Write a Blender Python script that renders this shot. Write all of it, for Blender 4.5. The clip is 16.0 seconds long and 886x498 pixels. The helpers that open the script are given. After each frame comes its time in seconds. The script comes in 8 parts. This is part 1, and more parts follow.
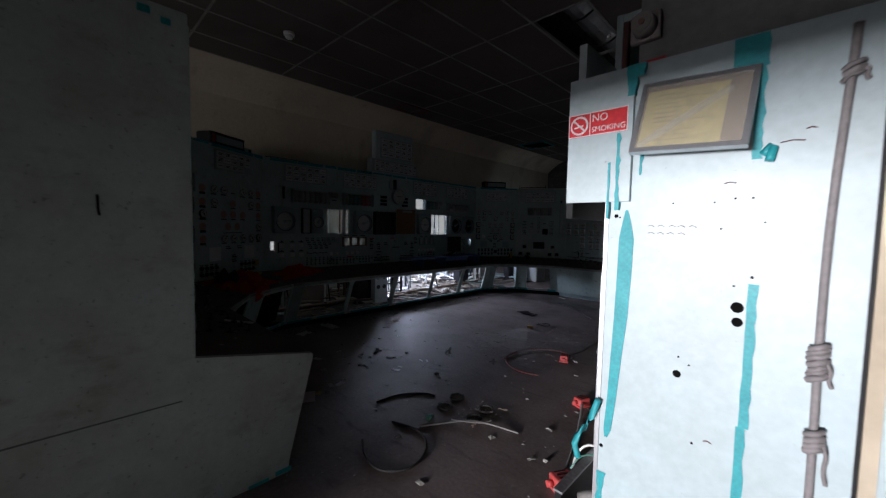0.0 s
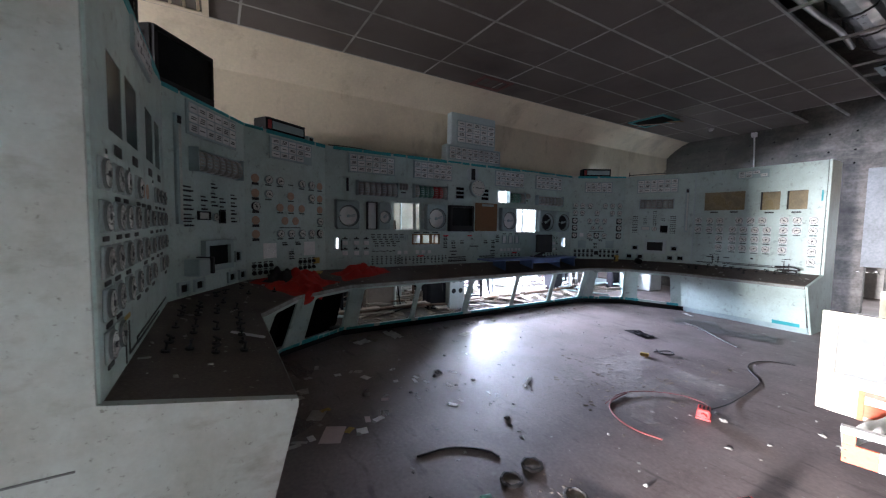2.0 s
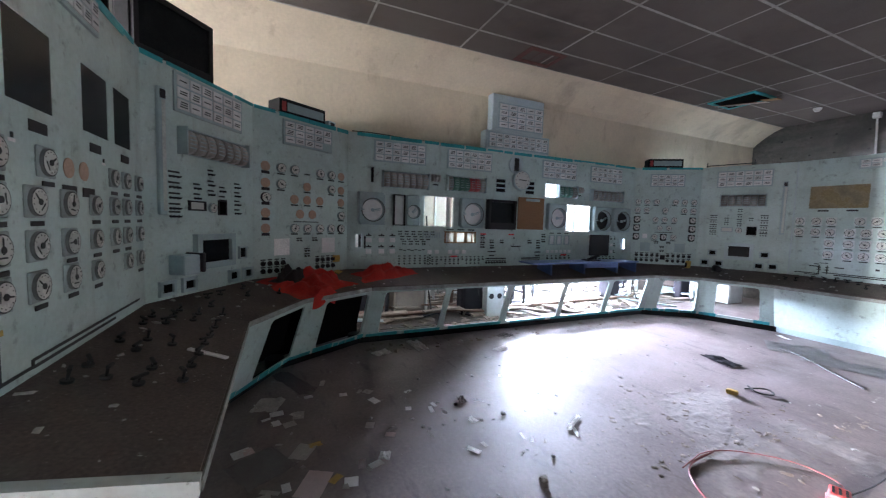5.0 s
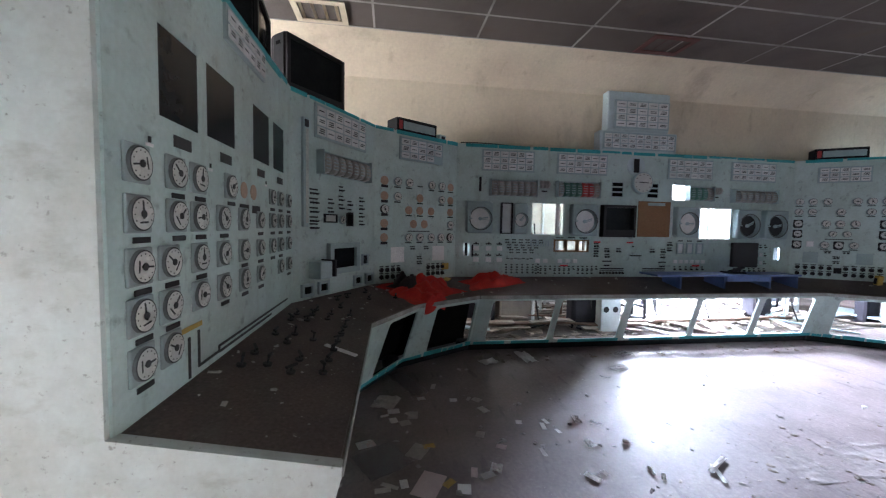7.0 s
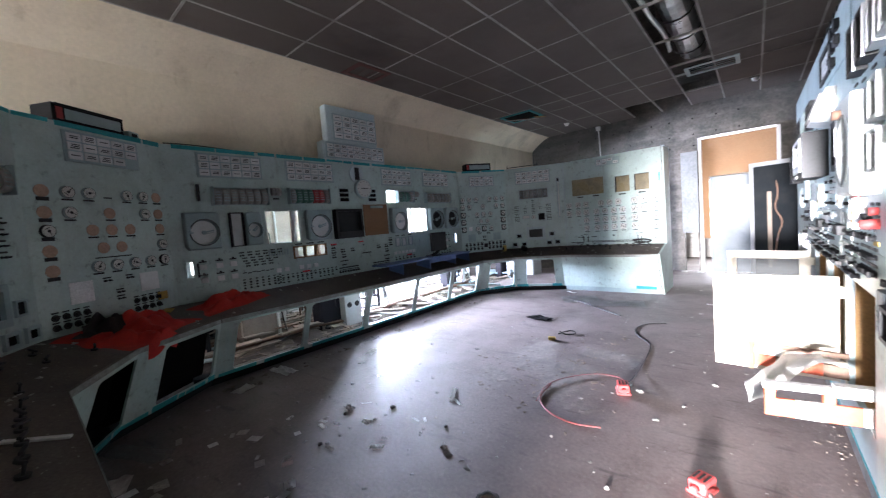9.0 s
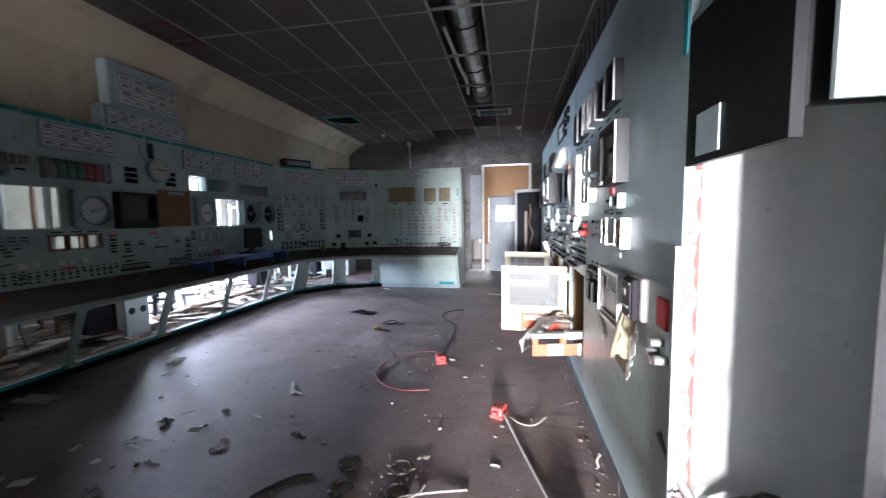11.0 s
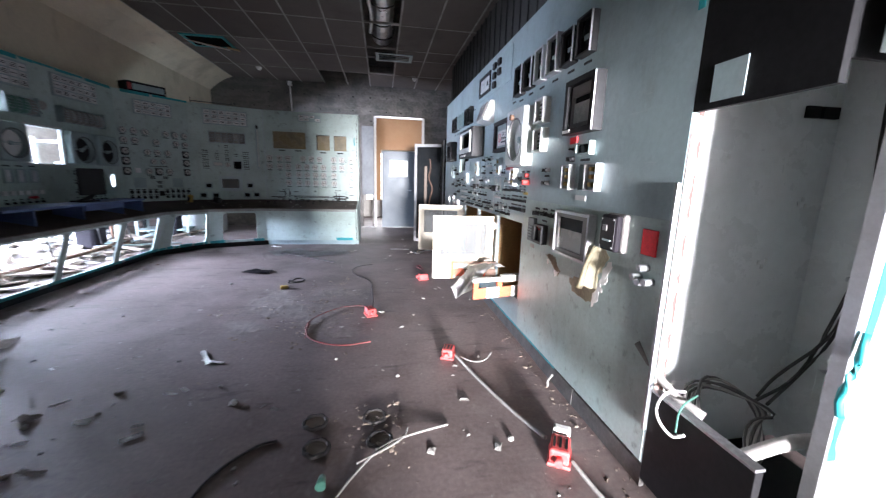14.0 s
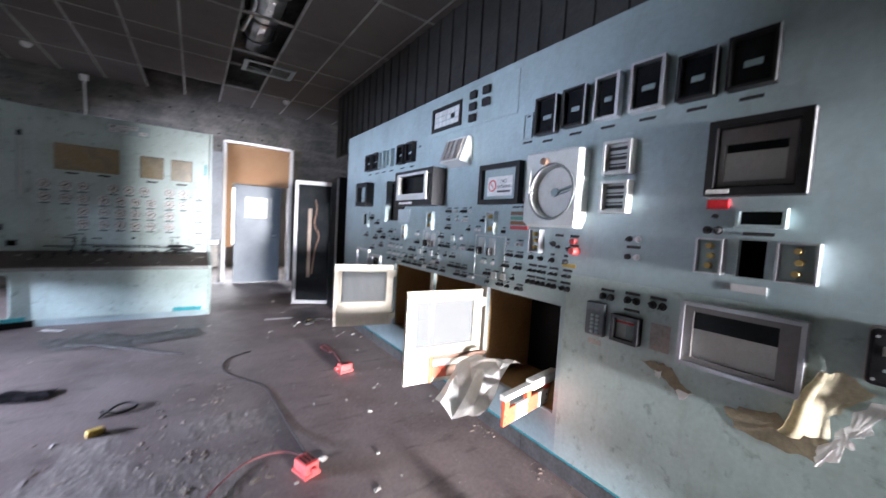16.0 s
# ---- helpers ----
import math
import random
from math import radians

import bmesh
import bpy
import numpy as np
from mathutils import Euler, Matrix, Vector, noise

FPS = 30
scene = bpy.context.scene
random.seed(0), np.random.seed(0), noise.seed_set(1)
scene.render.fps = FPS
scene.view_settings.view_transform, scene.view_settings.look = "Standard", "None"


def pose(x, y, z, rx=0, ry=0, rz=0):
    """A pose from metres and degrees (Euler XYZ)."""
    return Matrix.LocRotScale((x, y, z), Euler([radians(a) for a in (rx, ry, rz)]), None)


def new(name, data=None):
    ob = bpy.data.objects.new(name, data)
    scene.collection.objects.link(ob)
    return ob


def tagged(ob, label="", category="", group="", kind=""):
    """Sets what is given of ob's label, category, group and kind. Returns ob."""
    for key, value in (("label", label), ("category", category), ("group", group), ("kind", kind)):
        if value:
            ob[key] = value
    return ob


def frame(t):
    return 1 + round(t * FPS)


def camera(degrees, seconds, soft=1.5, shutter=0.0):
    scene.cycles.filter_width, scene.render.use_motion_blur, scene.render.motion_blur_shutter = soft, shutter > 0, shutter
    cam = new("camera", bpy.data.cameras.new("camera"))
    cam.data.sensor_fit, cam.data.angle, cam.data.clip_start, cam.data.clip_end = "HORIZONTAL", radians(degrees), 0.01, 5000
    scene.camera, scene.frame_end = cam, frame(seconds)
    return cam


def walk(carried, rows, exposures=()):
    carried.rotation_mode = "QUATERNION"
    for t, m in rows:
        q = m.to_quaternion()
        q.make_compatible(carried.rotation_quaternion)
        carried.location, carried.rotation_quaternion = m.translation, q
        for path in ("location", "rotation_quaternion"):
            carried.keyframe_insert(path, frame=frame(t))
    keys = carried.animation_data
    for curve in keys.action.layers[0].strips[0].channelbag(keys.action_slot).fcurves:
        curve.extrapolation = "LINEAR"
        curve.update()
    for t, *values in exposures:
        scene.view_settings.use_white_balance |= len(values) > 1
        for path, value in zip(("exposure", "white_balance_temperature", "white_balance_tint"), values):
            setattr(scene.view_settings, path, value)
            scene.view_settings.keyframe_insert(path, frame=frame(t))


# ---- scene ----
cam = camera(100.5, 16.0, soft=1.2, shutter=0.4)
METRES, EYE, TILT, LEAN, TURN = 5.6, 1.61, 0.0, 0.0, 43.9
ROWS = [
    (0.0, 0.0, 0.0, 0.0, 0.07, -3.5, -1.15),
    (0.5, 0.0009, 0.0497, -0.004, -0.51, -4.68, -1.77),
    (1.0, -0.0042, 0.0905, -0.0032, 0.3, -4.36, -0.62),
    (1.5, 0.0151, 0.143, -0.0074, 9.61, -3.51, -1.7),
    (2.0, 0.0281, 0.1847, -0.0145, 14.66, -3.67, -0.99),
    (2.5, 0.0265, 0.2143, -0.0205, 14.29, -4.59, -0.42),
    (3.0, 0.013, 0.2568, -0.021, 14.75, -4.29, -0.83),
    (5.5, 0.0271, 0.3135, -0.0174, 25.49, -4.09, -1.42),
    (6.0, 0.0235, 0.3117, -0.0178, 29.32, -4.21, -0.85),
    (6.5, 0.0195, 0.3099, -0.0184, 33.5, -4.67, -0.83),
    (7.0, 0.0143, 0.307, -0.0169, 37.88, -3.33, -1.12),
    (7.5, 0.0104, 0.3054, -0.0169, 38.88, -4.06, -0.8),
    (8.0, 0.0065, 0.2928, -0.0169, 20.24, -4.0, 1.49),
    (10.5, -0.0573, 0.2232, -0.0189, -20.44, -4.43, 2.61),
    (11.0, -0.0952, 0.2256, -0.0208, -33.65, -4.69, 0.82),
    (11.5, -0.1378, 0.2255, -0.0187, -39.81, -6.92, 0.4),
    (12.0, -0.1673, 0.2471, -0.019, -42.2, -6.92, 1.25),
    (12.5, -0.1903, 0.2609, -0.0195, -42.31, -6.93, 0.1),
    (13.0, -0.2026, 0.2684, -0.0203, -42.86, -7.36, -0.18),
    (13.5, -0.1989, 0.2764, -0.0291, -46.2, -9.89, -1.34),
    (14.0, -0.1649, 0.3074, -0.0414, -53.28, -10.76, -1.58),
    (14.5, -0.1151, 0.362, -0.0389, -57.9, -12.13, -3.71),
    (15.0, -0.0782, 0.4441, -0.0313, -60.99, -8.67, -1.83),
    (15.5, -0.0519, 0.5169, -0.0319, -64.87, -9.02, -3.75),
    (16.0, -0.0632, 0.5865, -0.0255, -77.9, -3.52, -3.45),
]
walk(cam, [(t, pose(0, 0, EYE, TILT, LEAN, TURN) @ pose(METRES * x, METRES * y, METRES * z, 90 + pitch, roll, yaw)) for t, x, y, z, yaw, pitch, roll in ROWS],
     exposures=[(0.0, -3.6), (1.1, -3.55), (2.1, -0.45), (3.0, -0.05), (5.3, 0.45), (7.6, 0.42), (8.2, 0.25), (9.2, -0.1), (10.3, -0.55), (11.2, -1.15), (13.0, -0.85), (14.0, -0.75), (15.0, -0.7), (16.0, -0.7)])


# ---- world, daylight and lamps ----
world = bpy.data.worlds.new("sky")
scene.world = world
world.use_nodes = True
wn = world.node_tree
sky = wn.nodes.new("ShaderNodeTexSky")
sky.sky_type, sky.sun_disc = "NISHITA", False
sky.sun_elevation, sky.sun_rotation = radians(35), radians(250)
wn.links.new(sky.outputs[0], wn.nodes["Background"].inputs[0])
wn.nodes["Background"].inputs[1].default_value = 0.06


def window_lamp(name, x, y, z, rx, rz, w, h, power, color=(0.90, 0.92, 1.0)):
    """Daylight in a window's opening."""
    data = bpy.data.lights.new(name, "AREA")
    data.shape, data.size, data.size_y, data.energy, data.color = "RECTANGLE", w, h, power, color
    ob = new(name, data)
    ob.matrix_world = pose(x, y, z, rx, 0, rz)
    return ob


window_lamp("daylight_behind", -1.05, -9.05, 1.2, 90, 0, 1.5, 1.2, 22000, (0.95, 0.93, 0.99))
window_lamp("daylight_behind_west", -4.7, -3.85, 2.2, 90, 0, 1.4, 1.3, 420, (0.93, 0.93, 1.0))
window_lamp("daylight_back_room", -8.95, 6.16, 1.28, 86, -90, 2.78, 0.7, 6100, (0.67, 0.75, 1.0))
window_lamp("daylight_passage", -1.55, 13.6, 1.4, 90, 180, 1.6, 1.6, 210)


# ---- materials ----
def material(name, color, rough=0.6, metal=0.0, dirt=None, dirt_scale=3.0, dirt_amount=0.5, grain=60.0, grain_amount=0.15, bump=0.1, vary=0.0, spec=0.5):
    """A painted, worn surface: base colour, dirt in large patches, fine grain in colour, gloss and relief."""
    m = bpy.data.materials.new(name)
    m.use_nodes = True
    t, b = m.node_tree, m.node_tree.nodes["Principled BSDF"]
    co = t.nodes.new("ShaderNodeTexCoord")
    geo = t.nodes.new("ShaderNodeNewGeometry")
    big, fine = t.nodes.new("ShaderNodeTexNoise"), t.nodes.new("ShaderNodeTexNoise")
    big.inputs["Scale"].default_value, big.inputs["Detail"].default_value, big.inputs["Roughness"].default_value = dirt_scale, 8, 0.65
    fine.inputs["Scale"].default_value, fine.inputs["Detail"].default_value = grain, 5
    t.links.new(geo.outputs["Position"], big.inputs["Vector"])
    t.links.new(geo.outputs["Position"], fine.inputs["Vector"])
    ramp = t.nodes.new("ShaderNodeValToRGB")
    ramp.color_ramp.elements[0].position, ramp.color_ramp.elements[1].position = 0.42, 0.72
    t.links.new(big.outputs["Fac"], ramp.inputs[0])
    amount = t.nodes.new("ShaderNodeMath")
    amount.operation = "MULTIPLY"
    amount.inputs[1].default_value = dirt_amount
    t.links.new(ramp.outputs[0], amount.inputs[0])
    mix = t.nodes.new("ShaderNodeMix")
    mix.data_type = "RGBA"
    d = dirt or tuple(c * 0.45 for c in color)
    mix.inputs["A"].default_value, mix.inputs["B"].default_value = (*color, 1), (*d, 1)
    t.links.new(amount.outputs[0], mix.inputs["Factor"])
    hsv = t.nodes.new("ShaderNodeHueSaturation")
    t.links.new(mix.outputs["Result"], hsv.inputs["Color"])
    val = t.nodes.new("ShaderNodeMapRange")
    val.inputs["From Min"].default_value, val.inputs["From Max"].default_value = 0.3, 0.7
    val.inputs["To Min"].default_value, val.inputs["To Max"].default_value = 1 - grain_amount, 1 + grain_amount
    t.links.new(fine.outputs["Fac"], val.inputs["Value"])
    out = val.outputs[0]
    if vary:
        info = t.nodes.new("ShaderNodeObjectInfo")
        isl = t.nodes.new("ShaderNodeMath")
        isl.operation = "ADD"
        t.links.new(info.outputs["Random"], isl.inputs[0])
        t.links.new(geo.outputs["Random Per Island"], isl.inputs[1])
        r = t.nodes.new("ShaderNodeMapRange")
        r.inputs["From Max"].default_value = 2.0
        r.inputs["To Min"].default_value, r.inputs["To Max"].default_value = 1 - vary, 1 + vary
        t.links.new(isl.outputs[0], r.inputs["Value"])
        mul = t.nodes.new("ShaderNodeMath")
        mul.operation = "MULTIPLY"
        t.links.new(out, mul.inputs[0])
        t.links.new(r.outputs[0], mul.inputs[1])
        out = mul.outputs[0]
    t.links.new(out, hsv.inputs["Value"])
    t.links.new(hsv.outputs[0], b.inputs["Base Color"])
    rr = t.nodes.new("ShaderNodeMapRange")
    rr.inputs["To Min"].default_value, rr.inputs["To Max"].default_value = max(rough - 0.12, 0.03), min(rough + 0.2, 1)
    t.links.new(big.outputs["Fac"], rr.inputs["Value"])
    t.links.new(rr.outputs[0], b.inputs["Roughness"])
    b.inputs["Metallic"].default_value = metal
    b.inputs["Specular IOR Level"].default_value = spec
    if bump:
        bp = t.nodes.new("ShaderNodeBump")
        bp.inputs["Strength"].default_value, bp.inputs["Distance"].default_value = bump, 0.01
        t.links.new(fine.outputs["Fac"], bp.inputs["Height"])
        t.links.new(bp.outputs[0], b.inputs["Normal"])
    return m


def layer(m, color, scale, lo, hi, amount, stretch=(1, 1, 1), detail=8):
    """One more coat of dirt, dust or scuffs over a painted surface."""
    t, b = m.node_tree, m.node_tree.nodes["Principled BSDF"]
    geo, mapping, tex = t.nodes.new("ShaderNodeNewGeometry"), t.nodes.new("ShaderNodeMapping"), t.nodes.new("ShaderNodeTexNoise")
    mapping.inputs["Scale"].default_value = stretch
    t.links.new(geo.outputs["Position"], mapping.inputs["Vector"])
    t.links.new(mapping.outputs[0], tex.inputs["Vector"])
    tex.inputs["Scale"].default_value, tex.inputs["Detail"].default_value, tex.inputs["Roughness"].default_value = scale, detail, 0.6
    r = t.nodes.new("ShaderNodeMapRange")
    r.inputs["From Min"].default_value, r.inputs["From Max"].default_value, r.inputs["To Max"].default_value = lo, hi, amount
    t.links.new(tex.outputs["Fac"], r.inputs["Value"])
    mix = t.nodes.new("ShaderNodeMix")
    mix.data_type = "RGBA"
    mix.inputs["B"].default_value = (*color, 1)
    t.links.new(b.inputs["Base Color"].links[0].from_socket, mix.inputs["A"])
    t.links.new(r.outputs[0], mix.inputs["Factor"])
    t.links.new(mix.outputs["Result"], b.inputs["Base Color"])
    return m


def glass(name, color=(0.9, 0.95, 0.95), rough=0.05, alpha=0.25):
    m = bpy.data.materials.new(name)
    m.use_nodes = True
    b = m.node_tree.nodes["Principled BSDF"]
    b.inputs["Base Color"].default_value, b.inputs["Roughness"].default_value, b.inputs["Alpha"].default_value = (*color, 1), rough, alpha
    return m


def glowing(name, color, strength):
    m = bpy.data.materials.new(name)
    m.use_nodes = True
    b = m.node_tree.nodes["Principled BSDF"]
    b.inputs["Base Color"].default_value = (*color, 1)
    b.inputs["Emission Color"].default_value, b.inputs["Emission Strength"].default_value = (*color, 1), strength
    return m


PAINT = material("pale blue enamel", (0.445, 0.555, 0.525), 0.40, dirt=(0.275, 0.315, 0.29), dirt_scale=2.2, dirt_amount=0.55, grain=45, grain_amount=0.06, bump=0.04)
PAINT_WHITE = material("pale blue white enamel", (0.43, 0.52, 0.54), 0.38, dirt=(0.34, 0.38, 0.37), dirt_scale=2.2, dirt_amount=0.5, grain=35, grain_amount=0.06, bump=0.04)
PAINT_GREY = material("greyed blue enamel", (0.347, 0.445, 0.462), 0.36, dirt=(0.20, 0.23, 0.24), dirt_scale=2.0, dirt_amount=0.5, grain=40, grain_amount=0.05, bump=0.03)
TEAL = material("teal undercoat", (0.02, 0.31, 0.34), 0.5, dirt=(0.02, 0.17, 0.2), dirt_scale=12, grain=90)
DESK = material("dusty brown laminate", (0.098, 0.073, 0.062), 0.65, dirt=(0.055, 0.045, 0.042), dirt_scale=3, dirt_amount=0.8, grain=70, grain_amount=0.3, bump=0.15)
EDGE = material("worn pale edge strip", (0.30, 0.32, 0.30), 0.6, dirt=(0.12, 0.11, 0.10), dirt_scale=9, dirt_amount=0.8, grain=60, grain_amount=0.2, bump=0.1)
FLOOR = material("worn vinyl floor", (0.185, 0.146, 0.140), 0.56, dirt=(0.080, 0.060, 0.054), dirt_scale=1.3, dirt_amount=0.75, grain=38, grain_amount=0.16, bump=0.12, spec=0.35)
CREAM = material("cream wall paint", (0.66, 0.57, 0.43), 0.8, dirt=(0.40, 0.33, 0.25), dirt_scale=0.8, dirt_amount=0.5, grain=30, grain_amount=0.05, bump=0.05)
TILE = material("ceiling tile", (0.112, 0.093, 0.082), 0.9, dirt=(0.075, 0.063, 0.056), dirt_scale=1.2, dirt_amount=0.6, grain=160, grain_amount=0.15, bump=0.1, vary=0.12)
CONCRETE = material("board-marked concrete", (0.098, 0.086, 0.074), 0.9, dirt=(0.025, 0.028, 0.026), dirt_scale=2.2, dirt_amount=0.85, grain=22, grain_amount=0.3, bump=0.35)
PLASTER = material("whitewashed plaster", (0.50, 0.48, 0.45), 0.85, dirt=(0.30, 0.28, 0.25), dirt_scale=2.5, dirt_amount=0.6, grain=25, grain_amount=0.12, bump=0.2)
GREYWALL = material("grey wall paint", (0.17, 0.175, 0.175), 0.8, dirt=(0.08, 0.08, 0.08), dirt_scale=2, grain=30)
DARKWALL = material("near-black wall", (0.035, 0.035, 0.034), 0.9, grain=30)
BLACK = material("black metal", (0.011, 0.011, 0.012), 0.5, grain=50, grain_amount=0.2, bump=0.03, spec=0.15)
# Black colour standing for the shade inside holes, slots and openings.
RECESS_SHADE = material("shade black for recesses", (0.006, 0.006, 0.006), 0.9, bump=0, spec=0.03)
BROWNBOARD = material("hardboard", (0.21, 0.115, 0.055), 0.8, dirt=(0.2, 0.1, 0.05), dirt_scale=4, dirt_amount=0.4)
DARKBLUE = material("blue grey door paint", (0.090, 0.108, 0.122), 0.45, dirt=(0.05, 0.06, 0.07), dirt_scale=3)
layer(FLOOR, (0.24, 0.215, 0.21), 1.7, 0.50, 0.72, 0.45)
layer(FLOOR, (0.045, 0.036, 0.033), 2.6, 0.58, 0.68, 0.55, (1, 3.5, 1))
layer(FLOOR, (0.27, 0.245, 0.23), 9.0, 0.60, 0.72, 0.45, (2, 1, 1))
layer(FLOOR, (0.42, 0.39, 0.36), 75, 0.66, 0.72, 0.7)
layer(FLOOR, (0.05, 0.04, 0.038), 48, 0.66, 0.72, 0.6)
ENDPAINT = material("grimy grey-white enamel", (0.50, 0.555, 0.535), 0.36, dirt=(0.30, 0.28, 0.22), dirt_scale=2.2, dirt_amount=0.6, grain=35, grain_amount=0.06, bump=0.04)
layer(ENDPAINT, (0.17, 0.13, 0.085), 4.5, 0.56, 0.74, 0.42, (1, 1, 2.2))
layer(ENDPAINT, (0.10, 0.085, 0.07), 38, 0.62, 0.72, 0.6)
layer(PAINT_WHITE, (0.22, 0.20, 0.17), 45, 0.68, 0.74, 0.5)
layer(PAINT, (0.23, 0.23, 0.19), 3.5, 0.58, 0.80, 0.5, (2.5, 2.5, 0.5))
layer(PAINT, (0.12, 0.13, 0.12), 13, 0.58, 0.73, 0.6)
layer(PAINT, (0.10, 0.10, 0.09), 55, 0.65, 0.73, 0.5)
layer(PAINT_GREY, (0.22, 0.21, 0.19), 3.0, 0.56, 0.78, 0.5, (1, 2.0, 0.8))
layer(PAINT_GREY, (0.50, 0.55, 0.56), 12, 0.62, 0.72, 0.3, (1, 0.5, 3))
layer(CREAM, (0.16, 0.115, 0.075), 0.95, 0.56, 0.78, 0.75, (1, 1, 0.6))
layer(CREAM, (0.30, 0.22, 0.14), 6.0, 0.60, 0.75, 0.4, (1, 1, 0.35))
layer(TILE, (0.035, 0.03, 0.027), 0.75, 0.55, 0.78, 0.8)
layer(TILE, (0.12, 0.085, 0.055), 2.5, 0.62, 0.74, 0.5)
layer(CONCRETE, (0.20, 0.18, 0.155), 2.2, 0.50, 0.70, 0.5, (0.7, 0.7, 3.5))
layer(CONCRETE, (0.025, 0.022, 0.02), 1.2, 0.52, 0.70, 0.7)
layer(DESK, (0.22, 0.19, 0.165), 6.0, 0.56, 0.74, 0.32)
layer(DESK, (0.35, 0.32, 0.29), 70, 0.66, 0.72, 0.6)
STEEL = material("galvanised steel", (0.45, 0.46, 0.48), 0.38, 0.9, dirt=(0.2, 0.2, 0.2), dirt_scale=5, grain=60)
GRID = material("dulled ceiling grid", (0.33, 0.31, 0.29), 0.6, dirt=(0.07, 0.06, 0.055), dirt_scale=1.5, dirt_amount=0.8, bump=0)
SKYPANE = glowing("bright sky outside", (0.95, 0.98, 1.0), 4.0)


# ---- building blocks ----
def box_into(bm, x0, x1, y0, y1, z0, z1, bevel=0.0):
    """A box, its edges softened when bevel is given."""
    vs = [bm.verts.new((x, y, z)) for z in (z0, z1) for y in (y0, y1) for x in (x0, x1)]
    fs = [bm.faces.new([vs[i] for i in f]) for f in ((0, 2, 3, 1), (4, 5, 7, 6), (0, 1, 5, 4), (2, 6, 7, 3), (0, 4, 6, 2), (1, 3, 7, 5))]
    if bevel:
        es = list({e for f in fs for e in f.edges})
        bmesh.ops.bevel(bm, geom=es, offset=bevel, segments=2, affect="EDGES", profile=0.5)
    return bm


def box(x0, x1, y0, y1, z0, z1, bevel=0.0):
    return box_into(bmesh.new(), x0, x1, y0, y1, z0, z1, bevel)


def mesh_of(name, bm, material, smooth=False):
    me = bpy.data.meshes.new(name)
    bmesh.ops.recalc_face_normals(bm, faces=bm.faces)
    if smooth:
        for f in bm.faces:
            f.smooth = True
    bm.to_mesh(me)
    bm.free()
    for m in material if isinstance(material, (list, tuple)) else [material]:
        me.materials.append(m)
    return me


def part(name, bm, material, parent=None, label="", m=None, smooth=False):
    """Links a bmesh, or a finished mesh, as one object, under parent when given."""
    me = bm if isinstance(bm, bpy.types.Mesh) else mesh_of(name, bm, material, smooth)
    ob = new(name, me)
    if parent:
        ob.parent = parent
    if m is not None:
        ob.matrix_basis = m
    return tagged(ob, label)


def thing(name, label, category, m=None, group="", kind=""):
    ob = new(name)
    ob.empty_display_size = 0.1
    if m is not None:
        ob.matrix_basis = m
    return tagged(ob, label, category, group, kind)


def setting(name, bm, material, label, category="structure"):
    return tagged(part(name, bm, material), label, category, kind="structure")


def holed(us, vs, holes, at, thick):
    """A plate over us[0]..us[1] by vs[0]..vs[1] with rectangular holes (u0, u1, v0, v1); at(u, v, d) gives the place, d metres behind the front."""
    cu = sorted({*us, *(h[0] for h in holes), *(h[1] for h in holes)})
    cv = sorted({*vs, *(h[2] for h in holes), *(h[3] for h in holes)})
    bm = bmesh.new()
    grid = {(i, j, k): bm.verts.new(at(u, v, k * thick)) for i, u in enumerate(cu) for j, v in enumerate(cv) for k in (0, 1)}

    def solid(i, j):
        if not (0 <= i < len(cu) - 1 and 0 <= j < len(cv) - 1):
            return False
        u, v = (cu[i] + cu[i + 1]) / 2, (cv[j] + cv[j + 1]) / 2
        return not any(h[0] < u < h[1] and h[2] < v < h[3] for h in holes)

    for i in range(len(cu) - 1):
        for j in range(len(cv) - 1):
            if not solid(i, j):
                continue
            a, b, c, d = (i, j), (i + 1, j), (i + 1, j + 1), (i, j + 1)
            bm.faces.new([grid[(*p, 0)] for p in (a, b, c, d)])
            bm.faces.new([grid[(*p, 1)] for p in (d, c, b, a)])
            for p, q, n in ((a, b, (i, j - 1)), (b, c, (i + 1, j)), (c, d, (i, j + 1)), (d, a, (i - 1, j))):
                if not solid(*n):
                    bm.faces.new([grid[(*q, 0)], grid[(*p, 0)], grid[(*p, 1)], grid[(*q, 1)]])
    loose = [v for v in bm.verts if not v.link_faces]
    bmesh.ops.delete(bm, geom=loose, context="VERTS")
    return bm


def wall(name, a, b, z0, z1, holes, thick, mat, label):
    """A wall from a to b in plan; holes are (u0, u1, z0, z1); its front is to the right of the way from a to b."""
    a, b = Vector(a), Vector(b)
    w = (b - a).normalized()
    n = Vector((-w.y, w.x))
    return setting(name, holed((0, (b - a).length), (z0, z1), holes, lambda u, v, d: (*(a + w * u + n * d), v), thick), mat, label, "wall")


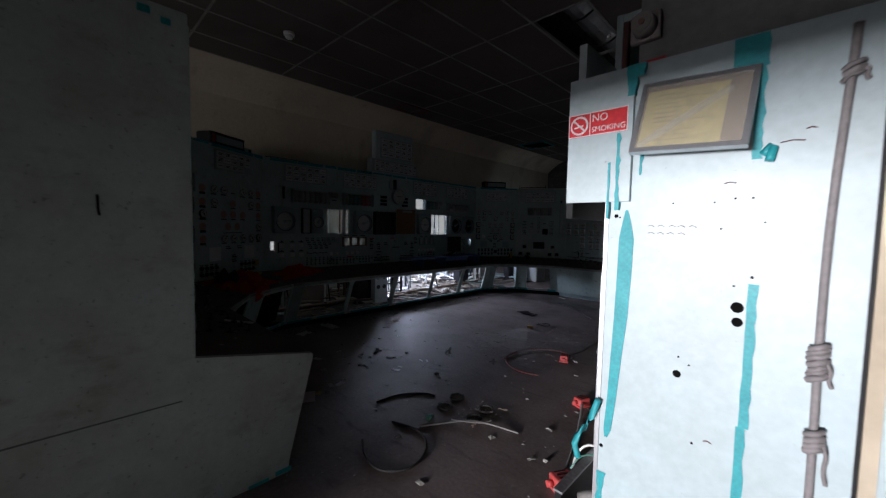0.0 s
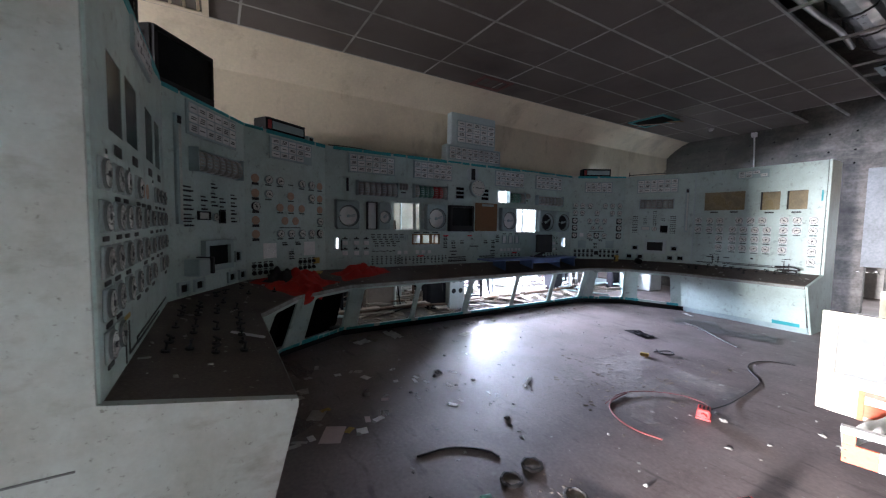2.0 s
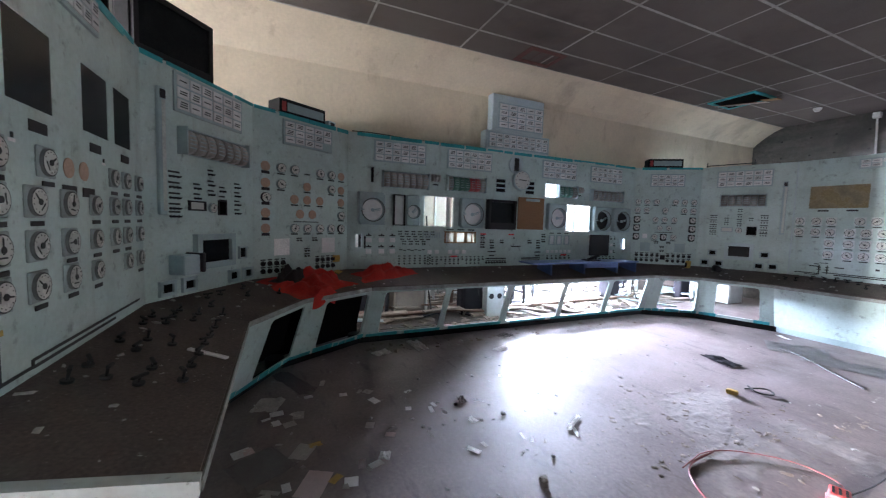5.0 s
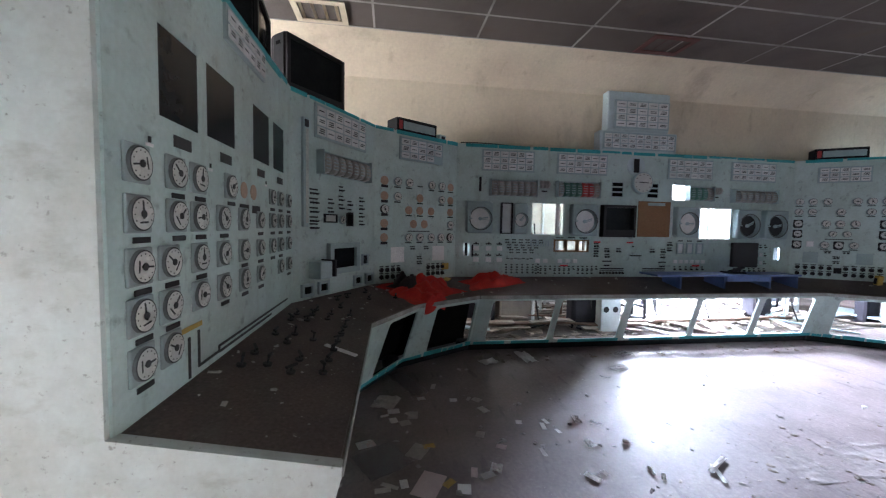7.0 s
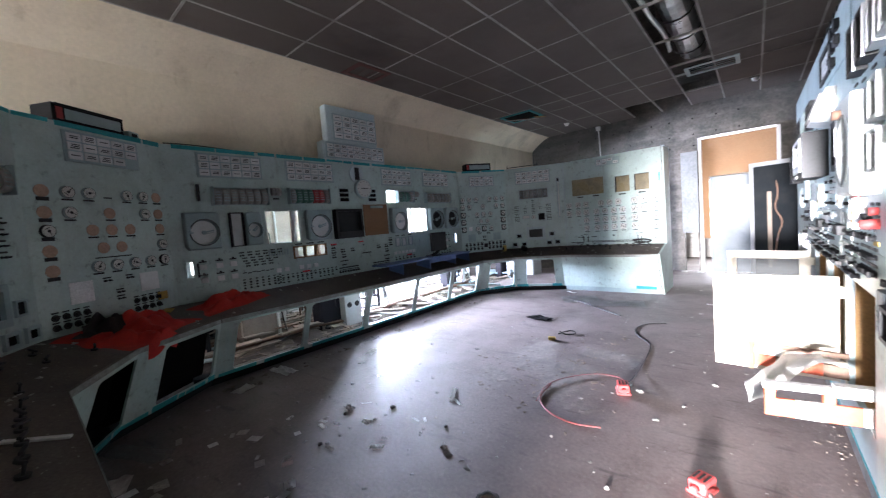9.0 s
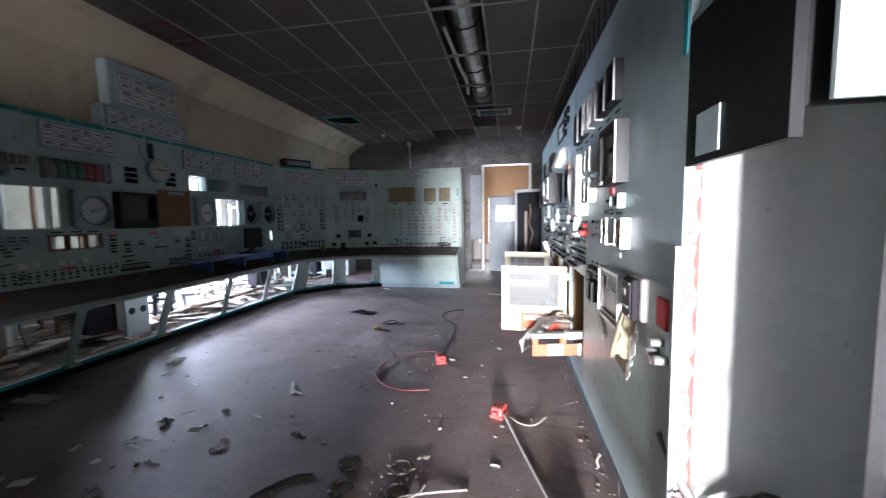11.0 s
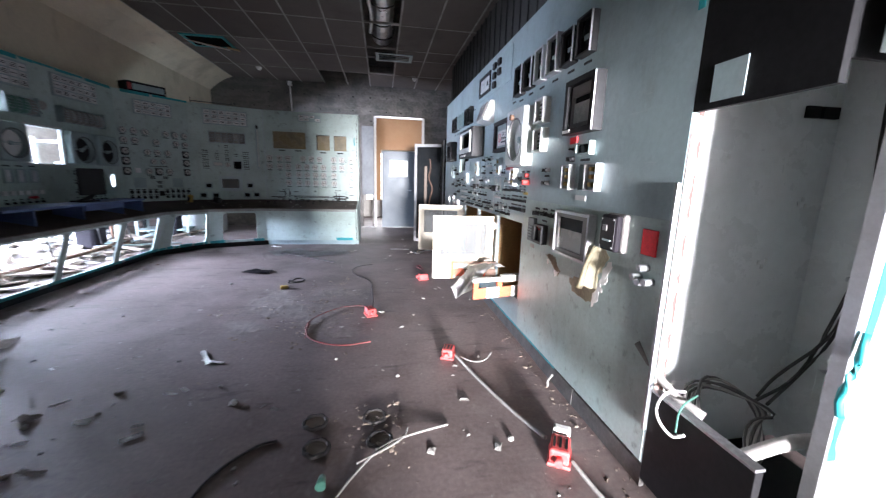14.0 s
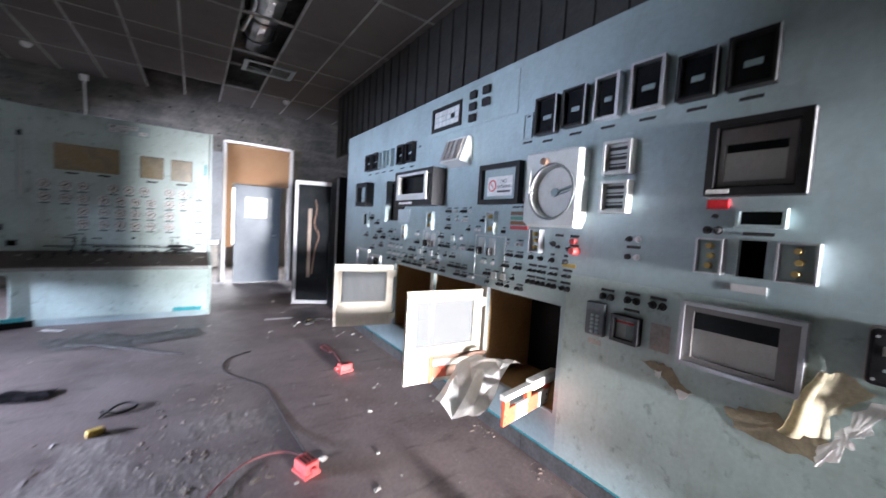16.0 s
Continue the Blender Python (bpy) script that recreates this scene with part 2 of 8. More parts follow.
def tube(points, radius, sides=8, smooth_steps=0):
    """A round cable or pipe along points, as a mesh."""
    pts = [Vector(p) for p in points]
    for _ in range(smooth_steps):
        out = [pts[0]]
        for p, q in zip(pts, pts[1:]):
            out += [p.lerp(q, 0.25), p.lerp(q, 0.75)]
        pts = [*out, pts[-1]]
    bm, rings = bmesh.new(), []
    for i, p in enumerate(pts):
        d = (pts[min(i + 1, len(pts) - 1)] - pts[max(i - 1, 0)]).normalized()
        s = d.cross(Vector((0, 0, 1)) if abs(d.z) < 0.9 else Vector((1, 0, 0))).normalized()
        u = s.cross(d)
        rings.append([bm.verts.new(p + radius * (math.cos(a) * s + math.sin(a) * u)) for a in (2 * math.pi * k / sides for k in range(sides))])
    for r, q in zip(rings, rings[1:]):
        for k in range(sides):
            f = bm.faces.new((r[k], r[(k + 1) % sides], q[(k + 1) % sides], q[k]))
            f.smooth = True
    bm.faces.new(rings[0])
    bm.faces.new(rings[-1][::-1])
    return bm


def disc_into(bm, x, z, y0, y1, r, sides=24, taper=1.0):
    """A round boss on a panel, from y0 at the back to y1 at the front."""
    back, front = ([bm.verts.new((x + k * r * math.cos(a), y, z + k * r * math.sin(a))) for a in (2 * math.pi * i / sides for i in range(sides))] for y, k in ((y0, 1.0), (y1, taper)))
    for i in range(sides):
        f = bm.faces.new((back[i], back[(i + 1) % sides], front[(i + 1) % sides], front[i]))
        f.smooth = True
    bm.faces.new(front)
    bm.faces.new(back[::-1])
    return bm


# ---- plan ----
JOINTS = [Vector(p) for p in ((-2.32, 0.49), (-4.28, 0.50), (-5.28, 1.12), (-5.90, 2.15), (-5.90, 7.30), (-5.28, 8.20), (-4.15, 8.66), (-2.36, 8.67))]
TOP, BACK_Z, FRONT_Z, CEIL = 2.61, 0.87, 0.745, 3.75


def offset(d):
    """The console's line moved d metres into the room."""
    lines = []
    for a, b in zip(JOINTS, JOINTS[1:]):
        v = (b - a).normalized()
        lines.append((a + Vector((v.y, -v.x)) * d, v))
    out = [lines[0][0]]
    for (p, v), (q, w) in zip(lines, lines[1:]):
        k = (q - p).cross(w) / v.cross(w)
        out.append(p + v * k)
    p, v = lines[-1]
    return [*out, p + v * (JOINTS[-1] - JOINTS[-2]).length]


def panel_frame(a, b):
    """Local x along the panel to its right, y into it, z up."""
    w = (b - a).normalized()
    return Matrix(((w.x, -w.y, 0, a.x), (w.y, w.x, 0, a.y), (0, 0, 1, 0), (0, 0, 0, 1)))


# ---- the room ----
FARY, WALLX = 11.2, -6.05
setting("floor", holed((-13.0, 3.0), (-9.6, 14.0), [], lambda u, v, d: (u, v, -d), 0.2), FLOOR, "dusty scuffed purple-grey floor strewn with plaster crumbs", "floor")
wall("wall_west", (WALLX, -2.5), (WALLX, FARY), 2.3, CEIL + 0.5, [], 0.12, CREAM, "cream painted wall above the console, stained and sooty")
wall("wall_north", (WALLX - 0.12, FARY), (3.0, FARY), 0, CEIL + 0.5, [(3.82, 4.08, 0, 0.9), (4.15, 5.45, 0, 2.98)], 0.15, CONCRETE, "bare board-marked concrete wall with tie holes")
# Near-black colour carries the darkness of the void above the instrument wall.
wall("wall_east", (1.6, FARY), (1.6, -9.2), 0, CEIL + 0.5, [], 0.15, DARKWALL, "wall behind the instrument panel, coloured near-black for the dark void")
wall("wall_south", (-2.36, -4.0), (-6.2, -4.0), 0, CEIL + 0.5, [(1.64, 3.04, 1.55, 2.85)], 0.15, GREYWALL, "grey wall with the window behind")
# Unseen end wall, set far back for the lamp's gentler falloff.
wall("wall_lobby_end", (1.6, -9.2), (-2.5, -9.2), 0, CEIL + 0.5, [(1.85, 3.45, 0.55, 1.85)], 0.15, GREYWALL, "unseen added end wall with a bright window")
wall("wall_southwest", (-6.2, -4.0), (-6.2, -2.5), 0, CEIL + 0.5, [], 0.15, GREYWALL, "grey wall in the corner")
wall("wall_back_room_west", (-9.05, -2.6), (-9.05, 14.0), 0, CEIL + 0.5, [(5.6, 6.2, 0.95, 2.5), (7.4, 8.5, 1.1, 2.8), (8.7, 9.8, 1.1, 2.8), (10.6, 12.2, 0.9, 2.6)], 0.15, PLASTER, "white plaster wall of the room behind, with windows")
# Unseen wall added behind the camera; its opening crops the daylight beam.
wall("wall_lobby", (1.6, -1.15), (-2.35, -1.15), 0, CEIL + 0.5, [(1.38, 3.25, 0, 1.76)], 0.12, GREYWALL, "unseen grey wall added to crop the daylight from behind")
# Unseen divider added between the light of the two south lamps.
wall("wall_store", (-2.36, -1.15), (-2.36, -9.2), 0, CEIL + 0.5, [], 0.1, GREYWALL, "unseen grey wall added to keep the two south lamps apart")
wall("wall_back_room_south", (-6.2, -2.5), (-10.6, -2.5), 0, CEIL + 0.5, [], 0.15, PLASTER, "white plaster wall of the room behind")
wall("wall_back_room_north", (-10.6, 13.9), (3.0, 13.9), 0, CEIL + 0.5, [(8.25, 9.85, 0.6, 2.2)], 0.15, PLASTER, "white plaster wall of the passage behind")
wall("wall_passage_east", (3.0, 14.0), (3.0, 11.0), 0, CEIL + 0.5, [], 0.15, PLASTER, "white plaster wall at the passage end")
setting("roof_slab", box(-13.0, 3.0, -9.6, 14.2, CEIL + 0.5, CEIL + 0.7), CONCRETE, "dark concrete slab above the hung ceiling", "ceiling")
setting("ceiling_back_room", box(-10.7, -6.2, -2.6, 14.0, CEIL - 0.1, CEIL), PLASTER, "white ceiling of the room behind", "ceiling")

# hung ceiling: tiles of 0.58 x 1.18 m in a light metal grid, with tiles missing over the duct
XL = [-5.52 + 0.0, *(-2.13 - 0.58 * k for k in range(5, -1, -1)), *(-1.55 + 0.58 * k for k in range(0, 6))]
YL = [-4.0, -2.47, -1.28, -0.09, 1.10, 2.29, 3.48, 4.67, 5.86, 7.05, 8.22, 8.80, 9.99, FARY]
bm, gridbm = bmesh.new(), bmesh.new()
rnd = random.Random(4)
for i, (x0, x1) in enumerate(zip(XL, XL[1:])):
    for j, (y0, y1) in enumerate(zip(YL, YL[1:])):
        duct = abs(x0 + 2.13) < 0.01 and 3.4 < y0 < 9.5
        gone = duct or (abs(x0 + 3.29) < 0.02 and y0 > 9.9) or (abs(x0 + 2.71) < 0.02 and y0 > 9.9)
        if gone:
            continue
        sag = rnd.uniform(0, 0.006)
        box_into(bm, x0 + 0.012, x1 - 0.012, y0 + 0.012, y1 - 0.012, CEIL + 0.004 - sag, CEIL + 0.02)
for x in XL:
    box_into(gridbm, x - 0.013, x + 0.013, -4.0, FARY, CEIL - 0.003, CEIL + 0.001 + 0.03)
for y in YL[1:-1]:
    box_into(gridbm, XL[0], XL[-1], y - 0.012, y + 0.012, CEIL - 0.001, CEIL + 0.03)
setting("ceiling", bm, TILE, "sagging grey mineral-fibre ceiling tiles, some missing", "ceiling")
setting("ceiling_grid", gridbm, GRID, "thin metal grid carrying the ceiling tiles", "trim")
# plastered cove between the tiles and the cream wall
cove = bmesh.new()
ring = [[cove.verts.new((x, y, z)) for x, z in ((-5.50, CEIL + 0.06), (-5.52, CEIL - 0.004), (-5.68, CEIL - 0.06), (-5.85, CEIL - 0.17), (-5.98, CEIL - 0.27), (WALLX, CEIL - 0.34), (WALLX, CEIL + 0.06))] for y in (-2.5, FARY)]
for k in range(7):
    cove.faces.new((ring[0][k], ring[0][(k + 1) % 7], ring[1][(k + 1) % 7], ring[1][k]))
cove.faces.new(ring[0][::-1]), cove.faces.new(ring[1])
setting("cove", cove, CREAM, "cream plaster cove under the ceiling edge", "trim")

# ---- more materials for the things ----
GAUGECASE = material("dulled gauge case", (0.25, 0.30, 0.295), 0.45, dirt=(0.15, 0.17, 0.165), dirt_scale=6, grain_amount=0.06, bump=0.01)
CHART = material("white recorder chart", (0.68, 0.68, 0.66), 0.3, dirt=(0.5, 0.49, 0.46), dirt_scale=14, dirt_amount=0.5, grain_amount=0.04, bump=0)
GAUGERING = material("dark gauge ring", (0.10, 0.11, 0.11), 0.4, bump=0)
DIALWHITE = material("aged dial white", (0.56, 0.56, 0.53), 0.22, dirt=(0.5, 0.46, 0.38), dirt_scale=9, dirt_amount=0.4, grain=120, grain_amount=0.04, bump=0)
LAMPWHITE = material("milky lamp window", (0.66, 0.66, 0.65), 0.5, dirt=(0.36, 0.36, 0.35), dirt_scale=6, grain=90, grain_amount=0.05, bump=0, vary=0.2)
INK = material("black print", (0.02, 0.02, 0.022), 0.6, bump=0)
KNOB = material("black bakelite", (0.015, 0.015, 0.017), 0.5, bump=0, spec=0.3)
COPPER = material("raw fibre disc", (0.44, 0.29, 0.21), 0.7, dirt=(0.35, 0.24, 0.18), dirt_scale=14)
RUBBER = material("matt black rubber", (0.016, 0.014, 0.018), 0.75, bump=0, spec=0.15)
SCREEN = material("dead screen glass", (0.012, 0.014, 0.016), 0.16, dirt=(0.025, 0.025, 0.025), dirt_scale=6, grain_amount=0.1, bump=0, spec=0.10)
SILVER = material("brushed aluminium trim", (0.62, 0.63, 0.65), 0.35, 0.8, dirt=(0.3, 0.3, 0.3), dirt_scale=5, grain=90, grain_amount=0.05, bump=0.015)
CASEGREY = material("grey blue case", (0.33, 0.42, 0.43), 0.4, dirt=(0.2, 0.24, 0.24), dirt_scale=5, grain_amount=0.05, bump=0.01)
CASEWHITE = material("off-white plastic case", (0.58, 0.61, 0.60), 0.4, dirt=(0.4, 0.4, 0.37), dirt_scale=5, grain_amount=0.04, bump=0.01)
DRUM = material("smoked drum lamps", (0.33, 0.31, 0.29), 0.3, dirt=(0.17, 0.155, 0.145), dirt_scale=10, bump=0.02, vary=0.4)
GREEN = material("green lamp glass", (0.08, 0.22, 0.17), 0.3, bump=0, vary=0.2)
REDGLASS = material("red lamp glass", (0.45, 0.06, 0.06), 0.3, bump=0, vary=0.2)
REDPLASTIC = material("dusty red plastic", (0.52, 0.055, 0.055), 0.5, dirt=(0.40, 0.17, 0.15), dirt_scale=22, bump=0.02)
REDCLOTH = material("red overall cloth", (0.50, 0.025, 0.015), 0.9, dirt=(0.22, 0.012, 0.01), dirt_scale=7, dirt_amount=0.6, grain=200, grain_amount=0.2, bump=0.2)
WHITEGLOSS = material("white glossy sheet steel", (0.62, 0.63, 0.63), 0.24, dirt=(0.4, 0.4, 0.38), dirt_scale=3, dirt_amount=0.35, grain=20, grain_amount=0.03, bump=0.03)
RUST = material("red oxide edge", (0.13, 0.05, 0.045), 0.8, dirt=(0.07, 0.03, 0.025), dirt_scale=20, bump=0.3)
RUSTFLAKE = material("flaking red oxide", (0.17, 0.085, 0.075), 0.8, dirt=(0.45, 0.42, 0.40), dirt_scale=42, dirt_amount=0.9, bump=0.3)
CABDOOR = material("cream enamelled door", (0.62, 0.57, 0.47), 0.4, dirt=(0.5, 0.42, 0.3), dirt_scale=4, dirt_amount=0.5, grain_amount=0.05, bump=0.01)
OCHRE = material("ochre lining board", (0.34, 0.20, 0.08), 0.75, dirt=(0.2, 0.11, 0.05), dirt_scale=4)
OCHREPANE = material("stained ochre pane", (0.26, 0.21, 0.12), 0.25, dirt=(0.10, 0.08, 0.05), dirt_scale=5, dirt_amount=0.8, bump=0)
MESHGLASS = glass("dusty pane", (0.26, 0.27, 0.27), 0.10, 0.34)
SHEET = material("white plastic sheeting", (0.80, 0.79, 0.77), 0.45, dirt=(0.60, 0.58, 0.54), dirt_scale=6, grain_amount=0.04, bump=0.01)
PAPER = material("dirty paper", (0.52, 0.48, 0.44), 0.85, dirt=(0.32, 0.28, 0.25), dirt_scale=12, bump=0.05, vary=0.35)
PEEL = material("peeled lining film", (0.55, 0.50, 0.36), 0.6, dirt=(0.3, 0.26, 0.17), dirt_scale=10, bump=0.1)
ORANGE = material("orange barrier stripe", (0.70, 0.115, 0.05), 0.5, dirt=(0.45, 0.10, 0.06), dirt_scale=10)
SIGNRED = material("sign red", (0.68, 0.02, 0.03), 0.35, bump=0)
SIGNWHITE = material("sign white", (0.8, 0.79, 0.77), 0.4, bump=0)
YELLOWPAPER = material("yellowed notice", (0.52, 0.43, 0.13), 0.7, dirt=(0.36, 0.27, 0.09), dirt_scale=8, dirt_amount=0.7)
FRAMEBROWN = material("brown notice backing", (0.16, 0.09, 0.06), 0.6)
CONDUIT = material("taped grey conduit", (0.22, 0.20, 0.20), 0.6, dirt=(0.12, 0.11, 0.11), dirt_scale=14, bump=0.2)
CABLEGREY = material("grey cable", (0.22, 0.21, 0.20), 0.6, bump=0.05)
CABLEBLACK = material("black cable", (0.03, 0.028, 0.028), 0.6, bump=0.05)
CABLERED = material("red cable", (0.24, 0.05, 0.05), 0.5, bump=0.02)
CRUMB = material("plaster crumbs", (0.34, 0.325, 0.305), 0.9, dirt=(0.2, 0.18, 0.16), dirt_scale=20, vary=0.4)
BLUETRAY = material("blue painted tray", (0.10, 0.16, 0.34), 0.5, dirt=(0.07, 0.09, 0.16), dirt_scale=6)
TUBEGLASS = material("scale strip glass", (0.5, 0.52, 0.48), 0.3, bump=0)
YELLOW = material("yellow tape", (0.46, 0.31, 0.07), 0.6, bump=0)
WOOD = material("grey rotten board", (0.20, 0.16, 0.13), 0.85, dirt=(0.1, 0.08, 0.07), dirt_scale=8, vary=0.4)
FOIL = material("foil duct wrap", (0.55, 0.55, 0.56), 0.28, 0.9, dirt=(0.2, 0.2, 0.2), dirt_scale=7, grain=14, grain_amount=0.2, bump=0.8)

# ---- instrument kit: local x to the right, y into the panel, z up ----
KIT = {}


def kit(key, make, *mats):
    """A mesh that is built once and shared."""
    if key not in KIT:
        bm = bmesh.new()
        make(bm)
        KIT[key] = mesh_of(key[0], bm, list(mats))
    return KIT[key]


def paint_faces(bm, start, slot):
    for f in bm.faces:
        if f not in start:
            f.material_index = slot


def put(name, me, parent, u, z, y=0.0, spin=0.0, label=""):
    ob = new(name, me)
    ob.parent = parent
    ob.matrix_basis = pose(u, y, z, 0, spin, 0)
    return tagged(ob, label)


def gauge(P, u, z, w=0.115, turn=0.0, square=True, dark=False, pale=False):
    """A panel gauge: bezel, and under it the dial with its pointer and scale."""
    def bezel(bm):
        if square:
            box_into(bm, -w / 2, w / 2, -0.012, 0.0, -w / 2, w / 2, 0.006)
        k0 = set(bm.faces)
        disc_into(bm, 0, 0, 0.0, -0.022, w * 0.47, 28, 0.94)
        paint_faces(bm, k0, 1)

    def dial(bm):
        disc_into(bm, 0, 0, -0.021, -0.0235, w * 0.40, 28)
        n = set(bm.faces)
        box_into(bm, -w * 0.024, w * 0.024, -0.0255, -0.0236, -w * 0.12, w * 0.32)
        disc_into(bm, 0, 0, -0.0236, -0.027, w * 0.10, 12)
        box_into(bm, -w * 0.16, w * 0.16, -0.0245, -0.0236, -w * 0.24, -w * 0.19)
        for k in range(9):
            a = radians(-120 + 30 * k)
            x, zz = w * 0.33 * math.sin(a), w * 0.33 * math.cos(a)
            box_into(bm, x - w * 0.018, x + w * 0.018, -0.0245, -0.0236, zz - w * 0.018, zz + w * 0.018)
        disc_into(bm, 0, 0, -0.0205, -0.0228, w * 0.435, 28)
        paint_faces(bm, n, 1)

    b = put("gauge", kit(("gauge", w, square, dark, pale), bezel, KNOB if dark else CASEWHITE if pale else GAUGECASE, KNOB if dark else CASEGREY if pale or not square else GAUGERING), P, u, z)
    put("dial", kit(("dial", w), dial, DIALWHITE, INK), b, 0, 0, 0, turn, "white dial with a black pointer")


def blank(P, u, z, r=0.04):
    put("blanking_disc", kit(("blanking_disc", r), lambda bm: disc_into(bm, 0, 0, 0, -0.004, r, 22), COPPER), P, u, z, 0, 0, "bare orange-brown fibre disc")


def bar(P, u, z, w=0.09, h=0.02):
    w, h = round(w, 3), round(h, 3)
    put("label_strip", kit(("label_strip", w, h), lambda bm: box_into(bm, -w / 2, w / 2, -0.005, 0, -h / 2, h / 2, 0.0015), INK), P, u, z)


def knob(P, u, z, r=0.014, white=False):
    def make(bm):
        disc_into(bm, 0, 0, 0, -0.006, r * 1.25, 14)
        disc_into(bm, 0, 0, -0.006, -0.024, r * 0.9, 12, 0.85)
        if not white:
            box_into(bm, -r * 0.22, r * 0.22, -0.032, -0.022, -r, r)

    put("push_button" if white else "rotary_switch", kit(("switch", r, white), make, LAMPWHITE if white else KNOB), P, u, z, 0, random.Random(int(u * 997 + z * 131)).choice((-40, 0, 40)))


def lampkey(P, u, z, w=0.05, h=0.04, mat=None):
    mat = mat or LAMPWHITE
    put("lamp_key", kit(("lamp_key", w, h, mat.name), lambda bm: box_into(bm, -w / 2, w / 2, -0.014, 0, -h / 2, h / 2, 0.004), mat), P, u, z)


def annunciator(P, u0, u1, z0, z1, n=6, m=3, skip=()):
    """A bank of milky warning windows in a thin grey frame."""
    w, h = (u1 - u0), (z1 - z0)
    f = part("warning_bank", holed((0, w), (0, h), [], lambda u, v, d: (u, d - 0.016, v), 0.016), CASEGREY, P, "grey bank of milky warning windows with unreadable print", pose(u0, 0, z0))
    cw, ch = (w - 0.03) / n, (h - 0.03) / m
    for i in range(n):
        for j in range(m):
            if (i, j) in skip:
                continue
            kind = (i * 7 + j * 5 + int(u0 * 10)) % 3

            def make(bm):
                box_into(bm, -cw * 0.44, cw * 0.44, -0.008, 0, -ch * 0.42, ch * 0.42, 0.002)
                k = set(bm.faces)
                for r in range(kind + 1):
                    zz = (r - kind / 2) * ch * 0.2
                    box_into(bm, -cw * (0.3 - 0.05 * r), cw * (0.28 + 0.02 * r), -0.0095, -0.0085, zz - ch * 0.05, zz + ch * 0.05)
                paint_faces(bm, k, 1)

            put("warning_window", kit(("warning_window", round(cw, 3), round(ch, 3), kind), make, LAMPWHITE, INK), f, 0.015 + cw * (i + 0.5), 0.015 + ch * (j + 0.5), -0.016)


def drum(P, u0, u1, z0, z1, n=7, mats=None, left=0.0):
    """A bowed lamp drum in a hooded tray: side cheeks, ribs and bowed lamp segments."""
    w, h = u1 - u0, z1 - z0
    tray = bmesh.new()
    box_into(tray, 0, w, -0.012, 0, 0, h, 0.003)
    box_into(tray, -0.012, 0.0, -0.09, 0, -0.005, h + 0.005, 0.003)
    box_into(tray, w, w + 0.012, -0.09, 0, -0.005, h + 0.005, 0.003)
    box_into(tray, 0, w, -0.05, -0.012, h - 0.012, h, 0.002)
    t = part("lamp_drum", tray, CASEGREY, P, "hooded drum of smoked lamp segments", pose(u0, 0, z0))
    cw = (w - left) / n
    for i in range(n):
        bm = bmesh.new()
        prof = [(-0.012, 0.008), (-0.06, 0.02), (-0.085, h * 0.3), (-0.085, h * 0.55), (-0.06, h * 0.85), (-0.03, h - 0.014)]
        rows = [[bm.verts.new((left + cw * i + x, y, z)) for y, z in prof] for x in (0.006, cw - 0.004)]
        for k in range(5):
            bm.faces.new((rows[0][k], rows[1][k], rows[1][k + 1], rows[0][k + 1])).smooth = True
        bm.faces.new(rows[0]), bm.faces.new(rows[1][::-1])
        k0 = set(bm.faces)
        for j in range(4):
            zz = h * (0.25 + 0.15 * j)
            box_into(bm, left + cw * i + cw * 0.2, left + cw * i + cw * 0.8, -0.0875, -0.084, zz - 0.004, zz + 0.004)
        paint_faces(bm, k0, 1)
        part("drum_segment", bm, [mats[i] if mats else DRUM, CASEGREY], t)


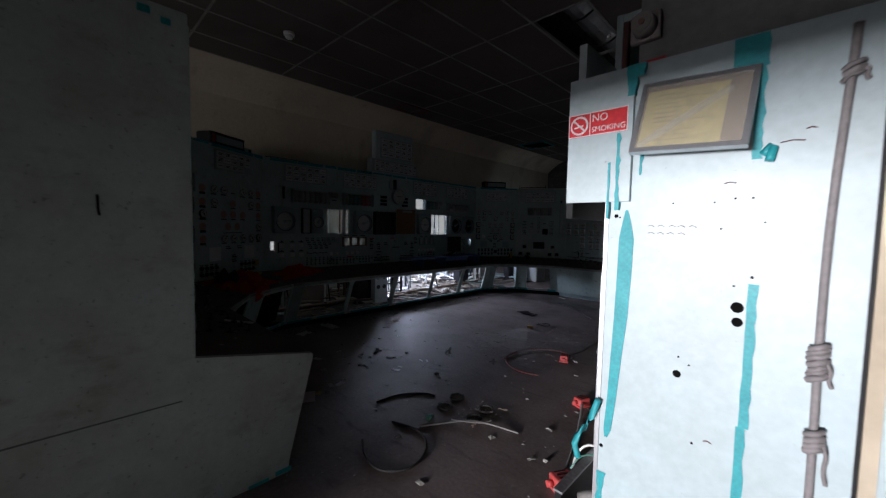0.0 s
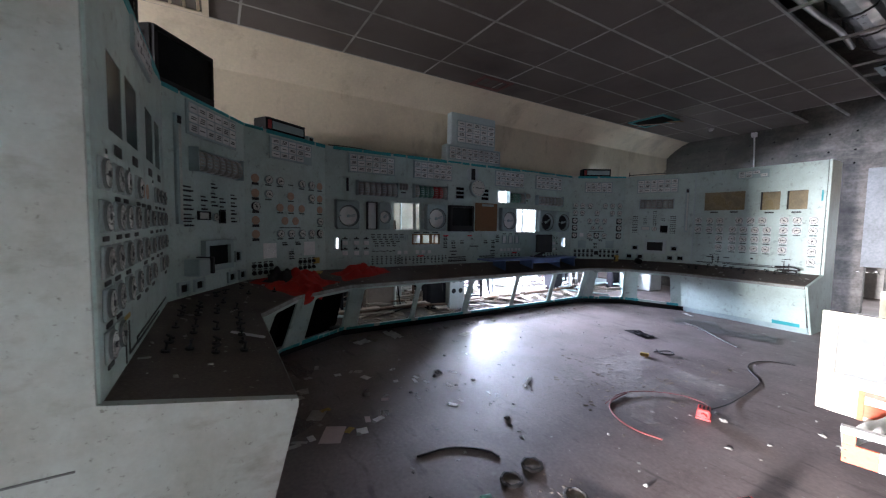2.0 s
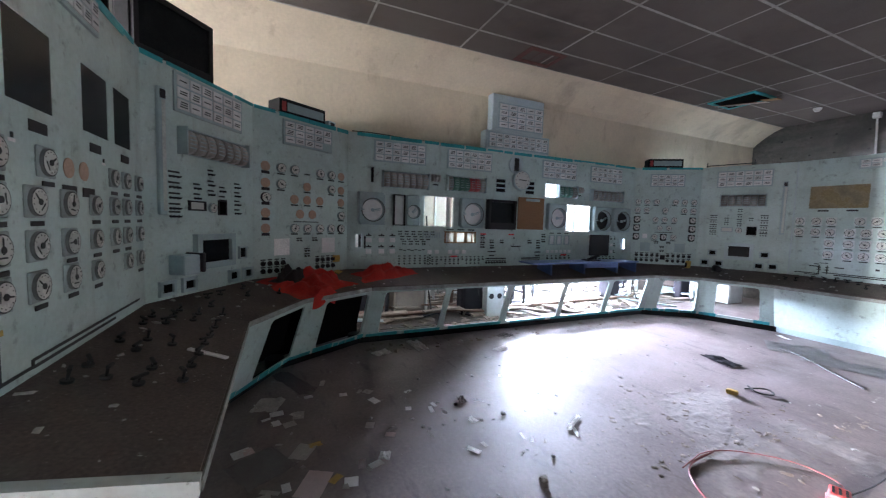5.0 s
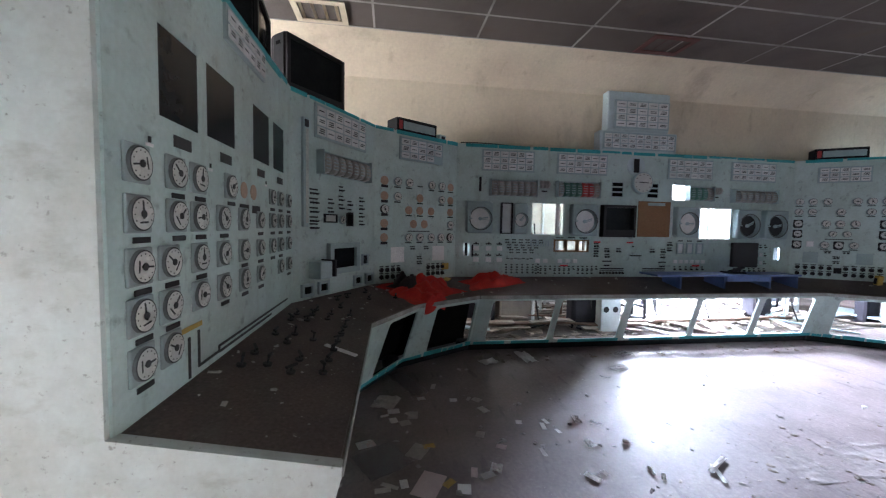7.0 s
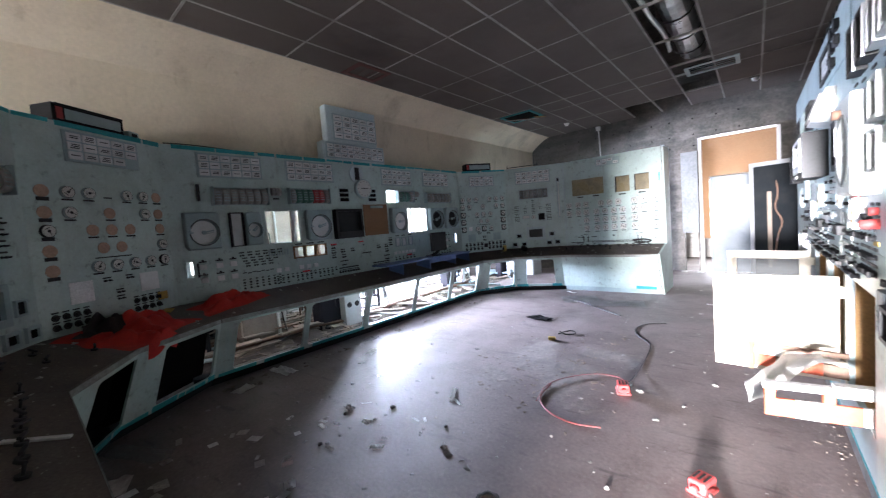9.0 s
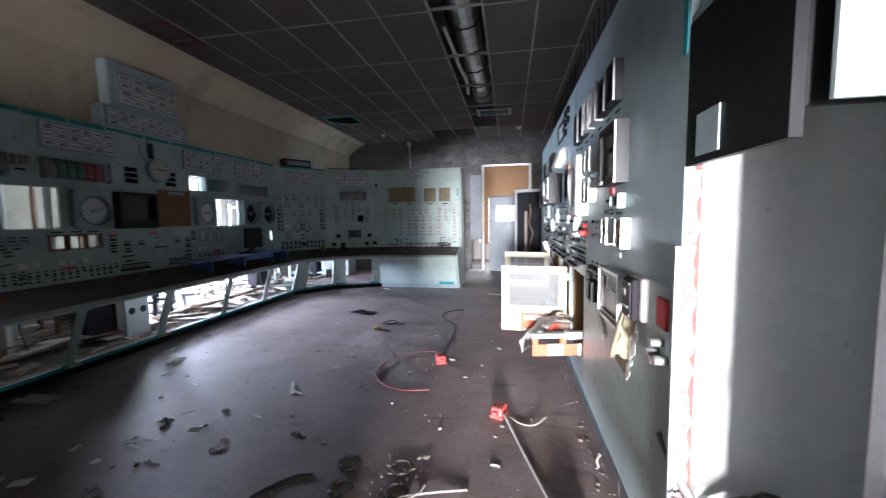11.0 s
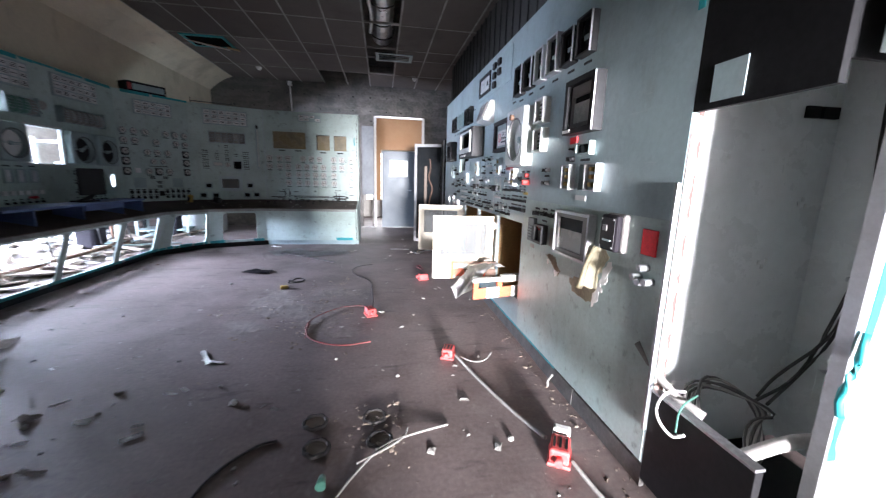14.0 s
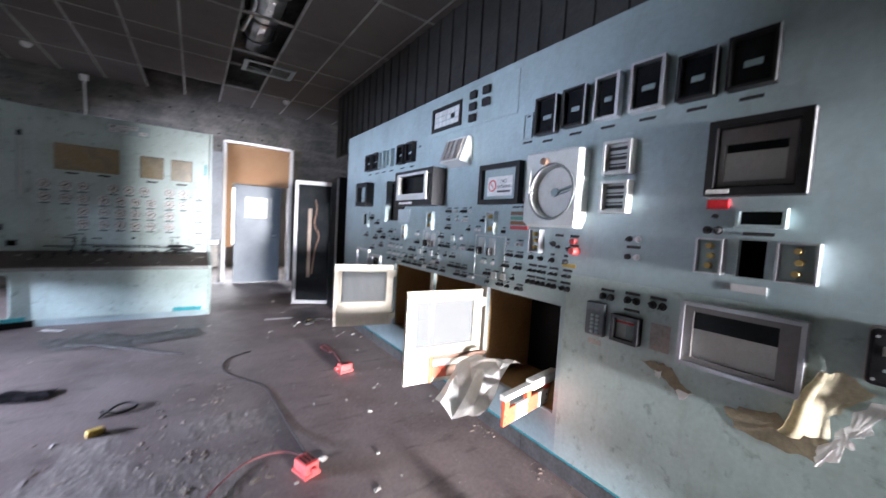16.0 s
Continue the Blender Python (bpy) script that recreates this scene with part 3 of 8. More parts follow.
def recorder(P, u0, u1, z0, z1, white=False, arm=20.0, hollow=False, r=None):
    """A round-chart recorder: bevelled case with a round opening, chart disc and pen arm."""
    w, h = u1 - u0, z1 - z0
    cx, cz, rr = w * 0.53, h * 0.46, r or min(w, h) * 0.40
    dep = 0.09
    bm = bmesh.new()
    n = 32
    ang = [2 * math.pi * k / n + math.pi / n for k in range(n)]

    def rim(a):
        c, s = math.cos(a), math.sin(a)
        k = min(((w - cx) if c > 0 else cx) / max(abs(c), 1e-6), ((h - cz) if s > 0 else cz) / max(abs(s), 1e-6))
        x, z = cx + c * k, cz + s * k
        return x, z

    def soft(x, z, q):
        return min(max(x, q), w - q), min(max(z, q), h - q)

    rings = [[bm.verts.new((*(lambda p: (p[0], 0.0, p[1]))(rim(a)),)) for a in ang],
             [bm.verts.new((*(lambda p: (p[0], -dep + 0.015, p[1]))(rim(a)),)) for a in ang],
             [bm.verts.new((*(lambda p: (p[0], -dep, p[1]))(soft(*rim(a), 0.015)),)) for a in ang],
             [bm.verts.new((cx + rr * math.cos(a), -dep, cz + rr * math.sin(a))) for a in ang],
             [bm.verts.new((cx + rr * 0.97 * math.cos(a), -0.03, cz + rr * 0.97 * math.sin(a))) for a in ang]]
    for p, q in zip(rings, rings[1:]):
        for k in range(n):
            bm.faces.new((p[k], p[(k + 1) % n], q[(k + 1) % n], q[k]))
    box_into(bm, w * 0.1, w * 0.14, -dep - 0.008, -dep + 0.002, h * 0.45, h * 0.75, 0.002)
    box_into(bm, w * 0.06, w * 0.2, -dep - 0.006, -dep + 0.002, h * 0.44, h * 0.48, 0.002)
    c = part("chart_recorder", bm, CASEWHITE if white else CASEGREY, P, "round-chart recorder with its cover glass gone", pose(u0, 0, z0))
    # Dark ring round the opening, drawn for the case's outline shadow.
    bm = bmesh.new()
    ring = [[bm.verts.new((cx + k * rr * math.cos(a), -dep - h0, cz + k * rr * math.sin(a))) for a in ang] for k, h0 in ((1.10, 0.0005), (1.08, 0.005), (1.02, 0.005), (1.0, 0.0005))]
    for p, q in zip(ring, ring[1:]):
        for k in range(n):
            bm.faces.new((p[k], p[(k + 1) % n], q[(k + 1) % n], q[k]))
    part("glass_rim", bm, GAUGERING, c)
    part("chart", disc_into(bmesh.new(), cx, cz, -0.025, -0.034, rr * 0.95, 32), KNOB if hollow else CHART, c, "dark empty recess" if hollow else "white paper chart disc")
    bm = bmesh.new()
    box_into(bm, -0.008, 0.008, -0.052, -0.040, -rr * 0.15, rr * 0.75, 0.003)
    box_into(bm, 0.016, 0.024, -0.050, -0.042, -rr * 0.1, rr * 0.7, 0.002)
    disc_into(bm, 0, 0, -0.036, -0.056, rr * 0.16, 14)
    part("pen_arm", bm, CASEGREY, c, "", pose(cx, 0, cz, 0, 60 + arm, 0))


def framed(name, P, u0, u1, z0, z1, frame_w, depth, mat, inner, label, glare=False):
    """A rectangular instrument: raised frame and recessed pane."""
    f = part(name, holed((u0, u1), (z0, z1), [(u0 + frame_w, u1 - frame_w, z0 + frame_w, z1 - frame_w)], lambda u, v, d: (u, d - depth, v), depth), mat, P, label)
    part("pane", box(u0 + frame_w, u1 - frame_w, -depth * 0.35, -0.001, z0 + frame_w, z1 - frame_w), inner, f)
    return f


def strip_scale(P, u, z0, z1):
    s = part("level_scale", box(u - 0.03, u + 0.03, -0.03, 0, z0, z1, 0.006), CASEGREY, P, "tall level scale with a glass strip")
    part("scale_glass", box(u - 0.004, u + 0.022, -0.034, -0.03, z0 + 0.03, z1 - 0.09), TUBEGLASS, s)
    part("scale_head", box(u - 0.018, u + 0.022, -0.037, -0.03, z1 - 0.08, z1 - 0.02), KNOB, s)


def group(P, u, z, n=2, white=False, step=0.05, r=0.012):
    """A label strip above a row of switches."""
    bar(P, u + step * (n - 1) / 2, z + 0.035, step * (n - 1) + 0.03, 0.014)
    for k in range(n):
        knob(P, u + step * k, z, r, white)


# ---- the console ----
FRONT, FOOT = offset(0.66), offset(0.45)
MID = offset(0.56)
PANEL_LABELS = [
    "pale blue control panel crowded with round white gauges and dead screens",
    "pale blue corner panel with level scale, warning windows and small switches",
    "pale blue panel of small gauges and bare orange discs",
    "long pale blue main panel with chart recorders and holes through it",
    "pale blue panel of small round gauges beside the main panel",
    "pale blue corner panel with scale strip, screen and sockets",
    "pale blue wing panel with rows of white gauges and four windows"]
HOLES = {
    0: [(0.26, 0.53, 1.89, 2.21), (0.60, 0.90, 1.90, 2.22), (1.15, 1.44, 1.90, 2.22), (1.52, 1.77, 1.90, 2.22)],
    3: [(1.04, 1.50, 1.45, 1.87), (3.58, 4.08, 1.43, 1.86), (0.11, 0.19, 1.15, 1.32), (4.87, 4.97, 1.13, 1.31), (1.37, 1.53, 1.22, 1.38), (1.545, 1.70, 1.22, 1.38), (1.715, 1.87, 1.22, 1.38), (3.12, 3.34, 1.97, 2.18)],
    6: [(0.20, 0.47, 1.90, 2.20), (0.52, 0.76, 1.90, 2.20), (1.0, 1.26, 1.88, 2.18), (1.34, 1.59, 1.88, 2.18)]}
LEGS = {1: [(0.33, 0.97)], 2: [(0.27, 0.88)], 3: [(0.17, 1.02), (1.10, 1.96), (2.05, 2.93), (3.00, 3.86), (3.92, 4.76)], 4: [(0.17, 0.72)], 5: [(0.23, 0.78)]}
BAYS = [(2.48, 3.27), (3.34, 4.20), (4.29, 5.20), (5.27, 6.11), (6.20, 6.98)]
DEPTHS = [0.95, 0.5, 0.35, 0.14, 0.3, 0.4, 0.5]
PANELS = []
for i, (a, b) in enumerate(zip(JOINTS, JOINTS[1:])):
    L = (b - a).length
    P = thing("control_console", PANEL_LABELS[i], "control panel", panel_frame(a, b), "panels of the console")
    PANELS.append(P)
    part("panel_sheet", holed((0, L), (BACK_Z - 0.06, TOP), HOLES.get(i, []), lambda u, v, d: (u, d, v), 0.025), PAINT, P)
    part("panel_top", box(0, L, 0.027, DEPTHS[i], TOP - 0.03, TOP - 0.004), PAINT, P)
    # torn teal edging along the top
    rnd = random.Random(30 + i)
    u = rnd.uniform(0, 0.2)
    while u < L - 0.15 and i not in (5, 6):
        e = min(u + rnd.uniform(0.12, 0.6), L)
        part("torn_edging", box(u, e, -0.006, 0.05, TOP - rnd.uniform(0.018, 0.042), TOP + 0.006), TEAL, P, "torn teal edging strip")
        u = e + rnd.uniform(0.0, 0.05)
    D = thing("control_desk", "pale blue slanted console base with teal kick edge" if i in LEGS else "closed pale blue slanted console base", "desk", None, "bases of the console")
    fa, fb, ga, gb = FRONT[i], FRONT[i + 1], FOOT[i], FOOT[i + 1]
    w = (fb - fa).normalized()

    def at(s, v, d):
        k = (v - 0.1) / 0.6
        p = (ga.lerp(gb, s)).lerp(fa.lerp(fb, s), k)
        return (p.x - w.y * d, p.y + w.x * d, v)

    LL = (MID[i + 1] - MID[i]).length
    legs = [(u0 / LL, u1 / LL, 0.145, 0.665) for u0, u1 in LEGS.get(i, [])]
    if i == 3:
        legs = [((y0 - MID[3].y) / LL, (y1 - MID[3].y) / LL, 0.14, 0.675) for y0, y1 in BAYS]
    part("base_front", holed((0, 1), (0.1, 0.7), legs, at, 0.025), PAINT, D)
    part("kick_board", holed((0, 1), (0.0, 0.1), [], lambda s, v, d: at(s, v, d + 0.06), 0.03), CASEGREY if i == 6 else BLACK, D)
    s = 0.77 if i == 6 else rnd.uniform(0, 0.05)
    while s < 0.95:
        bm = bmesh.new()
        e = 0.96 if i == 6 else min(s + rnd.uniform(0.05, 0.3), 1)
        hh = rnd.uniform(0.135, 0.154)
        q = [at(s, 0.1, -0.002), at(e, 0.1, -0.002), at(e, hh, -0.002), at(s, hh + rnd.uniform(-0.01, 0.005), -0.002), at(s, 0.1, 0.004), at(e, 0.1, 0.004), at(e, hh, 0.004), at(s, hh, 0.004)]
        vs = [bm.verts.new(p) for p in q]
        for f in ((0, 1, 2, 3), (7, 6, 5, 4), (0, 4, 5, 1), (1, 5, 6, 2), (2, 6, 7, 3), (3, 7, 4, 0)):
            bm.faces.new([vs[k] for k in f])
        part("kick_edge", bm, TEAL, D, "chipped teal kick edge")
        s = e + rnd.uniform(0.01, 0.5 if i in (5, 6) else 0.04)
    for u0, u1, v0, v1 in legs:
        for cs, cv, es, ev in ((u0, v0, 1, 1), (u1, v0, -1, 1), (u0, v1, 1, -1), (u1, v1, -1, -1)):
            g = bmesh.new()
            ds, dv = 0.045 / LL * es, 0.045 * ev
            rim = [(cs, cv)] + [(cs + ds * (1 - math.sin(a)), cv + dv * (1 - math.cos(a))) for a in (0.0, 0.39, 0.785, 1.18, 1.5708)]
            fr = [g.verts.new(at(p, q, 0.001)) for p, q in rim]
            bk = [g.verts.new(at(p, q, 0.024)) for p, q in rim]
            g.faces.new(fr), g.faces.new(bk[::-1])
            for q in range(6):
                g.faces.new((fr[q], bk[q], bk[(q + 1) % 6], fr[(q + 1) % 6]))
            part("opening_corner", g, PAINT, D)
        # Black sheet set inside the opening, standing for the shade there.
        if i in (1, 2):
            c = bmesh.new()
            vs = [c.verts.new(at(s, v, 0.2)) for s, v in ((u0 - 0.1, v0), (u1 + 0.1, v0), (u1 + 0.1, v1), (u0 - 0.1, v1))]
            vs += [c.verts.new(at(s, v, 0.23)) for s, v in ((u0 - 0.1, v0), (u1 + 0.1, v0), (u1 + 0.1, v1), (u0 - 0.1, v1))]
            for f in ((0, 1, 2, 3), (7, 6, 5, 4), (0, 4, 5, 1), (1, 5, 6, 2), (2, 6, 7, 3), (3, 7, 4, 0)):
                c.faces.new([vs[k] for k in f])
            part("dark_shelf_back", c, RECESS_SHADE, D)
    # sloping desktop
    bm = bmesh.new()
    k = 0.003
    lo = [bm.verts.new((p.x, p.y, z)) for p, z in ((a, BACK_Z - 0.055), (b, BACK_Z - 0.055), (fb, FRONT_Z - 0.055), (fa, FRONT_Z - 0.055))]
    hi = [bm.verts.new((v.co.x, v.co.y, v.co.z + 0.055)) for v in lo]
    bm.faces.new(lo[::-1]), bm.faces.new(hi)
    for q in range(4):
        bm.faces.new((lo[q], lo[(q + 1) % 4], hi[(q + 1) % 4], hi[q]))
    bmesh.ops.bevel(bm, geom=[e for e in bm.edges if len({*e.verts} & {hi[2], hi[3], lo[2], lo[3]}) == 2], offset=0.008, segments=2, affect="EDGES")
    part("desktop", bm, DESK, D, "dusty brown sloping desktop")
    out = Vector((w.y, -w.x))
    part("desk_edge", holed((0.002, 0.998), (FRONT_Z - 0.045, FRONT_Z - 0.006), [], lambda q, v, d: (*(fa.lerp(fb, q) + out * (0.005 - d)), v), 0.0045), EDGE, D, "pale worn edge strip of the desktop")
# added black sheets under the closed desks: stand for shade and stop light leaks
part("rear_screen", holed((0.02, 1.12), (0, 0.82), [], lambda s, v, d: (*(JOINTS[0].lerp(JOINTS[1], s) + Vector((0, 0.12 - d))), v), 0.02), RECESS_SHADE, D)
part("rear_screen", holed((-0.12, 1.12), (0, 0.82), [], lambda s, v, d: (*(JOINTS[1].lerp(JOINTS[2], s) + Vector((0.02 - d, 0.05))), v), 0.02), RECESS_SHADE, D)
part("rear_screen", holed((-0.12, 1.12), (0, 0.82), [], lambda s, v, d: (*(JOINTS[2].lerp(JOINTS[3], s) + Vector((0.02 - d, 0.03))), v), 0.02), RECESS_SHADE, D)


for i, p in enumerate(offset(0.27)[1:-1]):
    part("kick_corner", tube([(p.x, p.y, 0.0), (p.x, p.y, 0.102)], 0.09, 12), BLACK, D)


def desk_z(d):
    """Height of the desktop d metres in front of the panel."""
    return BACK_Z + (FRONT_Z - BACK_Z) * d / 0.66


# end plate of the near wing
endp = thing("console_end", "grimy grey-white enamelled end plate of the console", "panel")
bm = bmesh.new()
prof = [(-0.9, 0.0), (0.98, 0.0), (0.99, 0.08), (1.15, 0.71), (1.15, 0.745), (0.48, 0.875), (0.48, 2.66), (-0.9, 2.66)]
fr = [bm.verts.new((-2.30, y, z)) for y, z in prof]
bk = [bm.verts.new((-2.345, y, z)) for y, z in prof]
bm.faces.new(fr), bm.faces.new(bk[::-1])
for k in range(8):
    bm.faces.new((fr[k], bk[k], bk[(k + 1) % 8], fr[(k + 1) % 8]))
part("end_sheet", bm, ENDPAINT, endp)
for y, z, l, h in ((0.90, 0.005, 0.10, 0.03), (0.74, 0.0, 0.12, 0.02), (0.28, 2.60, 0.05, 0.035), (0.37, 2.575, 0.04, 0.03), (-0.35, 2.42, 0.04, 0.03)):
    part("paint_chip", box(-2.301, -2.297, y, y + l, z, z + h), TEAL, endp, "teal chips where the enamel has flaked")
part("hook", tube([(-2.30, 0.12, 1.72), (-2.28, 0.12, 1.71), (-2.275, 0.12, 1.66), (-2.285, 0.125, 1.63)], 0.005), BLACK, endp)
part("seam", box(-2.2995, -2.296, -0.9, 0.42, 0.655, 0.662), GREYWALL, endp)
part("back_sheet", box(-4.3, -2.345, -0.9, -0.87, 0.0, 2.6), PAINT, endp)
# far end plate
endq = thing("console_end", "pale blue end plate of the far console wing", "panel")
bm = bmesh.new()
prof = [(9.17, 0.0), (8.33, 0.0), (8.28, 0.1), (8.00, 0.71), (8.00, 0.745), (8.67, 0.875), (8.67, 2.615), (9.17, 2.615)]
fr = [bm.verts.new((-2.35, y, z)) for y, z in prof]
bk = [bm.verts.new((-2.32, y, z)) for y, z in prof]
bm.faces.new(fr), bm.faces.new(bk[::-1])
for k in range(8):
    bm.faces.new((fr[k], bk[k], bk[(k + 1) % 8], fr[(k + 1) % 8]))
part("end_sheet", bm, PAINT, endq)

# instruments, panel by panel
P = PANELS[0]
ROWS_Z = (1.70, 1.54, 1.37, 1.21, 1.05)
for c, u in enumerate((0.125, 0.34, 0.504, 0.726, 0.975, 1.231, 1.468, 1.65, 1.865)):
    for r, z in enumerate(ROWS_Z):
        if r == 4 and c > 1 or (r == 3 and c == 6):
            continue
        if r == 0 and c in (4, 5):
            blank(P, 1.0 if c == 4 else 1.14, z, 0.045)
            continue
        u0 = 0.812 if (r == 0 and c == 3) else 0.288 if (c == 1 and r > 1) else u
        gauge(P, u0, z, 0.125 if c < 5 else 0.105, (c * 53 + r * 97) % 200 - 100)
        if (c + r) % 5:
            bar(P, u0 + 0.022, z - 0.085, 0.085, 0.02)
for u, z in ((0.40, 1.82), (0.78, 1.83), (1.27, 1.83), (1.66, 1.83), (1.0, 1.60), (1.18, 1.60)):
    bar(P, u, z, 0.12, 0.045)
for k, (u0, u1, z0, z1) in enumerate(HOLES[0]):
    part("screen_glass", box(u0 + 0.001, u1 - 0.001, 0.004, 0.024, z0 + 0.001, z1 - 0.001), SCREEN, P, "black empty screen glass")
annunciator(P, 0.77, 1.32, 2.40, 2.57, 6, 2)
for u0, u1, z0, z1 in ((0.41, 0.425, 0.88, 1.05), (0.485, 0.50, 0.90, 1.06), (0.49, 0.68, 0.90, 0.912), (0.67, 0.685, 0.90, 0.935), (0.68, 1.84, 0.925, 0.937), (0.68, 1.45, 0.897, 0.909)):
    part("mimic_line", box(u0, u1, -0.004, 0, z0, z1), INK, P)
part("yellow_tape", box(0.31, 0.52, -0.004, 0, 1.075, 1.095), YELLOW, P, "strip of yellow tape")
for u, z in ((0.20, 1.78), (0.62, 1.76), (1.36, 1.77)):
    part("paper_tag", box(u - 0.02, u + 0.02, -0.003, 0, z - 0.012, z, 0.001), SIGNWHITE, P), bar(P, u, z + 0.012, 0.012, 0.02)

P = PANELS[1]
strip_scale(P, 0.14, 1.50, 2.41)
annunciator(P, 0.26, 1.00, 2.28, 2.57, 6, 3)
drum(P, 0.30, 1.00, 1.97, 2.17)
for k, z in enumerate((1.82, 1.74, 1.66, 1.58, 1.52)):
    group(P, 0.22, z - 0.03, 3, step=0.035, r=0.008)
    if k < 4:
        group(P, 0.92, z - 0.05, 2, step=0.04, r=0.008)
for u, z in ((0.62, 1.87), (0.62, 1.78), (0.47, 1.74), (0.75, 1.74), (0.62, 1.70), (0.47, 1.66), (0.75, 1.66)):
    group(P, u - 0.02, z - 0.02, 2, step=0.035, r=0.008)
framed("small_meter", P, 0.38, 0.55, 1.54, 1.62, 0.012, 0.02, KNOB, DIALWHITE, "small black-framed meter")
gauge(P, 0.63, 1.57, 0.09, 20, False)
framed("small_screen", P, 0.70, 0.80, 1.51, 1.64, 0.01, 0.012, KNOB, RECESS_SHADE, "empty square cut-out")
framed("display_unit", P, 0.42, 0.86, 1.06, 1.35, 0.05, 0.05, CASEGREY, SCREEN, "grey-framed dead display unit")
part("switch_box", box(0.19, 0.34, -0.14, 0, 1.05, 1.20, 0.01), CASEGREY, P)
part("switch_handle", box(0.345, 0.375, -0.16, 0, 1.06, 1.21, 0.008), KNOB, P)
framed("small_meter", P, 0.95, 1.06, 1.10, 1.22, 0.015, 0.02, CASEGREY, SCREEN, "small dead meter")
for u in (0.10, 0.30, 0.81, 1.01):
    framed("socket", P, u, u + 0.14, 0.895, 1.01, 0.025, 0.025, CASEGREY, RECESS_SHADE, "square panel socket")

P = PANELS[2]
annunciator(P, 0.32, 0.95, 2.29, 2.55, 5, 3, {(4, 0)})
CU, CZ = (0.13, 0.30, 0.46, 0.62, 0.79, 0.95, 1.10), (2.03, 1.86, 1.71, 1.55, 1.39)
for c, r, k in ((0, 0, 1), (0, 1, 1), (0, 2, 0), (0, 3, 1), (0, 4, 1), (1, 0, 0), (1, 1, 0), (2, 0, 0), (4, 0, 0), (5, 0, 0), (5, 1, 0), (6, 0, 1), (6, 1, 1), (6, 2, 1), (6, 3, 0), (6, 4, 0), (3, 1, 1), (2, 2, 1), (3, 2, 1), (4, 2, 1), (2, 4, 0), (3, 4, 0), (4, 4, 0), (5, 4, 0)):
    if k:
        blank(P, CU[c], CZ[r], 0.050)
    else:
        gauge(P, CU[c], CZ[r], 0.112, c * 40 + r * 77, False, r in (2, 4) and c in (0, 6))
    bar(P, CU[c], CZ[r] - 0.062, 0.085, 0.014 if c else 0.03)
blank(P, 0.53, 1.55, 0.050), blank(P, 0.69, 1.55, 0.050)
bar(P, 0.61, 1.465, 0.32, 0.01), bar(P, 0.62, 2.0, 0.07, 0.012)
for u0, u1 in ((0.22, 0.40), (0.82, 1.01)):
    part("cover_plate", box(u0, u1, -0.006, 0, 1.10, 1.28, 0.002), SIGNWHITE if u0 < 0.5 else LAMPWHITE, P, "plain white square cover plate")
for u, z in ((0.52, 1.28), (0.72, 1.28), (0.62, 1.16), (0.62, 1.10)):
    bar(P, u, z, 0.07, 0.012), knob(P, u - 0.02, z - 0.025, 0.008), knob(P, u + 0.02, z - 0.025, 0.008)
for k in range(8):
    for z in (1.02, 0.94):
        u = 0.10 + 0.075 * k + (0.36 if k > 3 else 0)
        knob(P, u, z, 0.022), bar(P, u, z + 0.04, 0.05, 0.012)
part("yellow_tag", box(0.98, 1.08, -0.02, -0.004, 0.98, 1.06, 0.004), YELLOW, P, "yellow paper tag")

P = PANELS[3]
annunciator(P, 0.33, 1.05, 2.27, 2.55), annunciator(P, 1.37, 2.10, 2.27, 2.55), annunciator(P, 3.03, 3.74, 2.26, 2.55), annunciator(P, 4.05, 4.80, 2.27, 2.55)
drum(P, 0.45, 1.07, 1.95, 2.16), drum(P, 1.37, 1.97, 1.96, 2.17, 7, [DRUM, GREEN, GREEN, GREEN, REDGLASS, REDGLASS, DRUM])
drum(P, 3.34, 3.72, 1.97, 2.17, 4, [GREEN, GREEN, GREEN, DRUM]), drum(P, 4.07, 4.78, 1.96, 2.15)
recorder(P, 0.13, 0.48, 1.45, 1.87, arm=20)
recorder(P, 0.76, 0.96, 1.45, 1.86, arm=-20, r=0.085)
framed("recorder_housing", P, 0.60, 0.755, 1.45, 1.86, 0.012, 0.06, KNOB, CASEWHITE, "open black recorder housing")
recorder(P, 1.58, 1.96, 1.44, 1.87, arm=10), recorder(P, 3.15, 3.52, 1.44, 1.87, arm=25)
recorder(P, 4.12, 4.52, 1.43, 1.86, arm=0, hollow=True), recorder(P, 4.60, 4.99, 1.43, 1.86, arm=15, hollow=True)
f = framed("monitor", P, 2.03, 2.51, 1.43, 1.87, 0.035, 0.10, KNOB, SCREEN, "black picture-tube monitor let into the panel")
part("control_strip", box(2.07, 2.47, -0.104, -0.05, 1.465, 1.53), KNOB, f)
part("cover_board", box(2.60, 3.10, -0.012, -0.001, 1.44, 1.94, 0.003), BROWNBOARD, P, "brown hardboard covering a cut-out")
part("board_clip", box(2.74, 3.0, -0.03, -0.013, 1.88, 1.92, 0.004), CASEGREY, P)
k = part("wall_clock", disc_into(bmesh.new(), 2.62, 2.19, 0, -0.06, 0.155, 36, 0.97), CASEGREY, P, "round electric wall clock")
part("clock_face", disc_into(bmesh.new(), 2.62, 2.19, -0.06, -0.062, 0.135, 36), DIALWHITE, k)
bm = bmesh.new()
box_into(bm, 2.615, 2.70, -0.066, -0.063, 2.185, 2.197), box_into(bm, 2.56, 2.625, -0.066, -0.063, 2.188, 2.20)
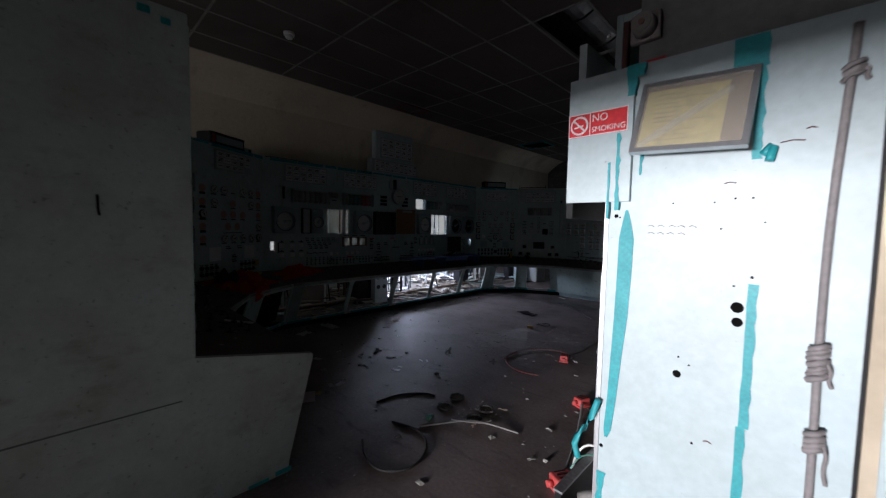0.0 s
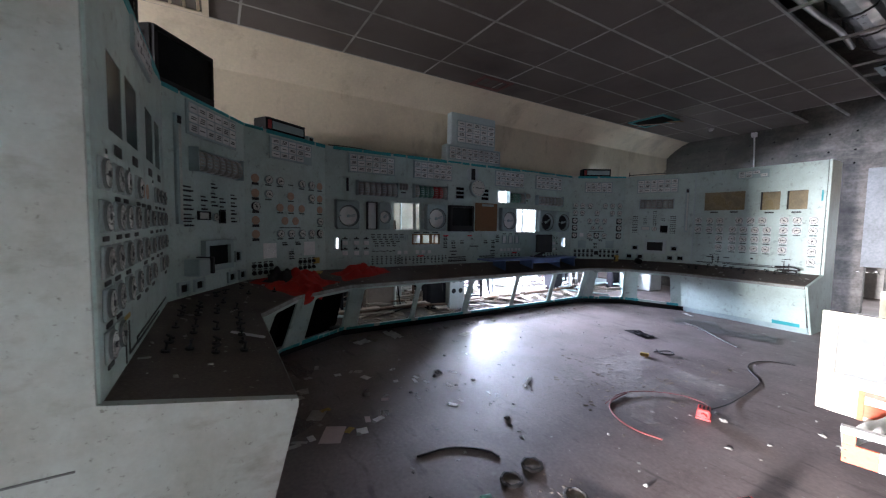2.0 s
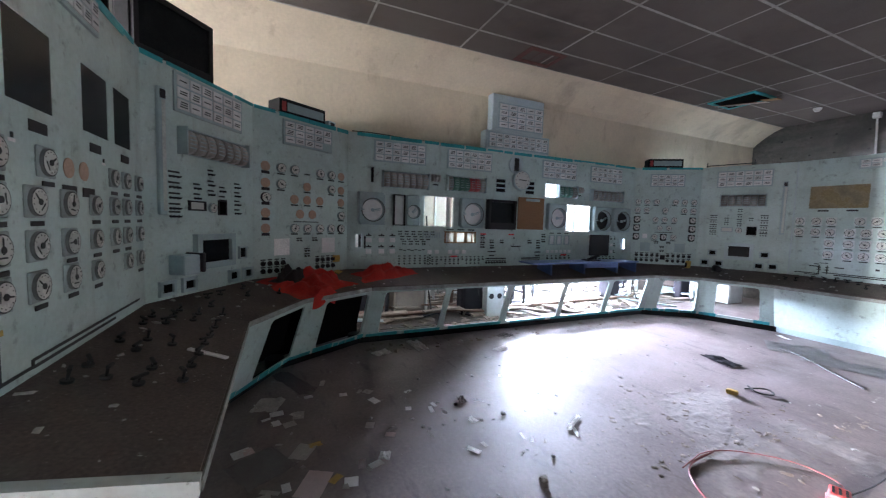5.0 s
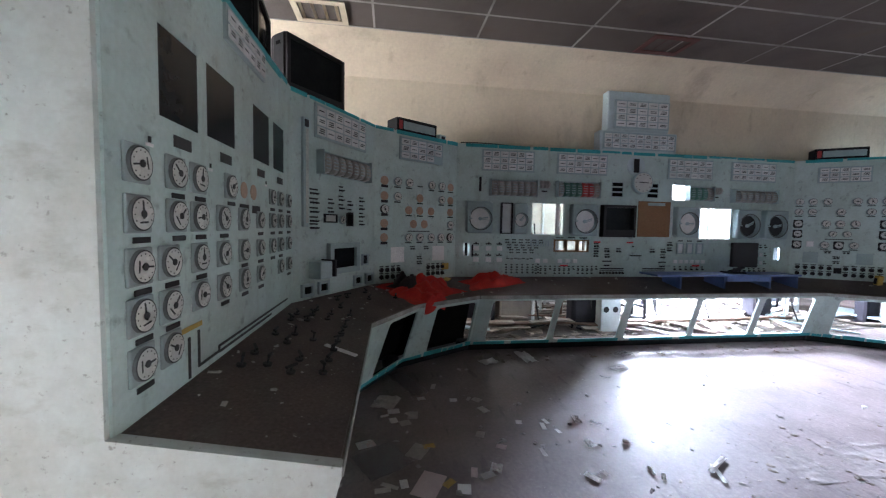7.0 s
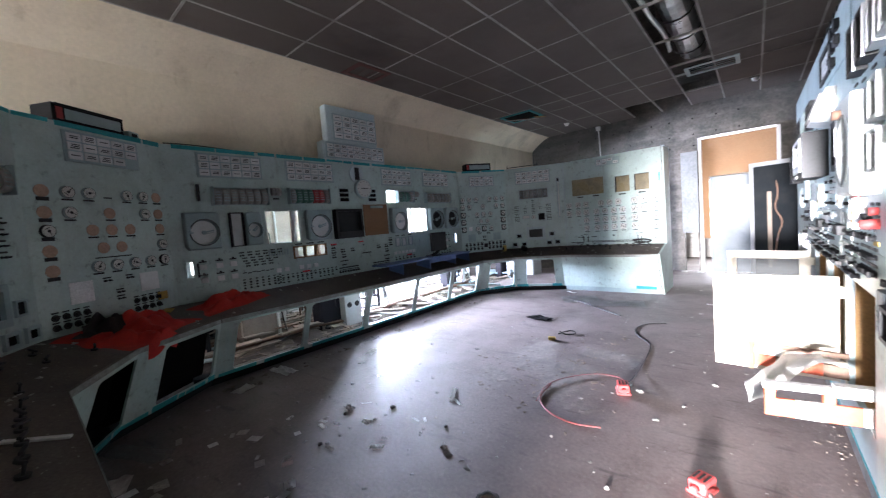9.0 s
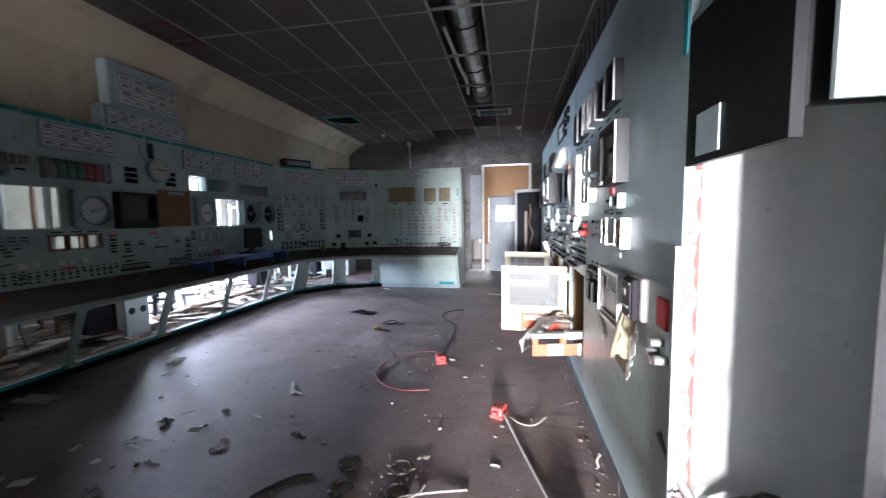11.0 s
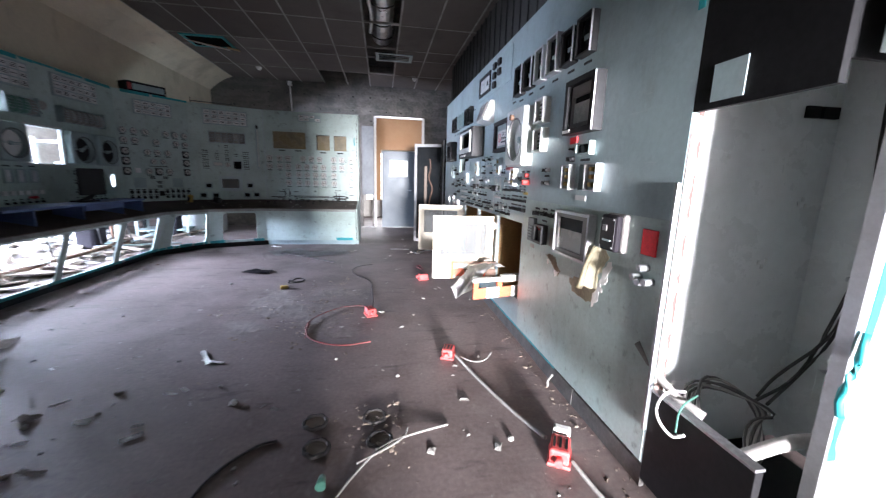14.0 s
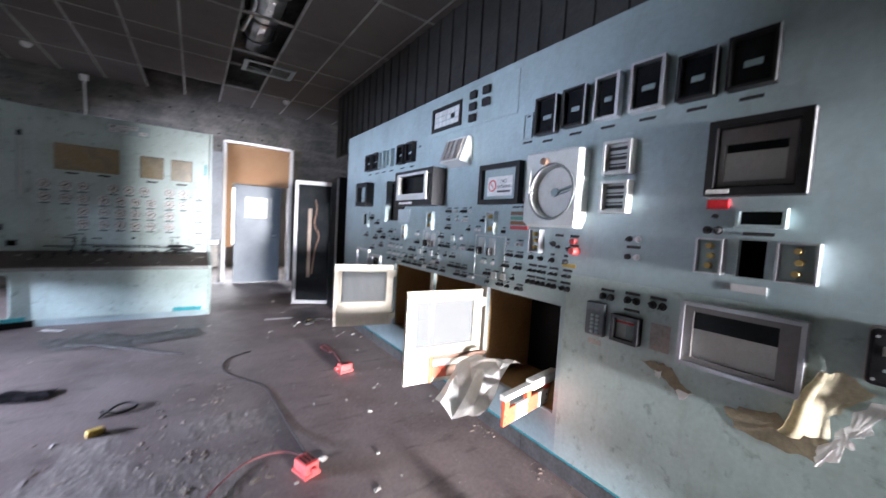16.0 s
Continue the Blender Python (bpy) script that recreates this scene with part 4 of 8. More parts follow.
for q in range(12):
    x, z = 2.62 + 0.115 * math.sin(q * math.pi / 6), 2.19 + 0.115 * math.cos(q * math.pi / 6)
    box_into(bm, x - 0.006, x + 0.006, -0.0645, -0.062, z - 0.006, z + 0.006)
part("clock_marks", bm, INK, k)
part("clock_hood", disc_into(bmesh.new(), 2.53, 2.42, 0, -0.02, 0.13, 30), PAINT_WHITE, P)
part("hood_slot", box(2.49, 2.57, -0.03, -0.021, 2.33, 2.52, 0.004), KNOB, P)
for u in (2.27, 2.81):
    for z in (2.16, 2.09, 2.02):
        framed("indicator", P, u - 0.085, u + 0.085, z - 0.03, z + 0.03, 0.006, 0.01, CASEGREY, RECESS_SHADE, "dark indicator slot")
part("level_mark", box(0.30, 0.33, -0.02, 0, 2.0, 2.19, 0.003), KNOB, P)
for u in (1.16, 3.78):
    for q in range(3):
        part("thumb_wheel", disc_into(bmesh.new(), 0, 0, 0.02, -0.02, 0.05, 18), DRUM, P, "", pose(u + 0.045 * q, 0, 2.12, 0, 0, 90))
    bar(P, u + 0.045, 2.03, 0.08, 0.02)
for q in range(8):
    part("grille_bar", box(1.03 + 0.035 * q, 1.052 + 0.035 * q, -0.01, 0, 1.285, 1.365, 0.003), CASEGREY, P)
for u0, u1 in ((1.365, 1.535), (1.54, 1.705), (1.71, 1.875)):
    part("slot_frame", holed((u0, u1), (1.215, 1.385), [(u0 + 0.020, u1 - 0.020, 1.236, 1.364)], lambda u, v, d: (u, d - 0.014, v), 0.022), BROWNBOARD, P, "brown wooden slot frame")
    bar(P, (u0 + u1) / 2, 1.41, 0.11, 0.016)
part("window_strip", box(1.42, 1.47, 0.06, 0.09, 1.0, 2.4), SIGNWHITE, P)
part("window_rim", holed((3.555, 4.105), (1.405, 1.885), [(3.575, 4.085, 1.425, 1.865)], lambda u, v, d: (u, d - 0.015, v), 0.015), CASEWHITE, P)
# switch fields of the main panel
for u in (0.28, 0.45, 0.60):
    for z in (1.25, 1.10):
        lampkey(P, u, z, 0.075, 0.06), bar(P, u, z + 0.06, 0.08, 0.015), knob(P, u, z + 0.075, 0.008)
part("cover_strip", box(0.22, 0.24, -0.006, 0, 1.14, 1.30), KNOB, P)
for r, z in enumerate((1.37, 1.30, 1.235)):
    for q in range(6 - r):
        group(P, 0.69 + 0.095 * q + 0.03 * r, z - 0.035, 2, step=0.03, r=0.008)
for q in range(7):
    bar(P, 0.72 + 0.055 * q, 1.12 - 0.008 * (q % 2), 0.045, 0.012)
    group(P, 0.70 + 0.075 * q, 1.00, 1, r=0.010), group(P, 0.70 + 0.075 * q, 0.93, 1, r=0.010)
for q in range(5):
    lampkey(P, 1.14 + 0.11 * q + (0.1 if q > 1 else 0), 1.09, 0.065, 0.055)
for q in range(14):
    group(P, 1.12 + 0.068 * q, 0.98, 1, r=0.010)
    if q % 5 != 3:
        group(P, 1.12 + 0.068 * q, 0.92, 1, r=0.009)
part("red_label", box(1.47, 1.58, -0.006, 0, 1.015, 1.035), SIGNRED, P)
for u in (2.00, 2.50):
    part("red_label", box(u - 0.05, u + 0.05, -0.006, 0, 1.345, 1.365), SIGNRED, P)
for u, z in ((1.99, 1.30), (1.99, 1.23), (2.15, 1.23), (2.33, 1.23), (1.99, 1.16), (2.16, 1.15), (2.85, 1.23), (3.02, 1.23), (3.02, 1.15), (3.12, 1.33), (3.12, 1.25)):
    group(P, u - 0.02, z, 2, step=0.04, r=0.011)
for u, z, ww in ((2.60, 1.17, 0.18), (2.16, 1.09, 0.14), (2.16, 1.03, 0.09), (3.02, 1.08, 0.12), (3.02, 1.02, 0.09), (2.55, 1.30, 0.03)):
    bar(P, u, z, ww, 0.018)
for u0 in (2.07, 2.72):
    bar(P, u0 + 0.17, 0.985, 0.36, 0.018), bar(P, u0 + 0.17, 0.955, 0.36, 0.010)
    for q in range(8):
        knob(P, u0 + 0.048 * q, 0.925, 0.014)
for u in (3.29, 3.44, 3.60):
    framed("small_meter", P, u - 0.055, u + 0.055, 1.20, 1.36, 0.016, 0.02, CASEGREY, SILVER, "small paired meter")
    bar(P, u, 1.39, 0.08, 0.015)
for q in range(6):
    lampkey(P, 3.22 + 0.09 * q, 1.09, 0.06, 0.05), group(P, 3.22 + 0.09 * q, 0.98, 1, r=0.011), knob(P, 3.24 + 0.09 * q, 0.92, 0.010)
part("red_label", box(3.50, 3.62, -0.006, 0, 1.02, 1.045), SIGNRED, P)
for q in range(7):
    for z in (1.34, 1.22, 1.10, 0.99):
        if q in (3, 4, 5) and z in (1.22, 1.10):
            lampkey(P, 4.22 + 0.085 * q, z - 0.02, 0.05, 0.05)
        else:
            group(P, 4.20 + 0.085 * q, z - 0.03, 1, r=0.010)

P = PANELS[4]
annunciator(P, 0.25, 0.82, 2.27, 2.50, 5, 3)
for c, r, d in ((0, 0, 0), (1, 0, 0), (2, 0, 0), (4, 0, 0), (5, 0, 0), (6, 0, 0), (0, 1, 0), (1, 1, 0), (3, 1, 0), (5, 1, 0), (6, 1, 0), (0, 2, 1), (2, 2, 0), (3, 2, 0), (4, 2, 0), (6, 2, 1), (0, 3, 1), (6, 3, 1), (0, 4, 1), (2, 4, 0), (3, 4, 1), (4, 4, 0), (6, 4, 1)):
    u = (0.07, 0.22, 0.38, 0.53, 0.69, 0.84, 0.99)[c]
    z = (2.00, 1.85, 1.68, 1.53, 1.37)[r]
    gauge(P, u, z, 0.110, c * 70 + r * 33, bool(d), bool(d))
    bar(P, u, z - 0.062, 0.085, 0.012)
gauge(P, 0.46, 1.53, 0.098, 30, False), gauge(P, 0.61, 1.53, 0.098, -40, False)
bar(P, 0.53, 1.455, 0.30, 0.01), lampkey(P, 0.22, 1.38, 0.08, 0.08)
for u0 in (0.15, 0.73):
    part("cover_plate", box(u0, u0 + 0.17, -0.006, 0, 1.10, 1.26, 0.002), CASEGREY, P, "grey square cover plate")
for u, z in ((0.42, 1.28), (0.62, 1.28), (0.52, 1.20), (0.52, 1.13)):
    bar(P, u, z, 0.08, 0.014), knob(P, u - 0.02, z - 0.022, 0.009), knob(P, u + 0.02, z - 0.022, 0.009)
for q in range(11):
    for z in (1.03, 0.94):
        if q != 5:
            knob(P, 0.10 + 0.088 * q, z, 0.022), bar(P, 0.10 + 0.088 * q, z + 0.04, 0.06, 0.012)
part("black_square", box(0.50, 0.58, -0.02, 0, 0.96, 1.04, 0.004), KNOB, P)

P = PANELS[5]
annunciator(P, 0.22, 0.95, 2.25, 2.53)
drum(P, 0.30, 0.88, 1.93, 2.13, 6)
strip_scale(P, 1.10, 1.48, 2.32)
for z in (1.77, 1.69, 1.61, 1.54, 1.48):
    group(P, 0.18, z - 0.025, 3, step=0.035, r=0.008), group(P, 0.85, z - 0.025, 3, step=0.035, r=0.008)
for u, z in ((0.57, 1.87), (0.57, 1.78), (0.40, 1.72), (0.57, 1.70), (0.72, 1.72), (0.40, 1.65), (0.57, 1.63)):
    group(P, u - 0.02, z - 0.02, 2, step=0.035, r=0.008)
framed("small_meter", P, 0.33, 0.49, 1.50, 1.58, 0.012, 0.02, CASEGREY, DIALWHITE, "small meter")
gauge(P, 0.57, 1.53, 0.10, 10, False)
framed("small_screen", P, 0.67, 0.80, 1.46, 1.60, 0.008, 0.012, KNOB, RECESS_SHADE, "empty square cut-out")
framed("display_unit", P, 0.40, 0.79, 1.04, 1.32, 0.055, 0.05, PAINT_WHITE, SCREEN, "pale-framed dead display unit")
for u, z in ((0.17, 1.08), (0.86, 1.09), (0.07, 0.90), (0.27, 0.90), (0.80, 0.905), (0.97, 0.91)):
    framed("socket", P, u, u + 0.13, z, z + 0.11, 0.022, 0.025, CASEGREY, RECESS_SHADE, "square panel socket")

P = PANELS[6]
for c, u in enumerate((0.09, 0.28, 0.44, 0.64, 0.80, 0.96, 1.12, 1.33, 1.49, 1.68)):
    for r, z in enumerate((1.70, 1.54, 1.38, 1.22, 1.06)):
        rows = (2, 2, 4, 4, 4, 4, 4, 4, 2, 5)[c]
        if r >= rows or (r == 0 and c in (3,)):
            continue
        uu = {3: 0.64, 4: 0.73, 5: 0.89, 6: 1.05}.get(c, u) if r == 0 else u
        gauge(P, uu, z, 0.115, c * 47 + r * 61, pale=True)
        bar(P, uu, z - 0.075, 0.085, 0.014)
for u0, u1, z0, z1 in HOLES[6]:
    if u0 < 0.75:
        part("window_board", box(u0 - 0.025, u1 + 0.03, -0.006, -0.001, z0 - 0.01, z1 + 0.015, 0.001), OCHREPANE, P, "brown stained board over the window")
    else:
        part("window_pane", box(u0 - 0.02, u1 + 0.02, 0.10, 0.11, z0 - 0.03, z1 + 0.03), OCHREPANE, P, "brown stained window pane")
        # Reveal coloured black for the shadow inside the window recess.
        part("window_reveal", holed((u0 - 0.02, u1 + 0.02), (z0 - 0.02, z1 + 0.02), [(u0, u1, z0, z1)], lambda u, v, d: (u, d + 0.032, v), 0.066), KNOB, P)
    bar(P, (u0 + u1) / 2, z0 - 0.045, 0.12, 0.022)
annunciator(P, 0.66, 1.10, 2.42, 2.56, 4, 2, {(2, 0), (3, 1)})
for u0, u1, z0, z1 in ((0.52, 1.34, 0.922, 0.936), (0.08, 0.36, 0.922, 0.936), (0.20, 0.36, 0.905, 0.914), (0.40, 1.22, 0.945, 0.957), (0.35, 0.364, 0.93, 1.06), (0.44, 0.452, 0.93, 1.06), (0.30, 0.35, 1.065, 1.078), (0.36, 0.45, 1.085, 1.095), (0.335, 0.38, 0.985, 1.0), (0.425, 0.465, 0.985, 1.0), (0.335, 0.38, 1.02, 1.035), (0.425, 0.465, 1.02, 1.035), (1.335, 1.375, 1.032, 1.042), (1.34, 1.46, 1.07, 1.08), (0.92, 0.96, 1.04, 1.065), (0.25, 0.36, 1.03, 1.045), (0.52, 0.62, 1.03, 1.045), (1.36, 1.372, 0.9, 1.03), (1.42, 1.432, 0.9, 1.01)):
    part("mimic_line", box(u0, u1, -0.004, 0, z0, z1), INK, P)
part("teal_patch", box(1.74, 1.76, -0.003, 0, 2.0, 2.16), TEAL, P)
part("coat_hook", box(0.765, 0.775, 0.0, 0.012, 0.0, 0.01), KNOB, P)
part("upright_joint", box(1.195 - 1.2, 0.012, -0.006, 0, BACK_Z, TOP), PAINT_WHITE, P)

# ---- the right-hand instrument wall ----
TAUPE = material("taupe instrument case", (0.20, 0.185, 0.18), 0.4, dirt=(0.12, 0.11, 0.10), dirt_scale=6, grain_amount=0.05, bump=0.01)
RA, RB = Vector((-0.69, 7.40)), Vector((-0.69, 1.90))
RW = thing("instrument_wall", "pale blue instrument wall with recorders, switches and broken-open lockers", "control panel", panel_frame(RA, RB))
part("wall_sheet", holed((0, 5.5), (0.13, 2.64), [(1.66, 2.40, 0.36, 1.03), (2.45, 3.14, 0.36, 1.03), (3.20, 3.87, 0.36, 1.03), (1.42, 1.80, 1.50, 1.94), (4.71, 4.80, 1.335, 1.485)], lambda u, v, d: (u, d, v), 0.03), PAINT_GREY, RW)
part("kick_plate", box(0, 5.5, 0.05, 0.08, 0.0, 0.13), BLACK, RW)
part("kick_edge", box(0, 4.62, -0.003, 0.02, 0.117, 0.128), TEAL, RW, "thin teal painted kick edge")
SKIRTING = material("dusty grey skirting", (0.085, 0.078, 0.074), 0.7, dirt=(0.04, 0.036, 0.033), dirt_scale=9, dirt_amount=0.7, grain=50, grain_amount=0.2, bump=0.08)
krnd = random.Random(411)
u = 0.0
while u < 5.5:
    e = min(u + krnd.uniform(0.25, 0.8), 5.5)
    part("skirting", box(u, e - 0.003, krnd.uniform(0.002, 0.009), 0.03, 0.0, 0.115 - krnd.uniform(0, 0.012), 0.004), SKIRTING, RW, "dusty dark grey skirting strip")
    u = e
part("wall_top", box(0, 5.5, 0.032, 0.75, 2.60, 2.636), PAINT_GREY, RW)
part("end_sheet", box(5.465, 5.5, 0.032, 0.055, 0.13, 2.60), RUST, RW, "raw red-oxide cut edge of the wall")
part("lower_band", box(3.9, 5.49, -0.002, 0, 0.13, 1.235), PAINT, RW)
# locker insides
for u0, u1 in ((1.66, 2.40), (2.45, 3.14), (3.20, 3.87)):
    # Right locker's back is black, the dark inside put into its colour.
    part("locker_back", box(u0 - 0.02, u1 + 0.02, 0.50, 0.52, 0.34, 1.05), OCHRE if u0 < 3 else BLACK, RW, "ochre lining board")
    part("locker_floor", box(u0 - 0.02, u1 + 0.02, 0.032, 0.50, 0.33, 0.355), OCHRE, RW)
    part("locker_side", box(u0 - 0.022, u0 - 0.003, 0.032, 0.50, 0.355, 1.04), OCHRE, RW)
    part("locker_roof", box(u0 - 0.02, u1 + 0.02, 0.032, 0.50, 1.035, 1.055), OCHRE, RW)
for u0, u1 in ((2.40, 2.45), (3.14, 3.20)):
    part("locker_post", box(u0, u1, -0.006, -0.001, 0.36, 1.03), CABDOOR, RW)


def locker_door(x, y, yaw):
    """A cream locker door with a rounded window, standing open on its hinge."""
    w, h = 0.62, 0.65
    d = part("locker_door", holed((0, w), (0, h), [(0.07, w - 0.07, 0.25, h - 0.07)], lambda u, v, k: (u, k - 0.015, v), 0.03), CABDOOR, RW, "cream enamelled locker door with a dusty window, standing open", RW.matrix_basis.inverted() @ pose(x, y, 0.365, 0, 0, yaw))
    part("door_pane", box(0.06, w - 0.06, -0.003, 0.003, 0.24, h - 0.06), MESHGLASS, d, "dusty wired pane")
    for z in (0.06, 0.52):
        part("hinge", box(-0.03, 0.03, -0.02, 0.02, z, z + 0.07, 0.004), CABDOOR, d)
    bm = bmesh.new()
    for a, b, c, e in ((0.055, 0.075, 0.235, h - 0.055), (w - 0.075, w - 0.055, 0.235, h - 0.055), (0.075, w - 0.075, 0.235, 0.255), (0.075, w - 0.075, h - 0.075, h - 0.055)):
        box_into(bm, a, b, -0.02, 0.02, c, e, 0.005)
    part("pane_seal", bm, CABDOOR, d)
    part("latch", tube([(w - 0.03, -0.018, 0.42), (w - 0.03, -0.03, 0.45), (w - 0.05, -0.03, 0.48)], 0.006), KNOB, d)
    return d


locker_door(-0.72, 4.23, 176)
locker_door(-0.72, 5.72, 168)

# top row of recorders
for k, (u0, u1, z0, z1) in enumerate(((3.59, 3.75, 2.08, 2.31), (3.80, 3.95, 2.09, 2.31), (4.01, 4.15, 2.09, 2.32), (4.21, 4.37, 2.09, 2.33), (4.43, 4.58, 2.09, 2.29), (4.62, 4.78, 2.09, 2.30))):
    f = framed("strip_recorder", RW, u0, u1, z0, z1, 0.012, 0.05, SILVER if k in (2, 3) else KNOB, SCREEN, "black strip recorder with a small paper slot")
    part("paper_slot", box(u0 + 0.05, u1 - 0.05, -0.024, -0.018, (z0 + z1) / 2 - 0.02, (z0 + z1) / 2 + 0.004), CASEGREY, f)
    part("edge_trim", box(u1 + 0.0005, u1 + 0.004, -0.052, -0.042, z0, z1), SILVER, f)
    bar(RW, (u0 + u1) / 2, z0 - 0.035, 0.08, 0.014)
for k, (u0, u1) in enumerate(((0.76, 0.92), (0.97, 1.12), (1.17, 1.30), (1.38, 1.50), (1.64, 1.78), (1.84, 1.99))):
    f = framed("strip_recorder", RW, u0, u1, 2.10, 2.30, 0.014, 0.05, CASEGREY if k in (2, 3) else KNOB, SCREEN if k not in (2, 3) else CASEGREY, "narrow strip recorder")
    part("paper_slot", box(u0 + 0.04, u1 - 0.05, -0.024, -0.018, 2.185, 2.205), CASEGREY, f)
    bar(RW, (u0 + u1) / 2, 2.06, 0.08, 0.014)
framed("small_meter", RW, 3.46, 3.54, 2.08, 2.25, 0.01, 0.012, CASEGREY, PAINT_GREY, "narrow blank meter")
bar(RW, 3.50, 2.23, 0.03, 0.012), bar(RW, 3.50, 2.06, 0.08, 0.014), bar(RW, 2.06, 2.24, 0.03, 0.02)
f = part("switch_plate", box(2.24, 3.39, -0.008, 0, 2.28, 2.58, 0.002), CASEGREY, RW, "raised grey switch plate")
g = framed("alarm_panel", RW, 2.29, 2.74, 2.32, 2.53, 0.03, 0.02, KNOB, CASEWHITE, "black-framed alarm panel of pale windows")
for i in range(6):
    for j in range(3):
        part("alarm_window", box(2.335 + 0.062 * i, 2.387 + 0.062 * i, -0.012, -0.0075, 2.36 + 0.047 * j, 2.398 + 0.047 * j), LAMPWHITE if (i, j) != (4, 1) else KNOB, g)
for u, z in ((2.90, 2.52), (2.90, 2.43), (2.90, 2.34), (3.06, 2.52), (3.06, 2.43)):
    part("square_switch", box(u - 0.04, u + 0.04, -0.035, -0.009, z - 0.03, z + 0.03, 0.006), KNOB, RW)
# tilted white lamp housing
bm = bmesh.new()
prof = [(0, 1.97), (-0.12, 2.0), (-0.05, 2.2), (0, 2.2)]
side = [[bm.verts.new((u, y, z)) for y, z in prof] for u in (2.62, 2.90)]
for k in range(4):
    bm.faces.new((side[0][k], side[1][k], side[1][(k + 1) % 4], side[0][(k + 1) % 4]))
bm.faces.new(side[0][::-1]), bm.faces.new(side[1])
g = part("lamp_hood", bm, CASEWHITE, RW, "white wedge-shaped lamp hood")
for k in range(4):
    part("lens_rib", box(2.635 + 0.062 * k, 2.685 + 0.062 * k, -0.012, 0.0, 0.0, 0.17), DRUM, g, "", pose(0, -0.118, 2.015, -19, 0, 0))
# screens
f = framed("display_monitor", RW, 1.83, 2.55, 1.65, 1.98, 0.05, 0.14, KNOB, SCREEN, "black-cased monitor with its front broken open")
part("inner_frame", holed((1.89, 2.46), (1.70, 1.95), [(1.93, 2.42, 1.755, 1.93)], lambda u, v, d: (u, d - 0.150, v), 0.05), CASEWHITE, f)
part("name_bar", box(1.95, 2.2, -0.147, -0.141, 1.66, 1.68), SIGNWHITE, f)
f = framed("display_monitor", RW, 0.62, 0.98, 1.66, 1.95, 0.05, 0.10, KNOB, CASEGREY, "small dark monitor")
# Black sheet behind the hole, coloured as the shade within.
part("hole_back", box(1.40, 1.82, 0.2, 0.22, 1.48, 1.96), RECESS_SHADE, RW)
part("hole_flap", box(1.70, 1.95, -0.02, -0.002, 1.48, 1.62, 0.002), PAINT_WHITE, RW)
part("hole_flap", box(1.30, 1.42, -0.04, -0.002, 1.48, 1.94, 0.004), CASEGREY, RW)
f = framed("framed_notice", RW, 3.07, 3.49, 1.65, 1.94, 0.035, 0.05, KNOB, SCREEN, "black-framed instrument with a no-smoking notice stuck in it")
part("notice_mount", holed((3.11, 3.45), (1.685, 1.905), [], lambda u, v, d: (u, d - 0.022, v), 0.004), CASEGREY, f)
part("notice", box(3.15, 3.41, -0.026, -0.0225, 1.71, 1.85), SIGNWHITE, f)
recorder(RW, 3.58, 3.99, 1.50, 1.96, white=True, arm=15, r=0.155)
part("recorder_knob", disc_into(bmesh.new(), 3.75, 1.89, -0.09, -0.12, 0.022, 14), FRAMEBROWN, RW)
for z0, z1 in ((1.79, 1.96), (1.59, 1.755)):
    f = framed("meter_unit", RW, 4.10, 4.25, z0, z1, 0.014, 0.06, CASEWHITE, CASEWHITE, "white-cased double meter")
    for q in range(5):
        part("meter_slit", box(4.12, 4.232, -0.026, -0.020, z0 + 0.025 + 0.025 * q, z0 + (0.032 if q % 2 else 0.042) + 0.025 * q), INK, f)
f = framed("display_monitor", RW, 4.59, 4.905, 1.66, 1.965, 0.03, 0.07, KNOB, SCREEN, "large black-framed chart display")
part("inner_frame", holed((4.625, 4.865), (1.70, 1.93), [(4.645, 4.84, 1.72, 1.87)], lambda u, v, d: (u, d - 0.042, v), 0.018), TAUPE, f)
part("chart_paper", box(4.645, 4.84, -0.032, -0.026, 1.72, 1.835), DIALWHITE, f, "greenish chart paper")
part("side_trim", box(4.906, 4.911, -0.072, -0.062, 1.66, 1.96, 0.002), SILVER, f)
part("name_bar", box(4.60, 4.68, -0.074, -0.07, 1.668, 1.685), SIGNWHITE, f)
part("red_label", box(4.585, 4.665, -0.01, 0, 1.61, 1.65, 0.002), SIGNRED, RW, "red label")
f = framed("small_meter", RW, 4.70, 4.855, 1.535, 1.61, 0.012, 0.035, CASEGREY, SCREEN, "small flat meter")
knob(RW, 4.62, 1.58, 0.008), bar(RW, 4.77, 1.51, 0.10, 0.014)
for u in (4.595, 4.635):
    knob(RW, u, 1.52, 0.014)
BRASS = material("brass terminal", (0.50, 0.36, 0.14), 0.35, 0.9, dirt=(0.25, 0.17, 0.08), dirt_scale=20)
for u0, u1 in ((4.57, 4.67), (4.84, 4.955), (3.61, 3.70)):
    f = framed("terminal_box", RW, u0, u1, 1.335, 1.485, 0.007, 0.045, SILVER, CASEGREY, "clear-covered terminal box with brass studs")
    for k in range(3):
        part("terminal_stud", disc_into(bmesh.new(), (u0 + u1) / 2 + 0.006 * (k % 2), 1.37 + 0.042 * k, -0.015, -0.045, 0.014, 12, 0.8), BRASS, f)
part("label_plate", box(4.70, 4.815, -0.005, 0, 1.275, 1.305), LAMPWHITE, RW)
# Black sheet behind the cut-out, standing for its inner shade.
part("black_recess", box(4.69, 4.82, 0.10, 0.12, 1.32, 1.50), RECESS_SHADE, RW)
f = framed("chart_display", RW, 4.54, 4.95, 0.925, 1.205, 0.016, 0.05, SILVER, CASEGREY, "silver-framed chart display")
